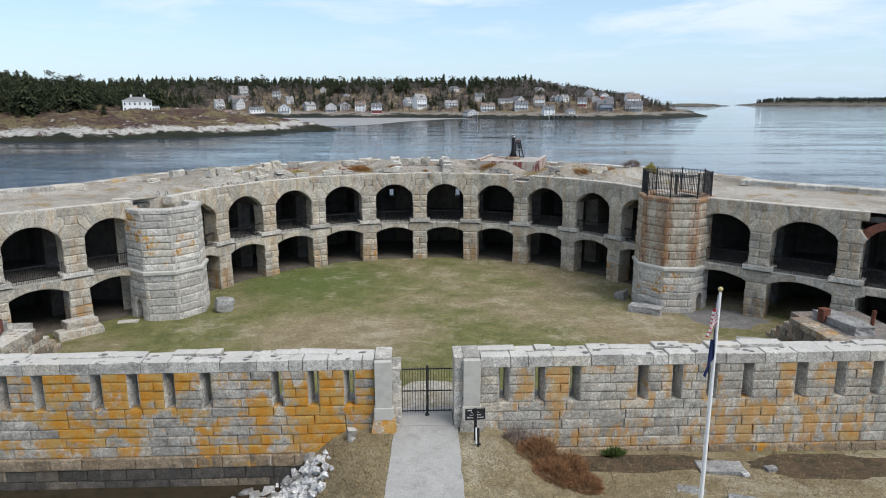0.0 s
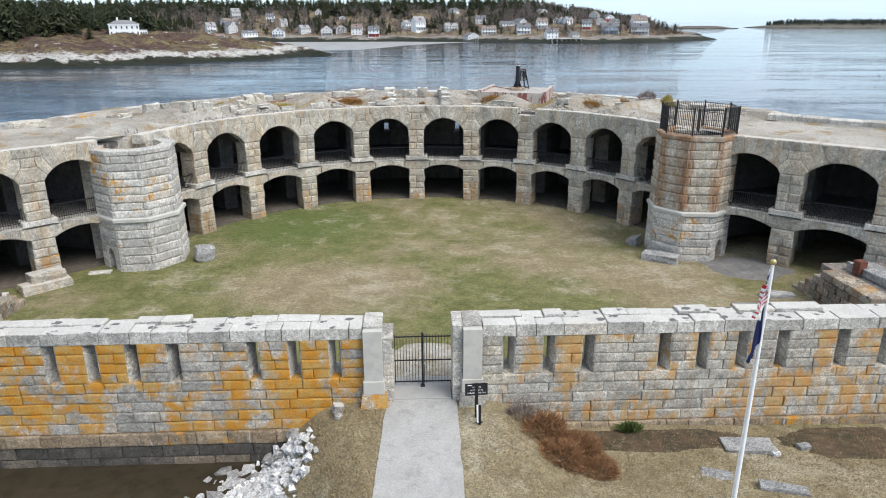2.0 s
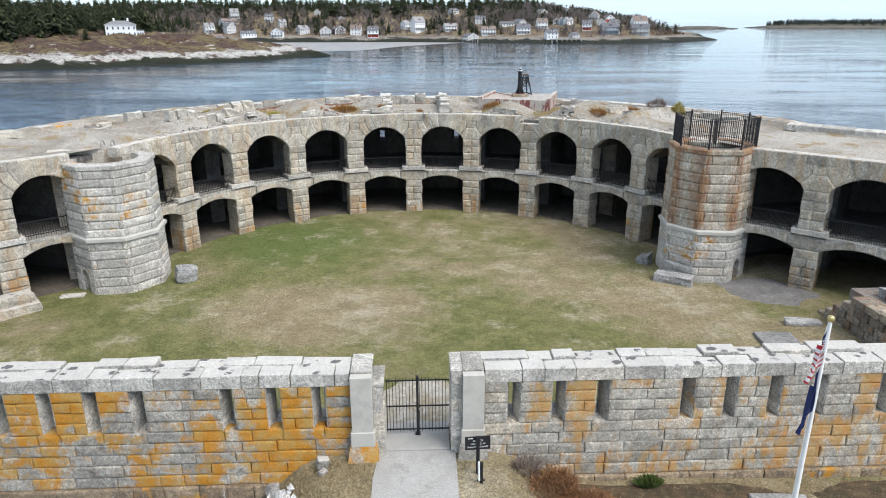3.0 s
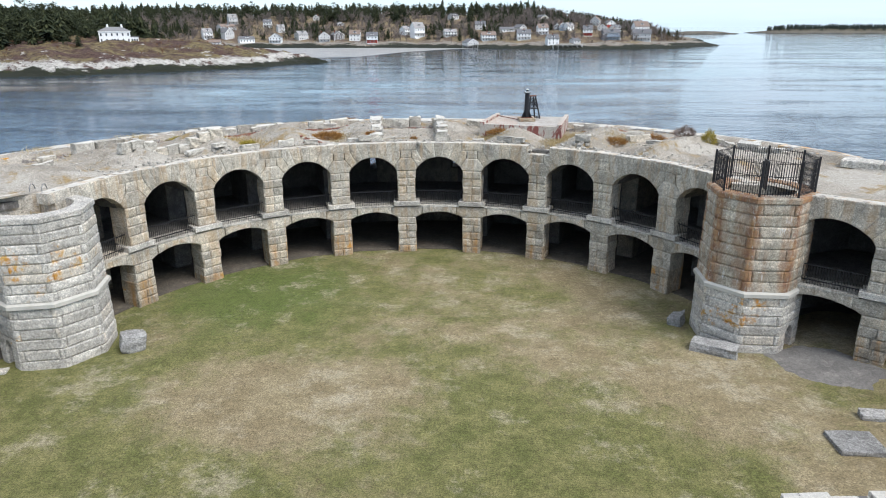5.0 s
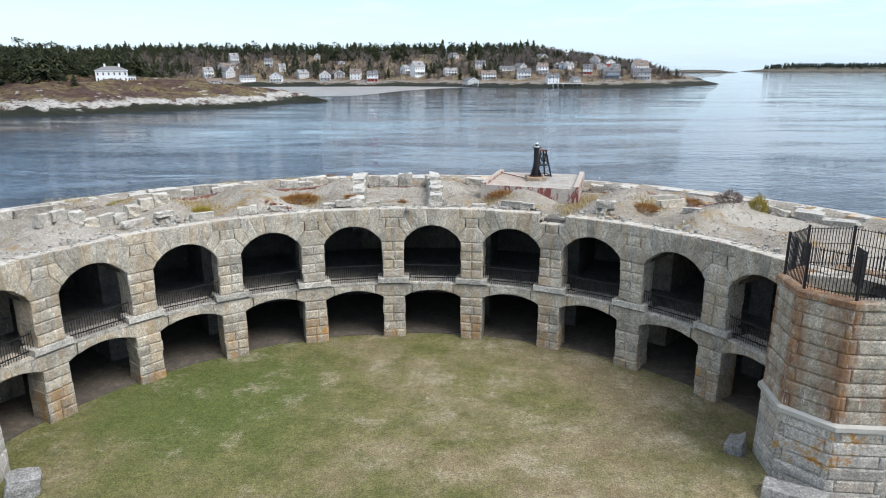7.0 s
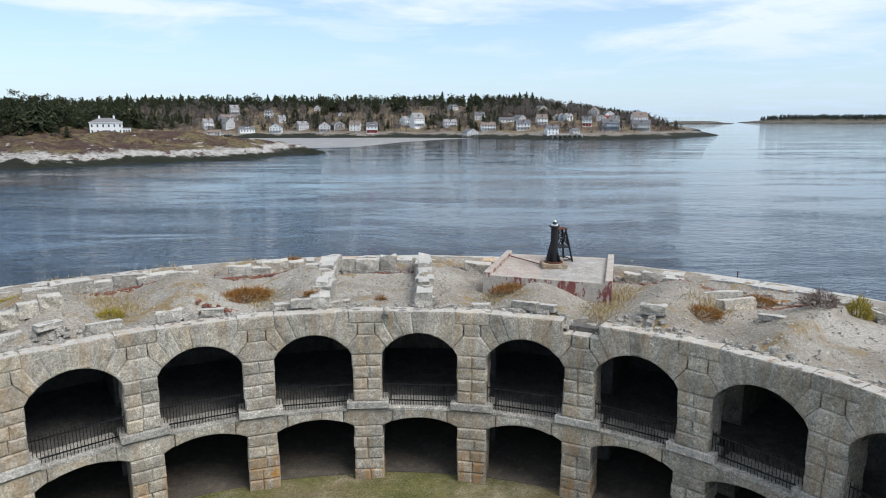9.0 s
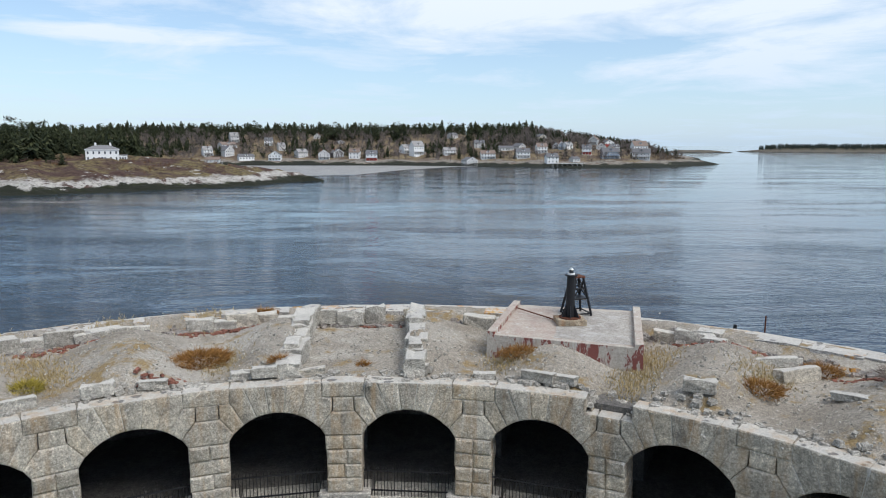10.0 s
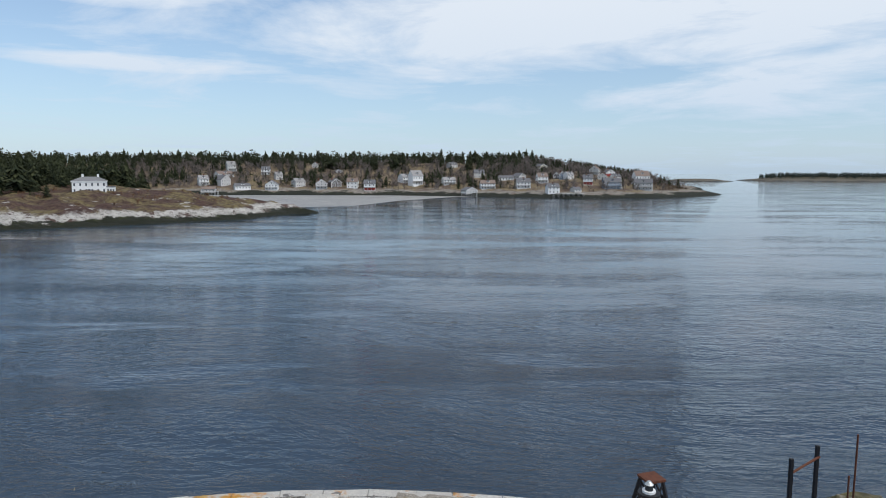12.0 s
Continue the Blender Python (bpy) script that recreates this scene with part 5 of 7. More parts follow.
def mound(m, w, d, h, n, mat, label, seed):
    """A low dense shrub: short twigs at all angles through a dome, thickest at its skin."""
    r = random.Random(seed)
    verts, faces = [], []
    for i in range(n):
        a, e, q = r.uniform(0, 6.283), math.asin(r.random()), r.uniform(0.45, 1.0) ** 0.5
        q *= 0.85 + 0.3 * fbm(math.cos(a) * 1.5, math.sin(a) * 1.5, e * 1.5)
        c = Vector((math.cos(a) * math.cos(e) * w / 2, math.sin(a) * math.cos(e) * d / 2, math.sin(e) * h)) * q
        go = (c.normalized() + Vector((r.gauss(0, 0.6), r.gauss(0, 0.6), r.gauss(0.25, 0.5)))).normalized() * r.uniform(0.1, 0.34)
        side = go.cross(Vector((r.uniform(-1, 1), r.uniform(-1, 1), r.uniform(-1, 1)))).normalized() * r.uniform(0.006, 0.016)
        k = len(verts)
        verts += [tuple(c - side), tuple(c + side), tuple(c + go)]
        faces.append((k, k + 1, k + 2))
    root = thing("dry_shrub", m, label, "shrub", "dry shrubs")
    part("foliage", raw("foliage", verts, faces, mat), None, root)
    for k in range(5):
        part("stem", rod((0.1 * k - 0.2, 0, -0.15), (w * 0.16 * (k - 2), r.uniform(-0.3, 0.3), h * 0.7), 0.025, 5, None, 0.008), STEM, root)
    return root


def roof_bush(th, r, w, d, h, n, mat, label, seed):
    z = roof_z(th, (r - RI) / (28.35 - RI))
    m = FORT @ Matrix.Translation(polar(th, r, z - 0.05)) @ pose(0, 0, 0, 0, 0, -th)
    return mound(m, w * 1.15, d * 1.2, h, n * 3, mat, label, seed)


roof_bush(-16.4, 21.7, 3.0, 1.7, 0.5, 1500, RUSSET, "low russet dry shrub in a hollow of the roof", 1)
roof_bush(-10.6, 27.3, 1.7, 0.6, 0.35, 420, RUSSET, "low russet shrub growing on the parapet", 2)
roof_bush(-32.0, 21.2, 1.2, 0.9, 0.35, 320, OLIVE, "low olive-brown shrub on the roof gravel", 3)
roof_bush(17.8, 21.2, 1.7, 1.0, 0.4, 420, RUSSET, "dark russet shrub below the concrete platform", 4)
roof_bush(40.5, 21.6, 1.9, 1.2, 0.4, 520, RUSSET, "low russet shrub between roof mounds", 5)
roof_bush(43.5, 25.2, 1.8, 1.1, 0.45, 420, RUSSET, "low brown shrub behind fallen blocks", 6)
roof_bush(50.0, 24.2, 1.5, 1.1, 0.75, 420, GREY_TWIG, "bare grey twiggy shrub on the roof", 7)
roof_bush(52.5, 25.4, 1.0, 0.9, 1.0, 420, OLIVE, "yellow-green shrub on the roof edge", 8)
roof_bush(0.8, 20.2, 0.4, 0.3, 0.15, 80, RUSSET, "small brown tuft in the sunken bay", 9)
roof_bush(-38.5, 26.6, 2.2, 0.7, 0.3, 320, OLIVE, "low straggling growth by the parapet", 10)
roof_bush(-8.0, 19.6, 0.8, 0.3, 0.2, 120, RUSSET, "small russet tuft at the roof edge", 11)


def tufts(name, spots, count, material, label, seed, spread):
    r = random.Random(seed)
    verts, faces = [], []
    for i in range(count):
        th, rr = spots[i % len(spots)]
        th, rr = th + r.gauss(0, spread[0]), rr + r.gauss(0, spread[1])
        c = polar(th, rr, roof_z(th, (rr - RI) / (28.35 - RI)))
        k = len(verts)
        a = r.uniform(0, 6.28)
        w = Vector((math.cos(a), math.sin(a), 0)) * 0.018
        t = c + Vector((r.gauss(0, 0.07), r.gauss(0, 0.07), r.uniform(0.06, 0.22)))
        verts += [tuple(c - w), tuple(c + w), tuple(t)]
        faces.append((k, k + 1, k + 2))
    return tagged(part(name, raw(name, verts, faces, material), None, None, m=FORT), label, "grass", kind="stuff")


tufts("dry_grass", [(29.5, 20.5), (29.3, 22), (29.6, 23.5), (16.0, 21.3), (-14.4, 21.5), (-30.2, 22), (-31.5, 24.0), (40, 23), (-16, 27.0), (-24, 27), (-35, 27), (-45, 27), (-58, 27)], 9000, STRAW, "dry straw-coloured grass in the hollows of the roof", 21, (1.3, 0.8))


# ---- concrete platform and its light ----
def stained():
    p = Paint("platform_concrete", 0.9)
    c = p.mix(p.noise(0.5, 6, 0.65, low=0.4, high=0.6), (0.46, 0.42, 0.36), (0.42, 0.355, 0.3))
    c = p.shade(c, p.noise(12, 6, 0.8, low=0.3, high=0.7), 0.7, 1.25)
    red = p.noise(1.0, 6, 0.65, p.at(scale=(2.4, 2.4, 0.9)), 0.5, 0.54)
    side = p.span(p.up(), 0.75, 0.3)
    c = p.mix(p.maths("MULTIPLY", red, p.maths("ADD", p.maths("MULTIPLY", side, 0.8), 0.14)), c, (0.2, 0.055, 0.045))
    c = p.mix(p.noise(1.0, 5, 0.6, p.at(scale=(3, 3, 0.4)), 0.62, 0.7), c, (0.55, 0.53, 0.5))
    return p.done(c, p.noise(20, 6, 0.7), 0.7, 0.03)


PLATE = stained()
plat = thing("concrete_platform", FORT, "raised concrete platform with flaking red paint and low side curbs", "platform")
FLc, FRc, BRc, BLc = Vector((5.65, 36.4)), Vector((11.3, 34.2)), Vector((13.1, 40.0)), Vector((7.5, 41.6))
bm = bmesh.new()
lo = [bm.verts.new((*p, 7.8)) for p in (FLc, FRc, BRc, BLc)]
hi = [bm.verts.new((*p, 8.85)) for p in (FLc, FRc, BRc, BLc)]
for k in range(4):
    bm.faces.new((lo[k], lo[(k + 1) % 4], hi[(k + 1) % 4], hi[k]))
bm.faces.new(hi)
part("slab", bm, PLATE, plat)
for a, b, h in ((FLc, BLc, 0.2), (FRc, BRc, 0.22), (FLc, FRc, 0.07)):
    along = (b - a).normalized()
    inn = Vector((-along.y, along.x)) * (1 if a is not FLc or b is FRc else -1)
    w = 0.32 if h > 0.1 else 0.22
    bm = bmesh.new()
    q = [a, b, b + inn * w, a + inn * w]
    lo = [bm.verts.new((*p, 8.84)) for p in q]
    hi = [bm.verts.new((*p, 8.85 + h)) for p in q]
    for k in range(4):
        bm.faces.new((lo[k], lo[(k + 1) % 4], hi[(k + 1) % 4], hi[k]))
    bm.faces.new(hi)
    bmesh.ops.recalc_face_normals(bm, faces=bm.faces[:])
    bmesh.ops.bevel(bm, geom=bm.edges[:], offset=0.02, segments=1, affect="EDGES")
    part("curb", bm, PLATE, plat)
gv = [FLc.lerp(FRc, 0.42) + Vector((0.3, 0.5)), FRc + Vector((-0.25, 0.55)), BRc + Vector((-0.6, -0.3)), BLc.lerp(BRc, 0.35) + Vector((0, -0.5))]
bm = bmesh.new()
bm.faces.new([bm.verts.new((*p, 8.856)) for p in gv])
bmesh.ops.subdivide_edges(bm, edges=bm.edges[:], cuts=5, use_grid_fill=True)
for v in bm.verts:
    v.co += Vector((0.12 * fbm(v.co.x * 2, v.co.y * 2), 0.12 * fbm(v.co.y * 2, v.co.x * 2, 5), 0.012 * abs(fbm(v.co.x * 3, v.co.y * 3))))
part("gravel_bed", bm, GRAVEL, plat)

beacon = thing("navigation_light", FORT @ Matrix.Translation((9.4, 38.05, 8.86)), "black iron light post bolted to a stone block", "light post")
part("stone_base", box(-0.62, 0.62, -0.5, 0.5, 0, 0.26, bevel=0.03), granite("base_block", (0.42, 0.35, 0.25), (0.44, 0.36, 0.26), rust=0.6), beacon)
part("flange", rod((0, 0, 0.26), (0, 0, 0.31), 0.46, 24), RUSTY, beacon)
part("column", rod((0, 0, 0.3), (0, 0, 2.1), 0.2, 16, None, 0.17), IRON, beacon)
for k in range(6):
    bm = bmesh.new()
    vs = [bm.verts.new(p) for p in ((0.17, -0.015, 0.31), (0.42, -0.015, 0.31), (0.19, -0.015, 0.85), (0.17, 0.015, 0.31), (0.42, 0.015, 0.31), (0.19, 0.015, 0.85))]
    for f in ((0, 1, 2), (5, 4, 3), (0, 3, 4, 1), (1, 4, 5, 2)):
        bm.faces.new([vs[i] for i in f])
    part("gusset", bm, IRON, beacon, m=pose(0, 0, 0, 0, 0, 60 * k + 20))
part("top_plate", rod((0, 0, 2.08), (0, 0, 2.14), 0.27, 16), IRON, beacon)
lamp = part("lamp_base", rod((0, 0, 2.14), (0, 0, 2.2), 0.16, 16), WHITE, beacon)
part("lens", rod((0, 0, 2.2), (0, 0, 2.34), 0.1, 14, None, 0.09), GLASS_DARK, lamp)
part("lamp_cap", rod((0, 0, 2.34), (0, 0, 2.42), 0.11, 14, None, 0.04), flat_paint("lamp_steel", (0.5, 0.52, 0.5), 0.3, 0.5), lamp)

trestle = thing("iron_trestle", FORT @ pose(10.05, 39.65, 8.86, 0, 0, 15), "black iron lattice trestle with a rusty top plate", "trestle")
base, cap, hh = 0.5, 0.2, 1.7
corners = [(-1, -1), (1, -1), (1, 1), (-1, 1)]
P = lambda c, t: (c[0] * (base + (cap - base) * t), c[1] * (base + (cap - base) * t), hh * t)
for i, c in enumerate(corners):
    part("leg", rod(P(c, 0), P(c, 1), 0.055, 6), IRON, trestle)
    nx = corners[(i + 1) % 4]
    for t in (0.06, 0.45, 0.72):
        part("girt", rod(P(c, t), P(nx, t), 0.035, 6), IRON, trestle)
    part("brace", rod(P(c, 0.45), P(nx, 0.95), 0.03, 6), IRON, trestle)
    part("brace", rod(P(nx, 0.45), P(c, 0.95), 0.03, 6), IRON, trestle)
part("top_plate", box(-0.27, 0.27, -0.27, 0.27, hh, hh + 0.06), RUSTY, trestle)
part("shelf", box(-0.36, 0.36, -0.36, 0.36, hh * 0.44, hh * 0.44 + 0.05), IRON, trestle)
tagged(part("iron_rod", rod((7.45, 40.35, 9.0), (8.95, 38.35, 8.9), 0.03, 6), RUSTY, None, m=FORT), "loose rusty iron rod lying across the platform", "rod")
for u, v, top in ((25.0, 58.15, 2.61), (27.65, 60.0, 2.54)):
    tagged(part("mooring_post", box(u - 0.1, u + 0.1, v - 0.1, v + 0.1, -6, top, bevel=0.01), IRON, None, m=FORT), "black square mooring pile standing in the river", "pile", "piles in the river")
tagged(part("iron_brace", rod((25.0, 58.1, 1.75), (27.8, 60.0, 1.85), 0.07, 6), RUSTY, None, m=FORT), "rusty iron brace between two mooring piles", "brace")
tagged(part("iron_pole", rod((29.9, 59.8, -6), (29.95, 59.82, 3.25), 0.055, 6), RUSTY, None, m=FORT), "thin rusty iron pole standing in the river", "pole", "piles in the river")
tagged(part("iron_pole", rod((29.5, 59.7, -6), (29.5, 59.7, 0.75), 0.05, 6), RUSTY, None, m=FORT), "short rusty iron pole standing in the river", "pole", "piles in the river")


# a weedy ledge at the foot of the piles
bm = bmesh.new()
bmesh.ops.create_icosphere(bm, subdivisions=4, radius=1.0)
for v in bm.verts:
    k = 1 + 0.35 * fbm(v.co.x * 1.3, v.co.y * 1.3, v.co.z * 1.3 + 3) + 0.12 * fbm(v.co.x * 5, v.co.y * 5, v.co.z * 5)
    v.co = (v.co.x * 4.2 * k, v.co.y * 2.5 * k, v.co.z * 1.4 * k)
tagged(part("ledge_rock", bm, speckled("rockweed", ((0.1, 0.085, 0.03), (0.05, 0.045, 0.02), (0.2, 0.18, 0.14)), 0.9, 14, 0.7, 0.08), None, m=FORT @ Matrix.Translation((32.0, 62.2, -3.75))), "low ledge covered in dark rockweed at the piles", "rock")


# ---- court: boulders, slabs, ruined side walls ----
def ground_block(name, u, v, size, turn, label, mat=GRANITE_TOP, seed=1, group="", sink=0.04, z=None, tilt=0, cuts=1):
    m = FORT @ Matrix.Translation((u, v, (ground_z(u, v) if z is None else z) - sink)) @ pose(0, 0, 0, tilt, 0, turn)
    return tagged(part(name, rough_block(*size, seed, cuts), mat, None, m=m), label, "stone", group)


def rounded_stone(w, d, h, seed):
    """A boulder with worn corners, centred on itself."""
    bm = box(-w / 2, w / 2, -d / 2, d / 2, -h / 2, h / 2)
    bmesh.ops.subdivide_edges(bm, edges=bm.edges[:], cuts=5, use_grid_fill=True)
    k = 1.6 / max(w, d, h)
    for v in bm.verts:
        out = Vector((v.co.x / w, v.co.y / d, v.co.z / h)) * 2
        v.co *= (1 - 0.16 * smooth(1.1, 1.75, out.length)) * (1 + 0.13 * fbm(v.co.x * k, v.co.y * k, v.co.z * k + seed))
    return bm


bm = rounded_stone(1.24, 1.0, 1.0, 4)
tagged(part("boulder", bm, SLAB, None, m=FORT @ pose(-13.9, 18.4, 0.42, 4, 8, 28)), "pale grey granite boulder on the lawn beside the tower", "stone")
ground_block("stone_slab", 15.9, 16.6, (2.2, 0.9, 0.5), -33, "grey granite block lying at the foot of the tower", SLAB, 32)
ground_block("stone_slab", 15.4, 20.2, (1.2, 0.7, 0.6), 55, "grey granite block leaning at the tower foot", SLAB, 33, tilt=-14)
ground_block("stone_slab", 18.1, 8.5, (1.8, 1.5, 0.22), -6, "flat grey slab lying on the lawn", SLAB, 34)
ground_block("stone_slab", 20.3, 10.2, (1.7, 0.6, 0.25), -12, "long flat grey slab on the lawn", SLAB, 35)
ground_block("stone_slab", -19.7, 16.1, (1.3, 0.6, 0.1), 10, "flat pale slab sunk in the grass", GRANITE_TOP, 36)
for k, (w, z) in enumerate(((2.6, 0.0), (1.9, 0.46))):
    ground_block("step_block", -21.8 - 0.1 * k, 13.75 + 0.45 * k, (w, 1.2 - 0.2 * k, 0.52), 42, "heavy granite step block against the pier", GRANITE, 37 + k, "steps at the pier", z=z)


def ruined_wall(side):
    root = thing("ruined_wall", FORT, "stepped ruin of a granite side wall with brick remains", "ruin", "ruined side walls")
    r = random.Random(side + 5)
    for row in range(5):
        z = 0.42 * row - 0.05
        d0 = 11.4 - 0.55 * row
        n = 5
        for k in range(n):
            v1 = d0 - k * 1.0
            if v1 < 5.6:
                break
            part("stone", mesh_of("stone", box(-0.55 + r.uniform(-0.05, 0.05), 0.6, v1 - 1.0 + 0.015, v1 - 0.015, z, z + 0.405, bevel=0.03)), RUIN if side > 0 or r.random() < 0.3 else GRANITE, root, m=pose(side * (22.3 + 0.06 * (11.4 - v1)), 0, 0) @ pose(0, 0, 0, 0, 0, 0))
    part("top_slab", rough_block(1.2, 3.4, 0.55, 51 + side, 2), SLAB, root, m=pose(side * 24.3, 7.9, 1.85, 0, 0, side * 6))
    bm = box(-0.24, 0.24, -0.24, 0.24, 0, 0.75, bevel=0.02)
    part("brick_stub", bm, BRICK, root, "square stub of red brickwork", m=pose(side * 23.6, 8.6, 2.0, 0, 0, 8))
    part("iron_pipe", rod((side * 25.4, 7.0, 1.8), (side * 25.45, 7.0, 3.1), 0.11, 10), RUSTY, root)
    part("earth_fill", box(*sorted((side * 22.8, side * 27)), 3.0, 10.6, -0.2, 1.9), GRANITE_TOP if side < 0 else RUBBLE, root)
    return root


ruined_wall(1)
ruined_wall(-1)


# ---- ground before the gate: quarry rock, slabs, shrub ----
def pile(spots, count, sizes, mat, seed, name, label):
    r = random.Random(seed)
    meshes = []
    for i in range(6):
        bm = bmesh.new()
        bmesh.ops.create_icosphere(bm, subdivisions=1, radius=0.5)
        for v in bm.verts:
            v.co *= r.uniform(0.7, 1.15)
            v.co.z *= 0.75
        meshes.append(mesh_of(name, bm))
        meshes[-1].materials.append(mat)
    for i in range(count):
        u, v = spots[i % len(spots)]
        u, v = u + r.gauss(0, 0.55), min(v + r.gauss(0, 0.5), -0.25)
        s = r.uniform(*sizes)
        ob = new(name, meshes[i % 6])
        ob.matrix_basis = FORT @ Matrix.Translation((u, v, ground_z(u, v) + s * 0.2)) @ pose(0, 0, 0, r.uniform(-40, 40), r.uniform(-40, 40), r.uniform(0, 360)) @ Matrix.Diagonal((s * r.uniform(0.9, 1.5), s, s * r.uniform(0.7, 1), 1))
        tagged(ob, label, "rock", "rocks of the pile")


pile([(-5.75, -1.7), (-6.0, -2.3), (-6.2, -2.9), (-6.5, -3.6), (-6.7, -4.4), (-6.8, -5.2), (-7.0, -6.0), (-6.4, -2.4), (-6.8, -3.4)], 298, (0.2, 0.5), WHITE_ROCK, 61, "white_rock", "angular white quarry rock in a loose pile by the wall")
pile([(-5.9, -1.0), (-6.6, -1.8), (-6.9, -2.9), (-7.4, -4.0), (-7.9, -5.0), (-7.2, -1.2), (-8.0, -2.4)], 110, (0.3, 0.8), ROCK, 62, "grey_rock", "grey boulder in the rock pile above the moat")
pile([(-9, -2.5), (-11, -4), (-13, -3), (-15, -5.5), (-10, -6.5), (-18, -5)], 46, (0.08, 0.24), WHITE_ROCK, 63, "moat_stone", "small pale stone lying in the muddy moat")
def scree(count, seed, material, label):
    """Small broken rock that fills the pile between the large ones, one mesh."""
    r = random.Random(seed)
    verts, faces = [], []
    for i in range(count):
        t = r.random()
        u, v = -5.6 - 1.9 * t + r.gauss(0, 0.75), min(-1.2 - 5.2 * t + r.gauss(0, 0.5), -0.2)
        s = r.uniform(0.1, 0.34)
        c = Vector((u, v, ground_z(u, v) + r.uniform(0.0, 0.3)))
        q = Euler((r.uniform(-1, 1), r.uniform(-1, 1), r.uniform(0, 6.3)))
        k = len(verts)
        for sx, sy, sz in ((-1, -1, -0.7), (1, -1, -0.7), (1, 1, -0.7), (-1, 1, -0.7), (-0.7, -0.6, 0.7), (0.7, -0.6, 0.7), (0.5, 0.7, 0.7), (-0.6, 0.6, 0.7)):
            p = Vector((sx * s * 0.6, sy * s * 0.45, sz * s * 0.5)) * r.uniform(0.75, 1.2)
            p.rotate(q)
            verts.append(tuple(c + p))
        faces += [tuple(k + x for x in f) for f in ((3, 2, 1, 0), (4, 5, 6, 7), (0, 1, 5, 4), (1, 2, 6, 5), (2, 3, 7, 6), (3, 0, 4, 7))]
    return tagged(part("quarry_rubble", raw("quarry_rubble", verts, faces, material), None, None, m=FORT), label, "rubble", kind="stuff")


scree(1100, 66, WHITE_ROCK, "small angular white rock heaped by the wall")
tagged(part("boulder", rounded_stone(0.42, 0.36, 0.42, 9), GRANITE_BLOCK, None, m=FORT @ pose(-3.15, -0.55, ground_z(-3.15, -0.55) + 0.16, 6, 10, 20)), "single pale boulder beside the gate pillar", "stone")
ground_block("boulder", -3.1, -0.9, (0.28, 0.22, 0.14), 50, "small grey stone beside the gate pillar", ROCK, 65)
ground_block("stone_slab", 13.1, -1.7, (2.0, 0.85, 0.25), -4, "grey-green granite slab lying before the wall", SLAB, 66)
ground_block("stone_slab", 11.0, -3.6, (1.1, 0.6, 0.1), -20, "pale slab half sunk in dry grass", SLAB, 67)
ground_block("stone_slab", 12.9, -4.7, (1.6, 0.5, 0.22), -18, "long grey slab on the dry grass", SLAB, 68)
ground_block("stone_slab", 15.3, -1.8, (0.5, 0.35, 0.2), 12, "small pale stone before the wall", SLAB, 69)
ground_block("stone_slab", 13.95, -2.2, (0.35, 0.25, 0.2), 12, "small white stone beside a slab", WHITE_ROCK, 70)
BAYBERRY = leafy("bayberry_twigs", (0.13, 0.065, 0.034), (0.36, 0.19, 0.085))
for u, v, w, d, h, n, seed in ((5.0, -1.5, 2.3, 1.9, 1.1, 5000, 41), (6.2, -2.2, 2.4, 2.0, 1.0, 5000, 44), (5.3, -3.0, 2.2, 1.9, 0.75, 4200, 45), (6.7, -3.3, 1.9, 1.6, 0.6, 3000, 46)):
    mound(FORT @ Matrix.Translation((u, v, ground_z(u, v) - 0.05)), w, d, h, n, BAYBERRY, "dense russet winter shrub before the gate wall", seed)
mound(FORT @ Matrix.Translation((4.1, -0.8, -0.35)), 1.5, 1.0, 0.9, 900, GREY_TWIG, "bare purple-grey twiggy shrub against the wall", 42)
dry_bush(FORT @ Matrix.Translation((8.7, -0.5, -1.1)), 1.0, 0.5, 0.5, 300, leafy("green_weed", (0.05, 0.08, 0.02), (0.12, 0.16, 0.04)), "green weed at the foot of the wall", seed=43)


def lawn_blades(name, count, seed, box4, mat, label, hmin, hmax, where=None):
    r = random.Random(seed)
    verts, faces = [], []
    while len(faces) < count:
        u, v = r.uniform(box4[0], box4[1]), r.uniform(box4[2], box4[3])
        if where and not where(u, v):
            continue
        z = ground_z(u, v)
        k = len(verts)
        a = r.uniform(0, 6.28)
        w = r.uniform(0.012, 0.03)
        t = (u + r.gauss(0, 0.06), v + r.gauss(0, 0.06), z + r.uniform(hmin, hmax))
        verts += [(u - math.cos(a) * w, v - math.sin(a) * w, z - 0.01), (u + math.cos(a) * w, v + math.sin(a) * w, z - 0.01), t]
        faces.append((k, k + 1, k + 2))
    return tagged(part(name, raw(name, verts, faces, mat), None, None, m=FORT), label, "grass", kind="stuff")


DULL_STRAW = leafy("dull_straw_blades", (0.2, 0.145, 0.075), (0.34, 0.265, 0.15))
lawn_blades("dry_grass", 30000, 71, (2.2, 24, -12, -0.1), DULL_STRAW, "matted dry straw grass before the wall", 0.02, 0.09, lambda u, v: fbm(u * 0.5, v * 0.5, 2) > -0.35)
lawn_blades("dry_grass", 9000, 72, (-5.0, -1.4, -12, -0.3), DULL_STRAW, "dry straw grass beside the path", 0.03, 0.1)


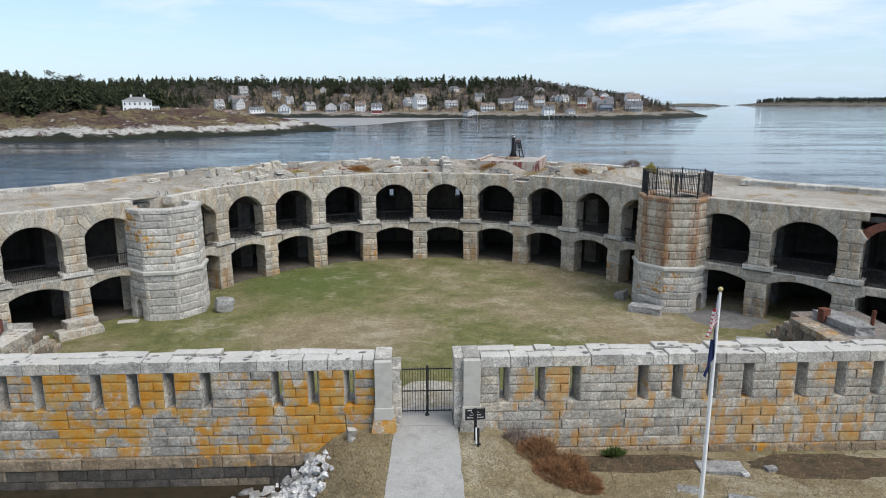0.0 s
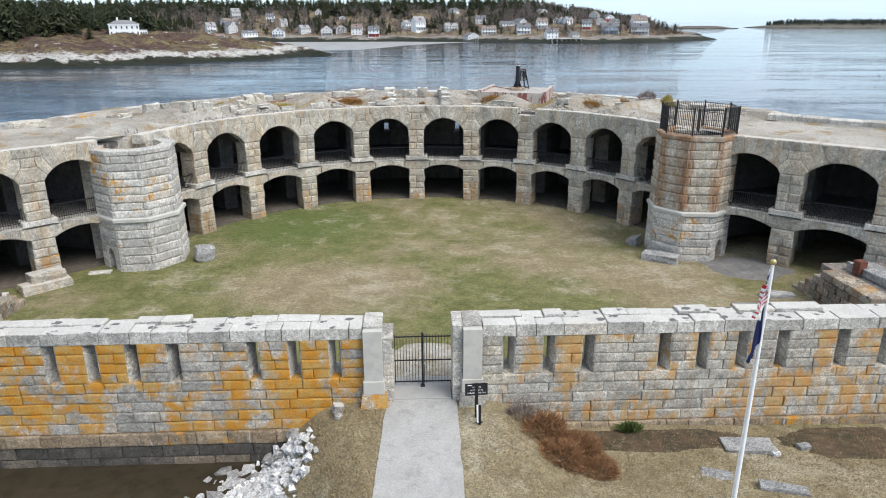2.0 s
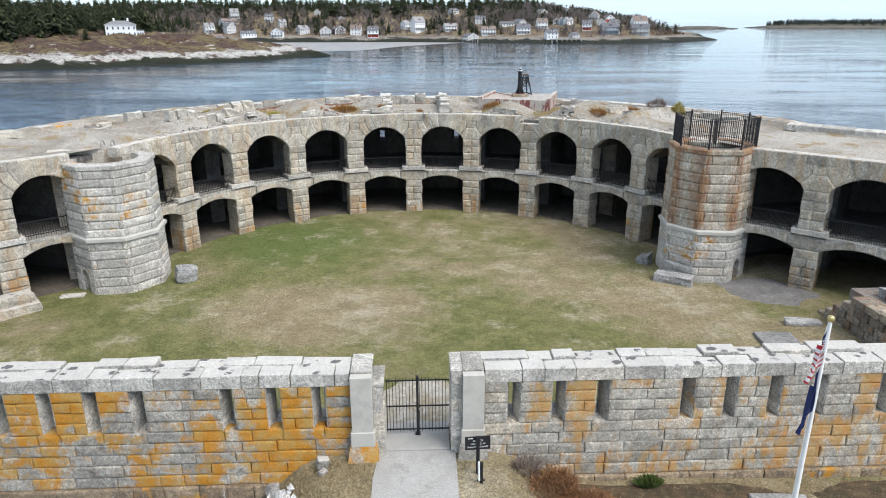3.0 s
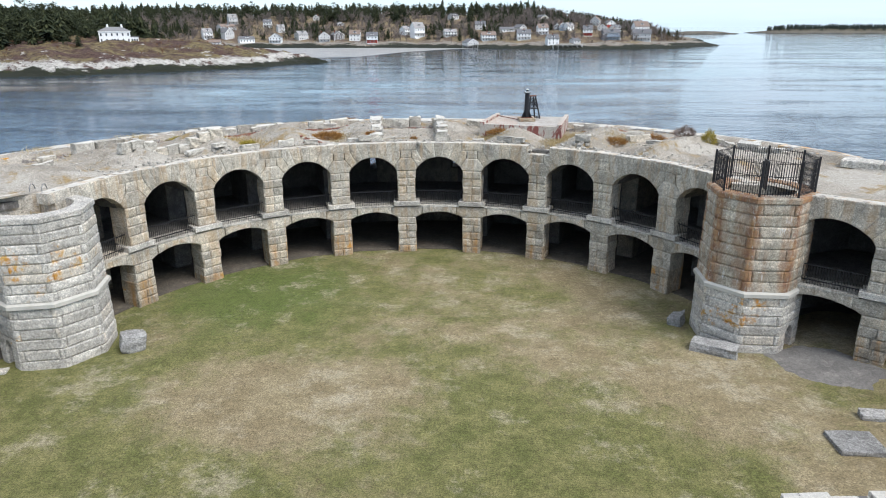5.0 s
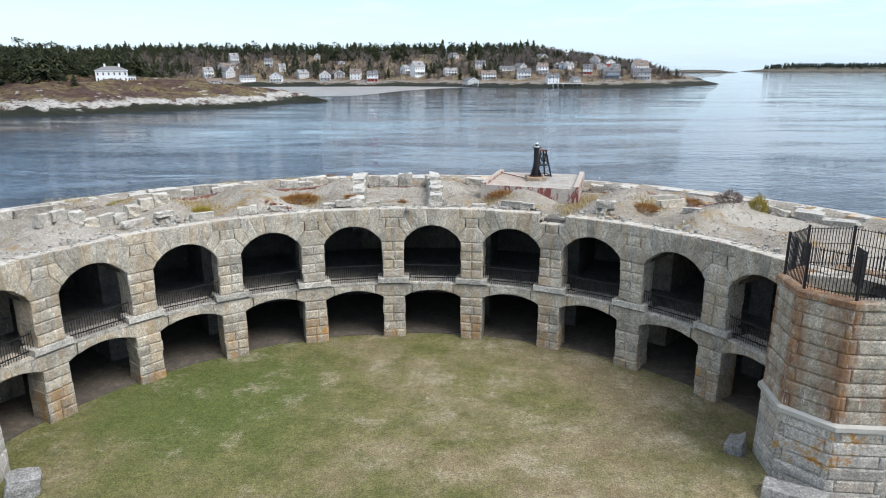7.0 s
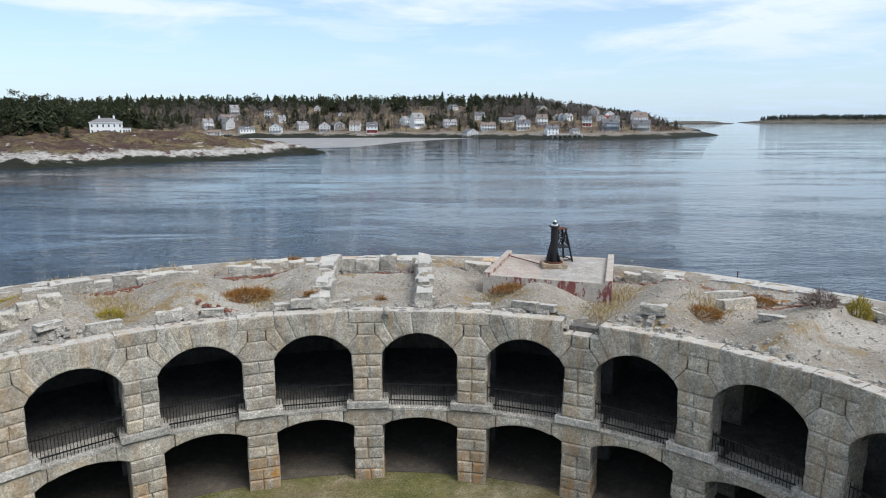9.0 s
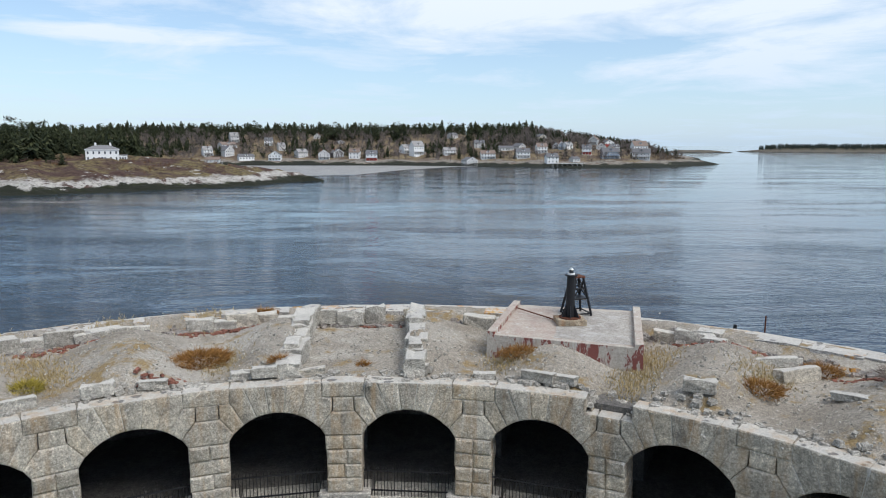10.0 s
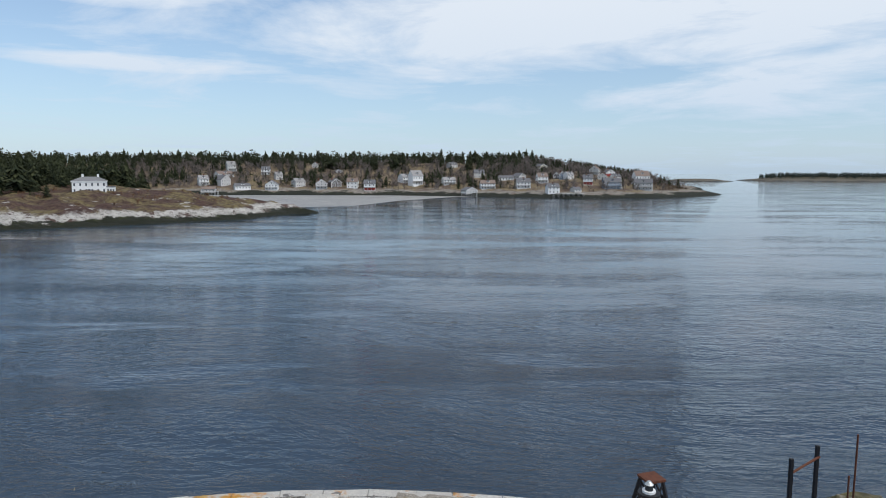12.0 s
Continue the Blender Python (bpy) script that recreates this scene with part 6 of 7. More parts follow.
# ---- far shores ----
HEADLAND = [(-900, 120), (-420, 215), (-300, 240), (-180, 265), (-157, 282), (-133, 304), (-107, 329), (-104, 350), (-96, 366), (-84, 377), (-96, 383), (-125, 392), (-160, 415), (-215, 480), (-320, 575), (-520, 640), (-900, 660)]
VILLAGE = [(-900, 690), (-520, 665), (-330, 628), (-251, 620), (-184, 640), (-75, 628), (26, 602), (72, 583), (143, 590), (198, 632), (233, 677), (222, 720), (255, 800), (285, 900), (300, 1300), (-900, 1300)]
SPIT = [(400, 1470), (480, 1455), (522, 1462), (548, 1495), (520, 1530), (400, 1555)]
ISLAND = [(600, 1640), (628, 1570), (705, 1510), (860, 1470), (1150, 1430), (1700, 1500), (1900, 1900), (900, 1950), (690, 1780)]


def inland(poly, x, y):
    """Distance to the shore, positive inside the outline."""
    inside, best = False, 1e9
    n = len(poly)
    for i in range(n):
        (x0, y0), (x1, y1) = poly[i], poly[(i + 1) % n]
        if (y0 > y) != (y1 > y) and x < x0 + (y - y0) * (x1 - x0) / (y1 - y0):
            inside = not inside
        t = ((x - x0) * (x1 - x0) + (y - y0) * (y1 - y0)) / ((x1 - x0) ** 2 + (y1 - y0) ** 2)
        t = min(1.0, max(0.0, t))
        best = min(best, math.hypot(x - x0 - t * (x1 - x0), y - y0 - t * (y1 - y0)))
    return best if inside else -best


def headland_z(x, y):
    d = inland(HEADLAND, x, y)
    if d < 0:
        return -4 + max(d * 0.25, -3)
    tail = smooth(-88, -112, x)
    hump = 2.2 * smooth(1.0, 0.0, math.hypot((x + 95 + 0.4 * (y - 373)) / 13, (y - 373) / 7))
    z = -4 + hump + 1.0 * smooth(0, 2, d) + tail * (4.2 * smooth(1.5, 11, d) + 6.5 * smooth(9, 48, d))
    return z + 16 * smooth(55, 190, d)


def village_z(x, y):
    d = inland(VILLAGE, x, y)
    if d < 0:
        return -4 + max(d * 0.25, -3)
    end = 0.35 + 0.65 * smooth(244, 175, x)
    z = -4 + 1.2 * smooth(0, 3, d) + 2.4 * smooth(3, 14, d)
    z += end * (10 * smooth(10, 85, d) + 17 * smooth(60, 190, d))
    return z


def spit_z(x, y):
    d = inland(SPIT, x, y)
    return -4 + (max(d * 0.25, -3) if d < 0 else 1.5 * smooth(0, 6, d) + 4 * smooth(10, 40, d))


def island_z(x, y):
    d = inland(ISLAND, x, y)
    return -4 + (max(d * 0.25, -3) if d < 0 else 1.6 * smooth(0, 8, d) + 7 * smooth(10, 90, d))


def shore_paint(name, rock, heath, grass, weed=(0.02, 0.022, 0.014), rock_top=0.6, rock_low=-1.7):
    """Weed-dark tidal edge, bare rock, then heath and grass."""
    p = Paint(name, 0.95)
    s = p.t.nodes.new("ShaderNodeSeparateXYZ")
    p.t.links.new(p.at(), s.inputs[0])
    z = p.maths("ADD", s.outputs[2], p.maths("ADD", p.maths("MULTIPLY", p.maths("SUBTRACT", p.noise(0.045, 4, 0.6), 0.5), 8.0), p.maths("MULTIPLY", p.maths("SUBTRACT", p.noise(0.22, 8, 0.75), 0.5), 5.0)))
    low = p.mix(p.noise(0.3, 6, 0.7, low=0.35, high=0.65), rock, tuple(x * 0.6 for x in rock))
    low = p.mix(p.span(p.noise(0.6, 6, 0.8, p.at(scale=(1, 1, 2.5))), 0.55, 0.62), low, tuple(x * 0.25 for x in rock))
    low = p.mix(p.noise(0.12, 8, 0.75, low=0.53, high=0.6), low, heath)
    weedy = p.mix(p.maths("MULTIPLY", p.span(z, rock_low - 1.6, rock_low - 0.4), p.noise(0.3, 5, 0.7, low=0.48, high=0.66)), weed, (0.04, 0.045, 0.018))
    c = p.mix(p.span(z, rock_low - 0.4, rock_low + 0.2), weedy, low)
    land = p.mix(p.noise(0.07, 6, 0.65, low=0.42, high=0.58), heath, grass)
    land = p.mix(p.noise(0.5, 5, 0.7, low=0.4, high=0.7), land, tuple(x * 0.5 for x in heath))
    land = p.mix(p.noise(0.13, 5, 0.7, low=0.62, high=0.68), land, tuple(x * 0.8 for x in rock))
    return p.done(p.mix(p.span(z, rock_top - 0.6, rock_top + 0.6), c, land), p.noise(0.8, 6, 0.75), 1.0, 0.8)


HEATH = shore_paint("rocky_headland", (0.5, 0.475, 0.43), (0.085, 0.052, 0.042), (0.17, 0.135, 0.065), rock_top=1.1, rock_low=-1.5)
SHORE = shore_paint("village_shore", (0.3, 0.27, 0.23), (0.14, 0.1, 0.072), (0.26, 0.205, 0.115), rock_top=0.9, rock_low=-0.9)
FAR = shore_paint("far_island_ground", (0.16, 0.14, 0.11), (0.07, 0.065, 0.04), (0.1, 0.085, 0.05), (0.04, 0.04, 0.035), rock_top=1.5, rock_low=-3.1)


def land(name, fn, xs, ys, material, rough, label):
    verts, faces = [], []
    w = len(xs)
    for y in ys:
        for x in xs:
            z = fn(x, y)
            if z > -3.9:
                edge = smooth(-4.0, -2.0, z)
                z += edge * rough * (fbm(x * 0.06, y * 0.06, 2) + 0.7 * abs(fbm(x * 0.2, y * 0.2, 5)))
            verts.append((x, y, z))
    for j in range(len(ys) - 1):
        for i in range(w - 1):
            k = j * w + i
            q = (k, k + 1, k + w + 1, k + w)
            if max(verts[v][2] for v in q) > -6.5:
                faces.append(q)
    return tagged(part(name, raw(name, verts, faces, material, False), None, None), label, "shore", kind="structure")


def steps(a, b, d):
    n = int((b - a) / d)
    return [a + (b - a) * i / n for i in range(n + 1)]


land("ground_headland", headland_z, steps(-420, -150, 4.5) + steps(-147, -78, 2.2), steps(215, 345, 1.7) + steps(347, 395, 2.2) + steps(400, 640, 9), HEATH, 2.2, "rocky headland with pale ledges, weed below and brown heath above")
land("ground_village", village_z, steps(-640, 260, 6) + steps(268, 310, 14), steps(578, 720, 4) + steps(726, 1000, 12), SHORE, 0.5, "sloping village shore of brown winter grass and dark rock")
land("ground_spit", spit_z, steps(395, 604, 10), steps(1450, 1566, 8), FAR, 0.6, "low dark rocky spit beyond the village")
land("ground_island", island_z, steps(440, 1500, 26), steps(1400, 1900, 26), FAR, 0.6, "low far island with a pale beach and woods")
FLAT = [(-262, 616), (-215, 560), (-160, 450), (-118, 428), (-80, 442), (-58, 525), (-25, 588), (0, 604), (-75, 626)]
part_flat = raw("mud_flat", [(x, y, -3.94) for x, y in FLAT], [tuple(range(len(FLAT)))], speckled("tidal_mud", ((0.3, 0.285, 0.255), (0.24, 0.23, 0.21), (0.34, 0.32, 0.29)), 0.05, 2, 0.45))
tagged(part("mud_flat", part_flat, None, None), "bare grey tidal mud flat at low water", "mud flat", kind="structure")


# woods: conifers of drooping tiers, and bare broadleaf trees
def conifer(r):
    """Unit-height spruce: a thin trunk and ragged tiers of drooping boughs."""
    verts, faces = [], []
    for a in range(4):
        verts.append((0.012 * math.cos(a * 1.57), 0.012 * math.sin(a * 1.57), 0))
    verts.append((0, 0, 0.95))
    faces += [(0, 1, 4), (1, 2, 4), (2, 3, 4), (3, 0, 4)]
    for tier in range(17):
        z = 0.05 + 0.0535 * tier + r.uniform(-0.025, 0.025)
        reach = (0.19 * (1 - (tier / 17.6) ** 2.3) + 0.02) * r.uniform(0.55, 1.2)
        n = 9
        off = r.uniform(0, 6.28)
        for k in range(n):
            a = off + 6.283 * k / n + r.uniform(-0.25, 0.25)
            q = reach * r.uniform(0.45, 1.5)
            b = len(verts)
            wdt = 0.27
            verts += [(0, 0, z + 0.1), (q * math.cos(a - wdt) * 0.7, q * math.sin(a - wdt) * 0.7, z + 0.02), (q * math.cos(a), q * math.sin(a), z - 0.05 * r.uniform(0.2, 1.4)), (q * math.cos(a + wdt) * 0.7, q * math.sin(a + wdt) * 0.7, z + 0.02)]
            faces += [(b, b + 1, b + 2), (b, b + 2, b + 3)]
    return np.array(verts), faces


def pine(r):
    """Unit-height pine: a bare lower trunk and an uneven crown of needle clumps with gaps."""
    verts, faces = [], []
    for a in range(4):
        verts.append((0.014 * math.cos(a * 1.57), 0.014 * math.sin(a * 1.57), 0))
    verts.append((0.02, 0, 0.95))
    faces += [(0, 1, 4), (1, 2, 4), (2, 3, 4), (3, 0, 4)]
    for k in range(15):
        z = r.uniform(0.22, 0.95)
        a, q = r.uniform(0, 6.28), r.uniform(0.02, 0.24) * (1.15 - 0.6 * z)
        c, size = Vector((q * math.cos(a), q * math.sin(a), z)), r.uniform(0.05, 0.1)
        for j in range(17):
            d = Vector((r.gauss(0, 1), r.gauss(0, 1), r.gauss(0, 0.6))).normalized()
            o = c + d * size * r.uniform(0.2, 1.0)
            e = Vector((r.gauss(0, 1), r.gauss(0, 1), r.gauss(0, 0.7))).normalized() * size * 0.55
            g = Vector((r.gauss(0, 1), r.gauss(0, 1), r.gauss(0, 0.7))).normalized() * size * 0.5
            b = len(verts)
            verts += [tuple(o), tuple(o + e), tuple(o + g)]
            faces.append((b, b + 1, b + 2))
    return np.array(verts), faces


def bare_tree(r):
    """Unit-height leafless tree: trunk, limbs and a haze of twigs."""
    verts, faces = [], []

    def blade(p, q, w):
        d = Vector((q[0] - p[0], q[1] - p[1], q[2] - p[2]))
        s = d.cross(Vector((r.uniform(-1, 1), r.uniform(-1, 1), 0.1))).normalized() * w
        b = len(verts)
        verts.extend([tuple(Vector(p) - s), tuple(Vector(p) + s), tuple(q)])
        faces.append((b, b + 1, b + 2))

    for k in range(2):
        blade((0, 0, 0), (r.uniform(-0.03, 0.03), r.uniform(-0.03, 0.03), 0.9), 0.018)
    for k in range(13):
        z = r.uniform(0.2, 0.7)
        a = r.uniform(0, 6.28)
        l = r.uniform(0.15, 0.34)
        tip = (l * math.cos(a), l * math.sin(a), min(1.0, z + r.uniform(0.15, 0.4)))
        blade((0, 0, z), tip, 0.016)
        for j in range(7):
            t = r.uniform(0.3, 1)
            s = (tip[0] * t, tip[1] * t, z + (tip[2] - z) * t)
            blade(s, (s[0] + r.uniform(-0.13, 0.13), s[1] + r.uniform(-0.13, 0.13), s[2] + r.uniform(0.02, 0.2)), 0.013)
    return np.array(verts), faces


def woods(name, models, spots, material, label):
    """Many trees of a few models, joined: x, y, z, height, spread each."""
    allv, allf, base = [], [], 0
    r = random.Random(len(spots))
    for x, y, z, h, s in spots:
        v, f = models[r.randrange(len(models))]
        a = r.uniform(0, 6.28)
        ca, sa = math.cos(a) * h * s, math.sin(a) * h * s
        w = np.empty_like(v)
        w[:, 0] = x + v[:, 0] * ca - v[:, 1] * sa
        w[:, 1] = y + v[:, 0] * sa + v[:, 1] * ca
        w[:, 2] = z + v[:, 2] * h
        allv.append(w)
        allf += [tuple(i + base for i in q) for q in f]
        base += len(v)
    me = raw(name, np.concatenate(allv).tolist(), allf, material)
    return tagged(part(name, me, None, None), label, "trees", kind="stuff")


SPRUCE = leafy("spruce_needles", (0.012, 0.02, 0.01), (0.055, 0.062, 0.026))
BARE = leafy("bare_twigs", (0.1, 0.083, 0.074), (0.23, 0.195, 0.175))
tr = random.Random(99)
spruces, bares = [conifer(tr) for _ in range(5)] + [pine(tr) for _ in range(4)], [bare_tree(tr) for _ in range(7)]
HOMES = []


def scatter(fn, x0, x1, y0, y1, n, keep, height, spread):
    out = []
    tries = 0
    while len(out) < n and tries < n * 30:
        tries += 1
        x, y = tr.uniform(x0, x1), tr.uniform(y0, y1)
        z = fn(x, y)
        if z > -1.5 and keep(x, y, z) and all(abs(x - hx) > 8 or not -30 < y - hy < 5 for hx, hy in HOMES):
            tall = 1.0 + 0.3 * fbm(x * 0.03, y * 0.03, 12)
            out.append((x, y, z - 0.3, tr.uniform(*height) * tall, tr.uniform(*spread)))
    return out


# ---- houses across the water ----
HOUSE = {"W": flat_paint("white_clapboard", (0.8, 0.8, 0.78), 0.7, 0, 0.1, 1.0), "G": flat_paint("grey_shingle", (0.58, 0.57, 0.55), 0.85, 0, 0.3, 1.0), "D": flat_paint("dark_shingle", (0.13, 0.12, 0.12), 0.85, 0, 0.3, 1.0),
         "Y": flat_paint("cream_clapboard", (0.62, 0.57, 0.42), 0.7, 0, 0.1, 1.0), "B": flat_paint("blue_clapboard", (0.24, 0.3, 0.37), 0.7, 0, 0.15, 1.0), "R": flat_paint("red_clapboard", (0.36, 0.06, 0.045), 0.7, 0, 0.15, 1.0)}
WORDS = {"W": "white clapboard", "G": "grey shingled", "D": "dark shingled", "Y": "cream clapboard", "B": "blue-grey clapboard", "R": "white and red"}
SLATE = flat_paint("dark_roof_shingles", (0.15, 0.15, 0.155), 0.85, 0, 0.3, 1.0)
ROOFS = (SLATE, SLATE, flat_paint("grey_roof_shingles", (0.3, 0.29, 0.28), 0.85, 0, 0.3, 1.0), flat_paint("brown_roof_shingles", (0.22, 0.17, 0.14), 0.85, 0, 0.3, 1.0))
PANE = mesh_of("window", box(-0.42, 0.42, -0.05, 0.0, -0.68, 0.68))
PANE.materials.append(flat_paint("window_glass_grey", (0.09, 0.1, 0.115), 0.15, 0.0, 0.3))
CASING = mesh_of("window_frame", box(-0.66, 0.66, -0.035, 0.01, -0.92, 0.92))
CASING.materials.append(WHITE)


def house_window(root, m):
    """A dark pane on a white casing."""
    return part("window_frame", CASING, None, part("window", PANE, None, root, m=m))


hr = random.Random(17)


def cottage(x, y, z, w, h, kind):
    """A summer house: walls, gabled roof, porch, chimney and windows."""
    HOMES.append((x, y))
    w, h = w * 0.94, h * 0.95
    face = math.degrees(math.atan2(-(x - 0), (y - 20))) + hr.uniform(-12, 40)
    root = thing("house", pose(x, y, z, 0, 0, face), "%s summer house with dark gabled roof across the water" % WORDS[kind], "house", "houses across the water")
    gable = hr.random() < 0.5 and w < 12
    d = hr.uniform(6.5, 9) if not gable else hr.uniform(8, 11)
    eave = h * (0.6 if gable else 0.66)
    wall_mat = HOUSE["W" if kind == "R" else kind]
    bm = box(-w / 2, w / 2, 0, d, -3, eave)
    if gable:
        vs = [bm.verts.new(p) for p in ((-w / 2, 0.01, eave), (w / 2, 0.01, eave), (0, 0.01, h), (-w / 2, d - 0.01, eave), (w / 2, d - 0.01, eave), (0, d - 0.01, h))]
        bm.faces.new((vs[0], vs[1], vs[2]))
        bm.faces.new((vs[5], vs[4], vs[3]))
    else:
        vs = [bm.verts.new(p) for p in ((-w / 2 + 0.01, 0, eave), (-w / 2 + 0.01, d, eave), (-w / 2 + 0.01, d / 2, h), (w / 2 - 0.01, 0, eave), (w / 2 - 0.01, d, eave), (w / 2 - 0.01, d / 2, h))]
        bm.faces.new((vs[0], vs[2], vs[1]))
        bm.faces.new((vs[3], vs[4], vs[5]))
    part("wall", bm, wall_mat, root)
    if kind == "R":
        part("lower_wall", box(-w / 2 - 0.06, w / 2 + 0.06, -0.08, d + 0.06, -3, eave * 0.45), HOUSE["R"], root)
    o, t = 0.45, 0.22
    bm = bmesh.new()
    if gable:
        prof = [(-w / 2 - o, eave - o * 0.8), (0, h), (w / 2 + o, eave - o * 0.8)]
        for y0 in (-o, d + o):
            for dz in (0, t):
                for px, pz in prof:
                    bm.verts.new((px, y0, pz + dz))
    else:
        prof = [(-o, eave - o * 0.8), (d / 2, h), (d + o, eave - o * 0.8)]
        for x0 in (-w / 2 - o, w / 2 + o):
            for dz in (0, t):
                for py, pz in prof:
                    bm.verts.new((x0, py, pz + dz))
    bm.verts.ensure_lookup_table()
    V = bm.verts
    for i in range(2):
        bm.faces.new((V[i], V[i + 1], V[7 + i], V[6 + i]))
        bm.faces.new((V[3 + i], V[4 + i], V[10 + i], V[9 + i]))
        bm.faces.new((V[i], V[i + 1], V[4 + i], V[3 + i]))
        bm.faces.new((V[6 + i], V[7 + i], V[10 + i], V[9 + i]))
    bm.faces.new((V[0], V[3], V[9], V[6]))
    bm.faces.new((V[2], V[5], V[11], V[8]))
    bmesh.ops.recalc_face_normals(bm, faces=bm.faces[:])
    part("roof", bm, hr.choice(ROOFS), root)
    if hr.random() < 0.6:
        cx, cy = hr.uniform(-w / 4, w / 4), d * hr.uniform(0.4, 0.6)
        part("chimney", box(cx - 0.4, cx + 0.4, cy - 0.4, cy + 0.4, eave, h + 1.0), BRICK, root)
    floors = 2 if eave > 4.6 else 1
    for f in range(floors):
        n = max(2, int(w / 2.6))
        for i in range(n):
            house_window(root, pose(-w / 2 + w * (i + 0.5) / n, -0.02, eave * (f + 0.55) / floors))
    if gable:
        house_window(root, pose(0, -0.02, eave + (h - eave) * 0.32))
    for i in range(2):
        house_window(root, pose(w / 2 + 0.02, d * (0.3 + 0.4 * i), eave * 0.55, 0, 0, 90))
    for px in (-w / 2, w / 2):
        part("corner_board", box(px - 0.17, px + 0.17, -0.06, 0.2, -0.5, eave - 0.3), WHITE, root)
    if gable:
        for sx in (-1, 1):
            bm = bmesh.new()
            rake = [(sx * (w / 2 + o), eave - o * 0.8), (0, h), (0, h - 0.45), (sx * (w / 2 + o), eave - o * 0.8 - 0.45)]
            bm.faces.new([bm.verts.new((px, -o - 0.03, pz)) for px, pz in (rake if sx > 0 else rake[::-1])])
            part("rake_board", bm, WHITE, root)
    elif h > 6:
        dw = min(1.5, w * 0.16)
        dz, dy = eave + (h - eave) * 0.15, d * 0.12
        dormer = part("dormer", box(-dw, dw, dy, d / 2, eave - 0.3, dz + 1.5), wall_mat, root)
        bm = bmesh.new()
        tri = [bm.verts.new((px, py, pz)) for py in (dy - 0.3, d / 2) for px, pz in ((-dw - 0.3, dz + 1.4), (0, dz + 2.5), (dw + 0.3, dz + 1.4))]
        for q in ((0, 2, 1), (3, 4, 5), (0, 1, 4, 3), (1, 2, 5, 4), (2, 0, 3, 5)):
            bm.faces.new([tri[i] for i in q])
        part("dormer_roof", bm, SLATE, dormer)
        part("dormer_window", PANE, None, dormer, m=pose(0, dy - 0.02, dz + 0.6))
    if hr.random() < 0.55 and h > 7:
        ph = eave * 0.42
        porch = part("porch_roof", box(-w / 2, w / 2, -2.4, -0.02, ph, ph + 0.25), SLATE, root)
        part("porch_deck", box(-w / 2, w / 2, -2.4, -0.02, -3, 0.1), wall_mat, root)
        for i in range(4):
            px = -w / 2 + 0.15 + (w - 0.3) * i / 3
            part("porch_post", box(px - 0.1, px + 0.1, -2.35, -2.15, 0.1, ph), WHITE, root)
    return root


def manor():
    """The large white house on the headland: two storeys under a low hipped roof, with a side wing."""
    x, y, z = -179.7, 326.7, 7.6
    root = thing("manor_house", pose(x, y, z, 0, 0, 26) @ Matrix.Diagonal((0.86, 0.86, 0.95, 1)), "large white two-storey house with a low grey hipped roof", "house")
    HOMES.append((x, y))
    part("wall", box(-9.5, 7.0, 0, 10, -2, 6.2), HOUSE["W"], root)
    wing = part("wing", box(7.0, 11.2, 1.5, 8, -2, 3.2), HOUSE["W"], root)
    part("wing_roof", box(6.8, 11.5, 1.2, 8.3, 3.2, 3.5), SLATE, wing)
    part("cornice", box(-9.9, 7.4, -0.4, 10.4, 5.9, 6.3), HOUSE["W"], root)
    bm = bmesh.new()
    vs = [bm.verts.new(p) for p in ((-10, -0.5, 6.3), (7.5, -0.5, 6.3), (7.5, 10.5, 6.3), (-10, 10.5, 6.3), (-5, 5, 8.3), (2.5, 5, 8.3))]
    for f in ((0, 1, 5, 4), (1, 2, 5), (2, 3, 4, 5), (3, 0, 4)):
        bm.faces.new([vs[i] for i in f])
    part("roof", bm, flat_paint("grey_roof", (0.2, 0.2, 0.2), 0.8), root)
    for cx in (-4.5, 3.0):
        part("chimney", box(cx - 0.5, cx + 0.5, 4.5, 5.5, 7.2, 9.6), HOUSE["W"], root)
    for f in range(2):
        for i in range(6):
            house_window(root, pose(-8.3 + 2.85 * i, -0.02, 1.6 + 2.9 * f))
    for i in range(3):
        part("window", PANE, None, wing, m=pose(7.8 + 1.3 * i, 1.48, 1.5))
    part("door", box(-1.9, -0.7, -0.08, 0.0, 0, 2.3), GLASS_DARK, root)
    return root


manor()
cottage(-266.4, 664.7, 3.6, 9.4, 10.3, "W")
cottage(-258.0, 700.5, 10.3, 19.3, 7.6, "G")
cottage(-245.1, 665.1, 3.4, 11.1, 10.8, "G")
cottage(-266.7, 740.5, 16.7, 9.4, 11.7, "G")
cottage(-227.6, 733.4, 13.7, 9.1, 9.1, "W")
cottage(-221.7, 646.5, -0.2, 15.0, 6.6, "W")
cottage(-196.3, 651.8, -0.3, 12.1, 9.5, "W")
cottage(-204.5, 706.0, 8.6, 7.2, 8.7, "G")
cottage(-174.0, 673.9, 2.0, 11.2, 9.1, "G")
cottage(-150.2, 661.3, 0.4, 10.9, 10.0, "G")
cottage(-137.7, 670.3, 2.2, 11.6, 8.7, "D")
cottage(-121.1, 662.8, 1.1, 10.8, 10.5, "W")
cottage(-101.5, 646.4, -0.3, 11.0, 10.5, "R")
cottage(-69.4, 685.7, 6.4, 13.4, 9.0, "W")
cottage(-58.3, 670.1, 3.9, 12.8, 15.3, "W")
cottage(-185.3, 779.6, 20.8, 6.8, 6.8, "G")
cottage(-248.0, 628.3, -2.2, 12.9, 5.7, "G")
cottage(-151.2, 748.9, 15.4, 7.1, 4.2, "D")
cottage(-26.8, 760.9, 21.0, 10.0, 6.8, "G")
cottage(-27.6, 667.6, 4.9, 12.7, 7.6, "W")
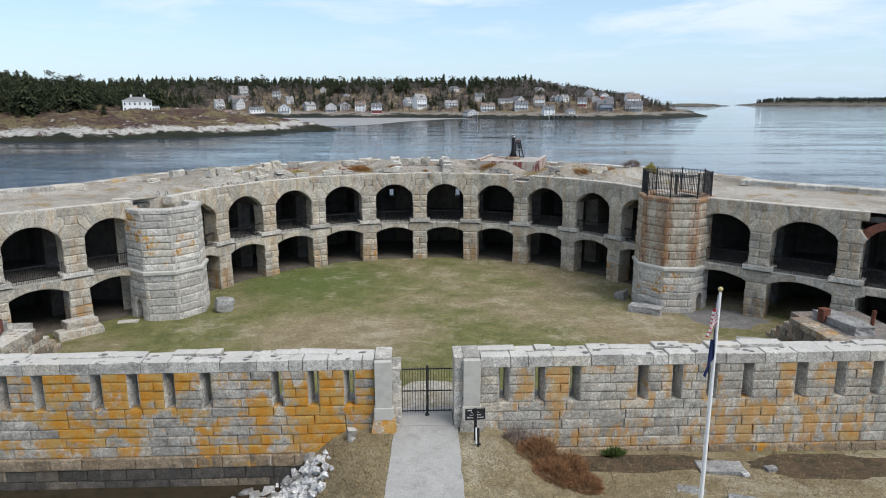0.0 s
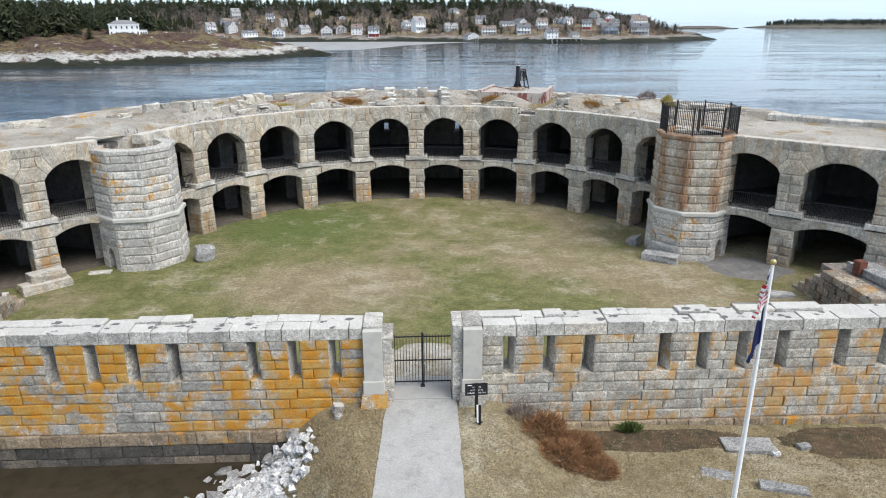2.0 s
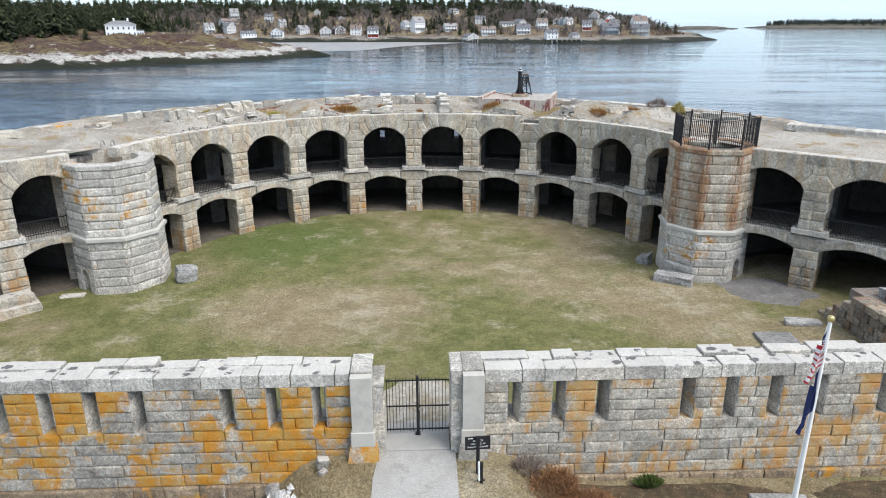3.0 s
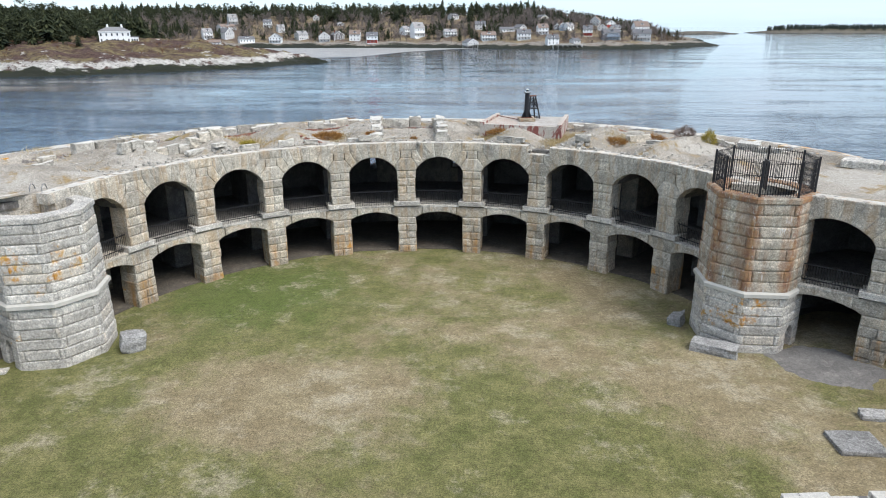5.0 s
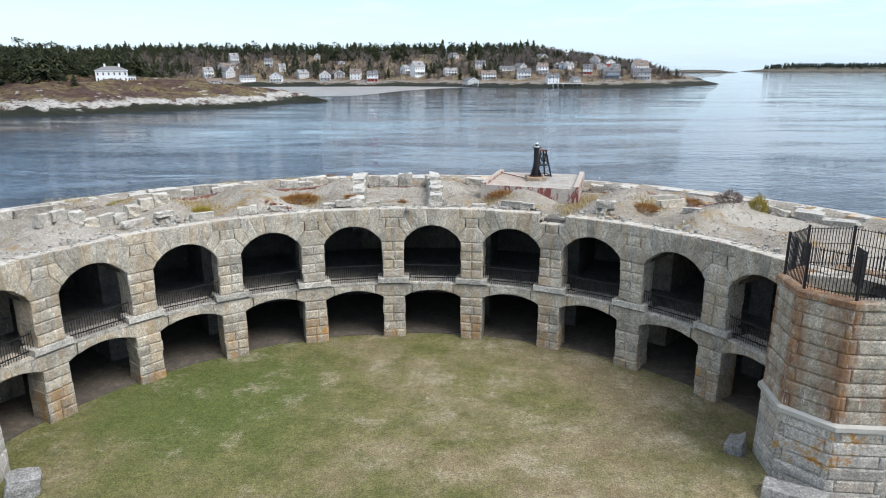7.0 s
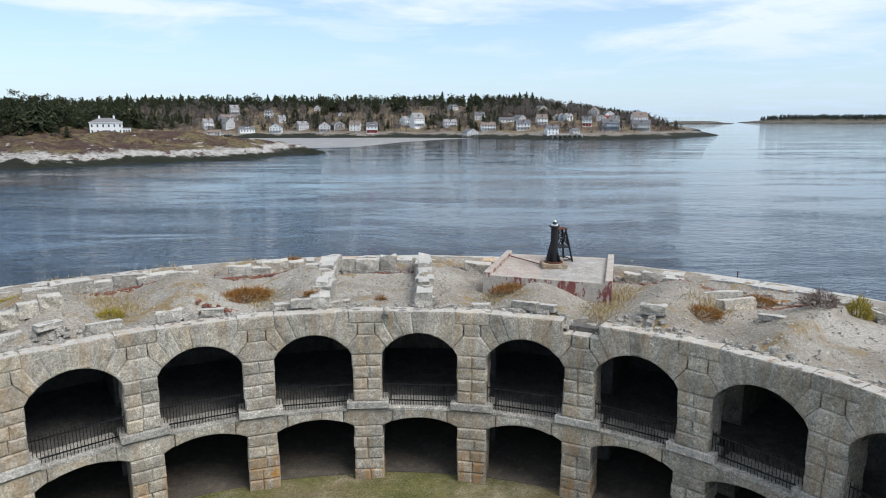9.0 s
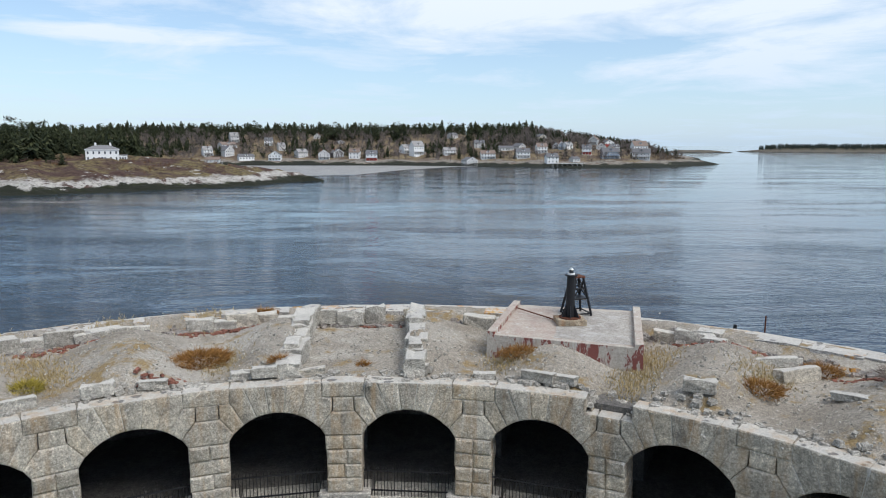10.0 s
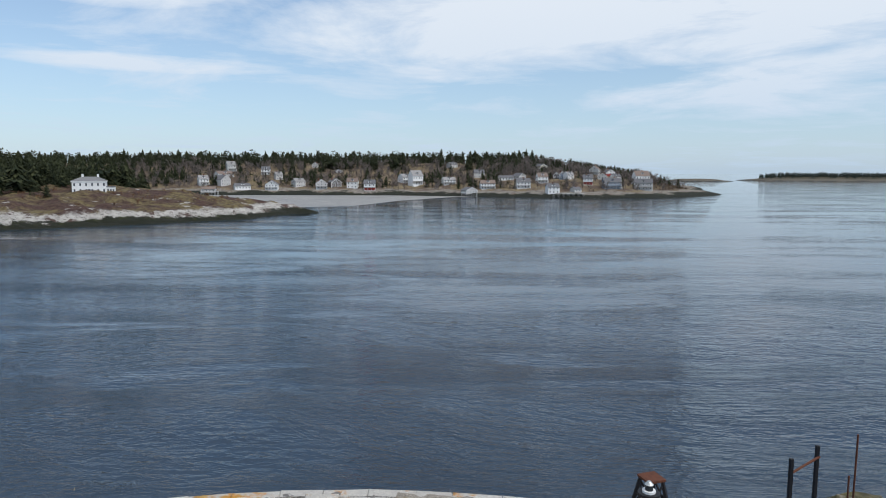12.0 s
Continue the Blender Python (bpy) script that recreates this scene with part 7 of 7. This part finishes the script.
cottage(0.8, 695.3, 11.0, 10.6, 8.8, "G")
cottage(8.8, 639.6, 1.6, 14.0, 8.6, "W")
cottage(-5.8, 618.5, -2.3, 12.2, 6.5, "G")
cottage(26.8, 673.7, 8.6, 15.1, 5.4, "W")
cottage(42.4, 675.9, 9.7, 8.6, 6.6, "G")
cottage(40.9, 635.2, 2.4, 12.9, 9.6, "W")
cottage(59.9, 653.4, 6.8, 10.0, 10.2, "W")
cottage(67.0, 726.6, 19.3, 10.5, 6.5, "Y")
cottage(74.3, 668.5, 10.4, 6.2, 6.8, "D")
cottage(79.2, 666.4, 10.5, 5.9, 7.9, "B")
cottage(86.6, 662.4, 10.0, 7.6, 7.9, "W")
cottage(64.0, 598.4, -0.8, 10.6, 8.8, "W")
cottage(85.0, 603.3, -0.1, 6.9, 5.1, "G")
cottage(99.4, 640.7, 5.8, 8.7, 9.6, "R")
cottage(115.5, 705.1, 14.7, 9.4, 9.1, "G")
cottage(116.9, 666.7, 10.0, 8.6, 6.6, "G")
cottage(132.5, 672.8, 8.9, 8.4, 6.9, "W")
cottage(118.7, 625.0, 2.4, 16.6, 10.2, "B")
cottage(146.4, 629.6, 1.1, 16.4, 10.9, "G")
cottage(152.0, 655.0, 5.5, 15.6, 13.6, "W")
cottage(134.0, 715.0, 13.5, 10.0, 6.6, "R")


def wharf(x, y, length, turn):
    root = thing("wharf", pose(x, y, -4, 0, 0, turn), "grey timber wharf on thin piles at low tide", "wharf", "wharves of the village")
    part("deck", box(-length / 2, length / 2, -2, 2, 3.2, 3.5), HOUSE["G"], root)
    for i in range(7):
        for s in (-1.7, 1.7):
            px = -length / 2 + 0.3 + (length - 0.6) * i / 6
            part("pile", rod((px, s, -0.5), (px, s, 3.25), 0.14, 6), HOUSE["G"], root)
    return root


wharf(75, 588, 26, 8)
wharf(-8, 611, 14, -12)
wharf(-244, 621, 16, 5)

pts = scatter(headland_z, -420, -178, 290, 560, 1400, lambda x, y, z: z > 10.5 or (x < -206 and z > 3.5), (7, 17), (1.0, 1.6))
pts += scatter(headland_z, -420, -186, 262, 420, 260, lambda x, y, z: z > 2.2 and fbm(x * 0.05, y * 0.05, 8) > -0.05, (2.5, 7), (1.0, 1.7))
woods("spruce_wood", spruces, pts, SPRUCE, "dense dark spruce wood on the headland")
woods("pine_wood", spruces[5:], scatter(headland_z, -420, -222, 285, 430, 300, lambda x, y, z: z > 3.5, (12, 17), (1.1, 1.7)), SPRUCE, "tall dark pines on the headland")
woods("heath_scrub", bares, scatter(headland_z, -330, -110, 250, 380, 260, lambda x, y, z: 2.5 < z < 11, (1.0, 2.6), (1.2, 2.2)), leafy("russet_scrub", (0.1, 0.05, 0.03), (0.2, 0.11, 0.06)), "low russet scrub on the headland")
pts = scatter(village_z, -620, 70, 640, 960, 1500, lambda x, y, z: z > 16.5 + 5 * fbm(x * 0.012, y * 0.012, 4), (7, 16), (1.0, 1.7))
pts += scatter(village_z, 60, 240, 690, 830, 150, lambda x, y, z: z > 8, (6, 11), (0.9, 1.5))
pts += scatter(village_z, -420, 200, 612, 720, 420, lambda x, y, z: z > 1.5 and fbm(x * 0.03, y * 0.03, 6) > -0.1, (4, 11), (0.9, 1.4))
pts += scatter(village_z, -560, 60, 635, 720, 150, lambda x, y, z: 3 < z < 17 and fbm(x * 0.02, y * 0.02, 9) > 0.15, (6, 13), (0.8, 1.2))
pts += scatter(village_z, 120, 290, 740, 1000, 420, lambda x, y, z: z > 4, (6, 10), (0.8, 1.3)) + scatter(village_z, -20, 20, 620, 660, 8, lambda x, y, z: z > 1, (8, 12), (0.9, 1.3))
woods("spruce_wood", spruces, pts, SPRUCE, "dark spruce wood along the village ridge")
pts = scatter(village_z, 20, 230, 640, 800, 420, lambda x, y, z: z > 5, (5, 10), (1.0, 1.7))
pts += scatter(village_z, -420, 230, 604, 800, 1300, lambda x, y, z: 0.0 < z < 24 and fbm(x * 0.02, y * 0.02, 1) > -0.4, (3, 11), (0.9, 1.5))
woods("bare_wood", bares, pts, BARE, "bare grey-brown winter trees between the houses")
pts = scatter(village_z, 150, 236, 620, 740, 260, lambda x, y, z: z > 0.5, (1.5, 3.5), (1.4, 2.4))
woods("shore_scrub", bares, pts, leafy("brown_scrub", (0.1, 0.07, 0.05), (0.19, 0.14, 0.1)), "low brown scrub on the point")
pts = scatter(island_z, 600, 1500, 1450, 1800, 2000, lambda x, y, z: z > 0.5, (6, 11), (1.0, 1.6))
woods("island_wood", spruces, pts, leafy("far_spruce", (0.03, 0.042, 0.035), (0.055, 0.07, 0.055)), "dark spruce wood on the far island")
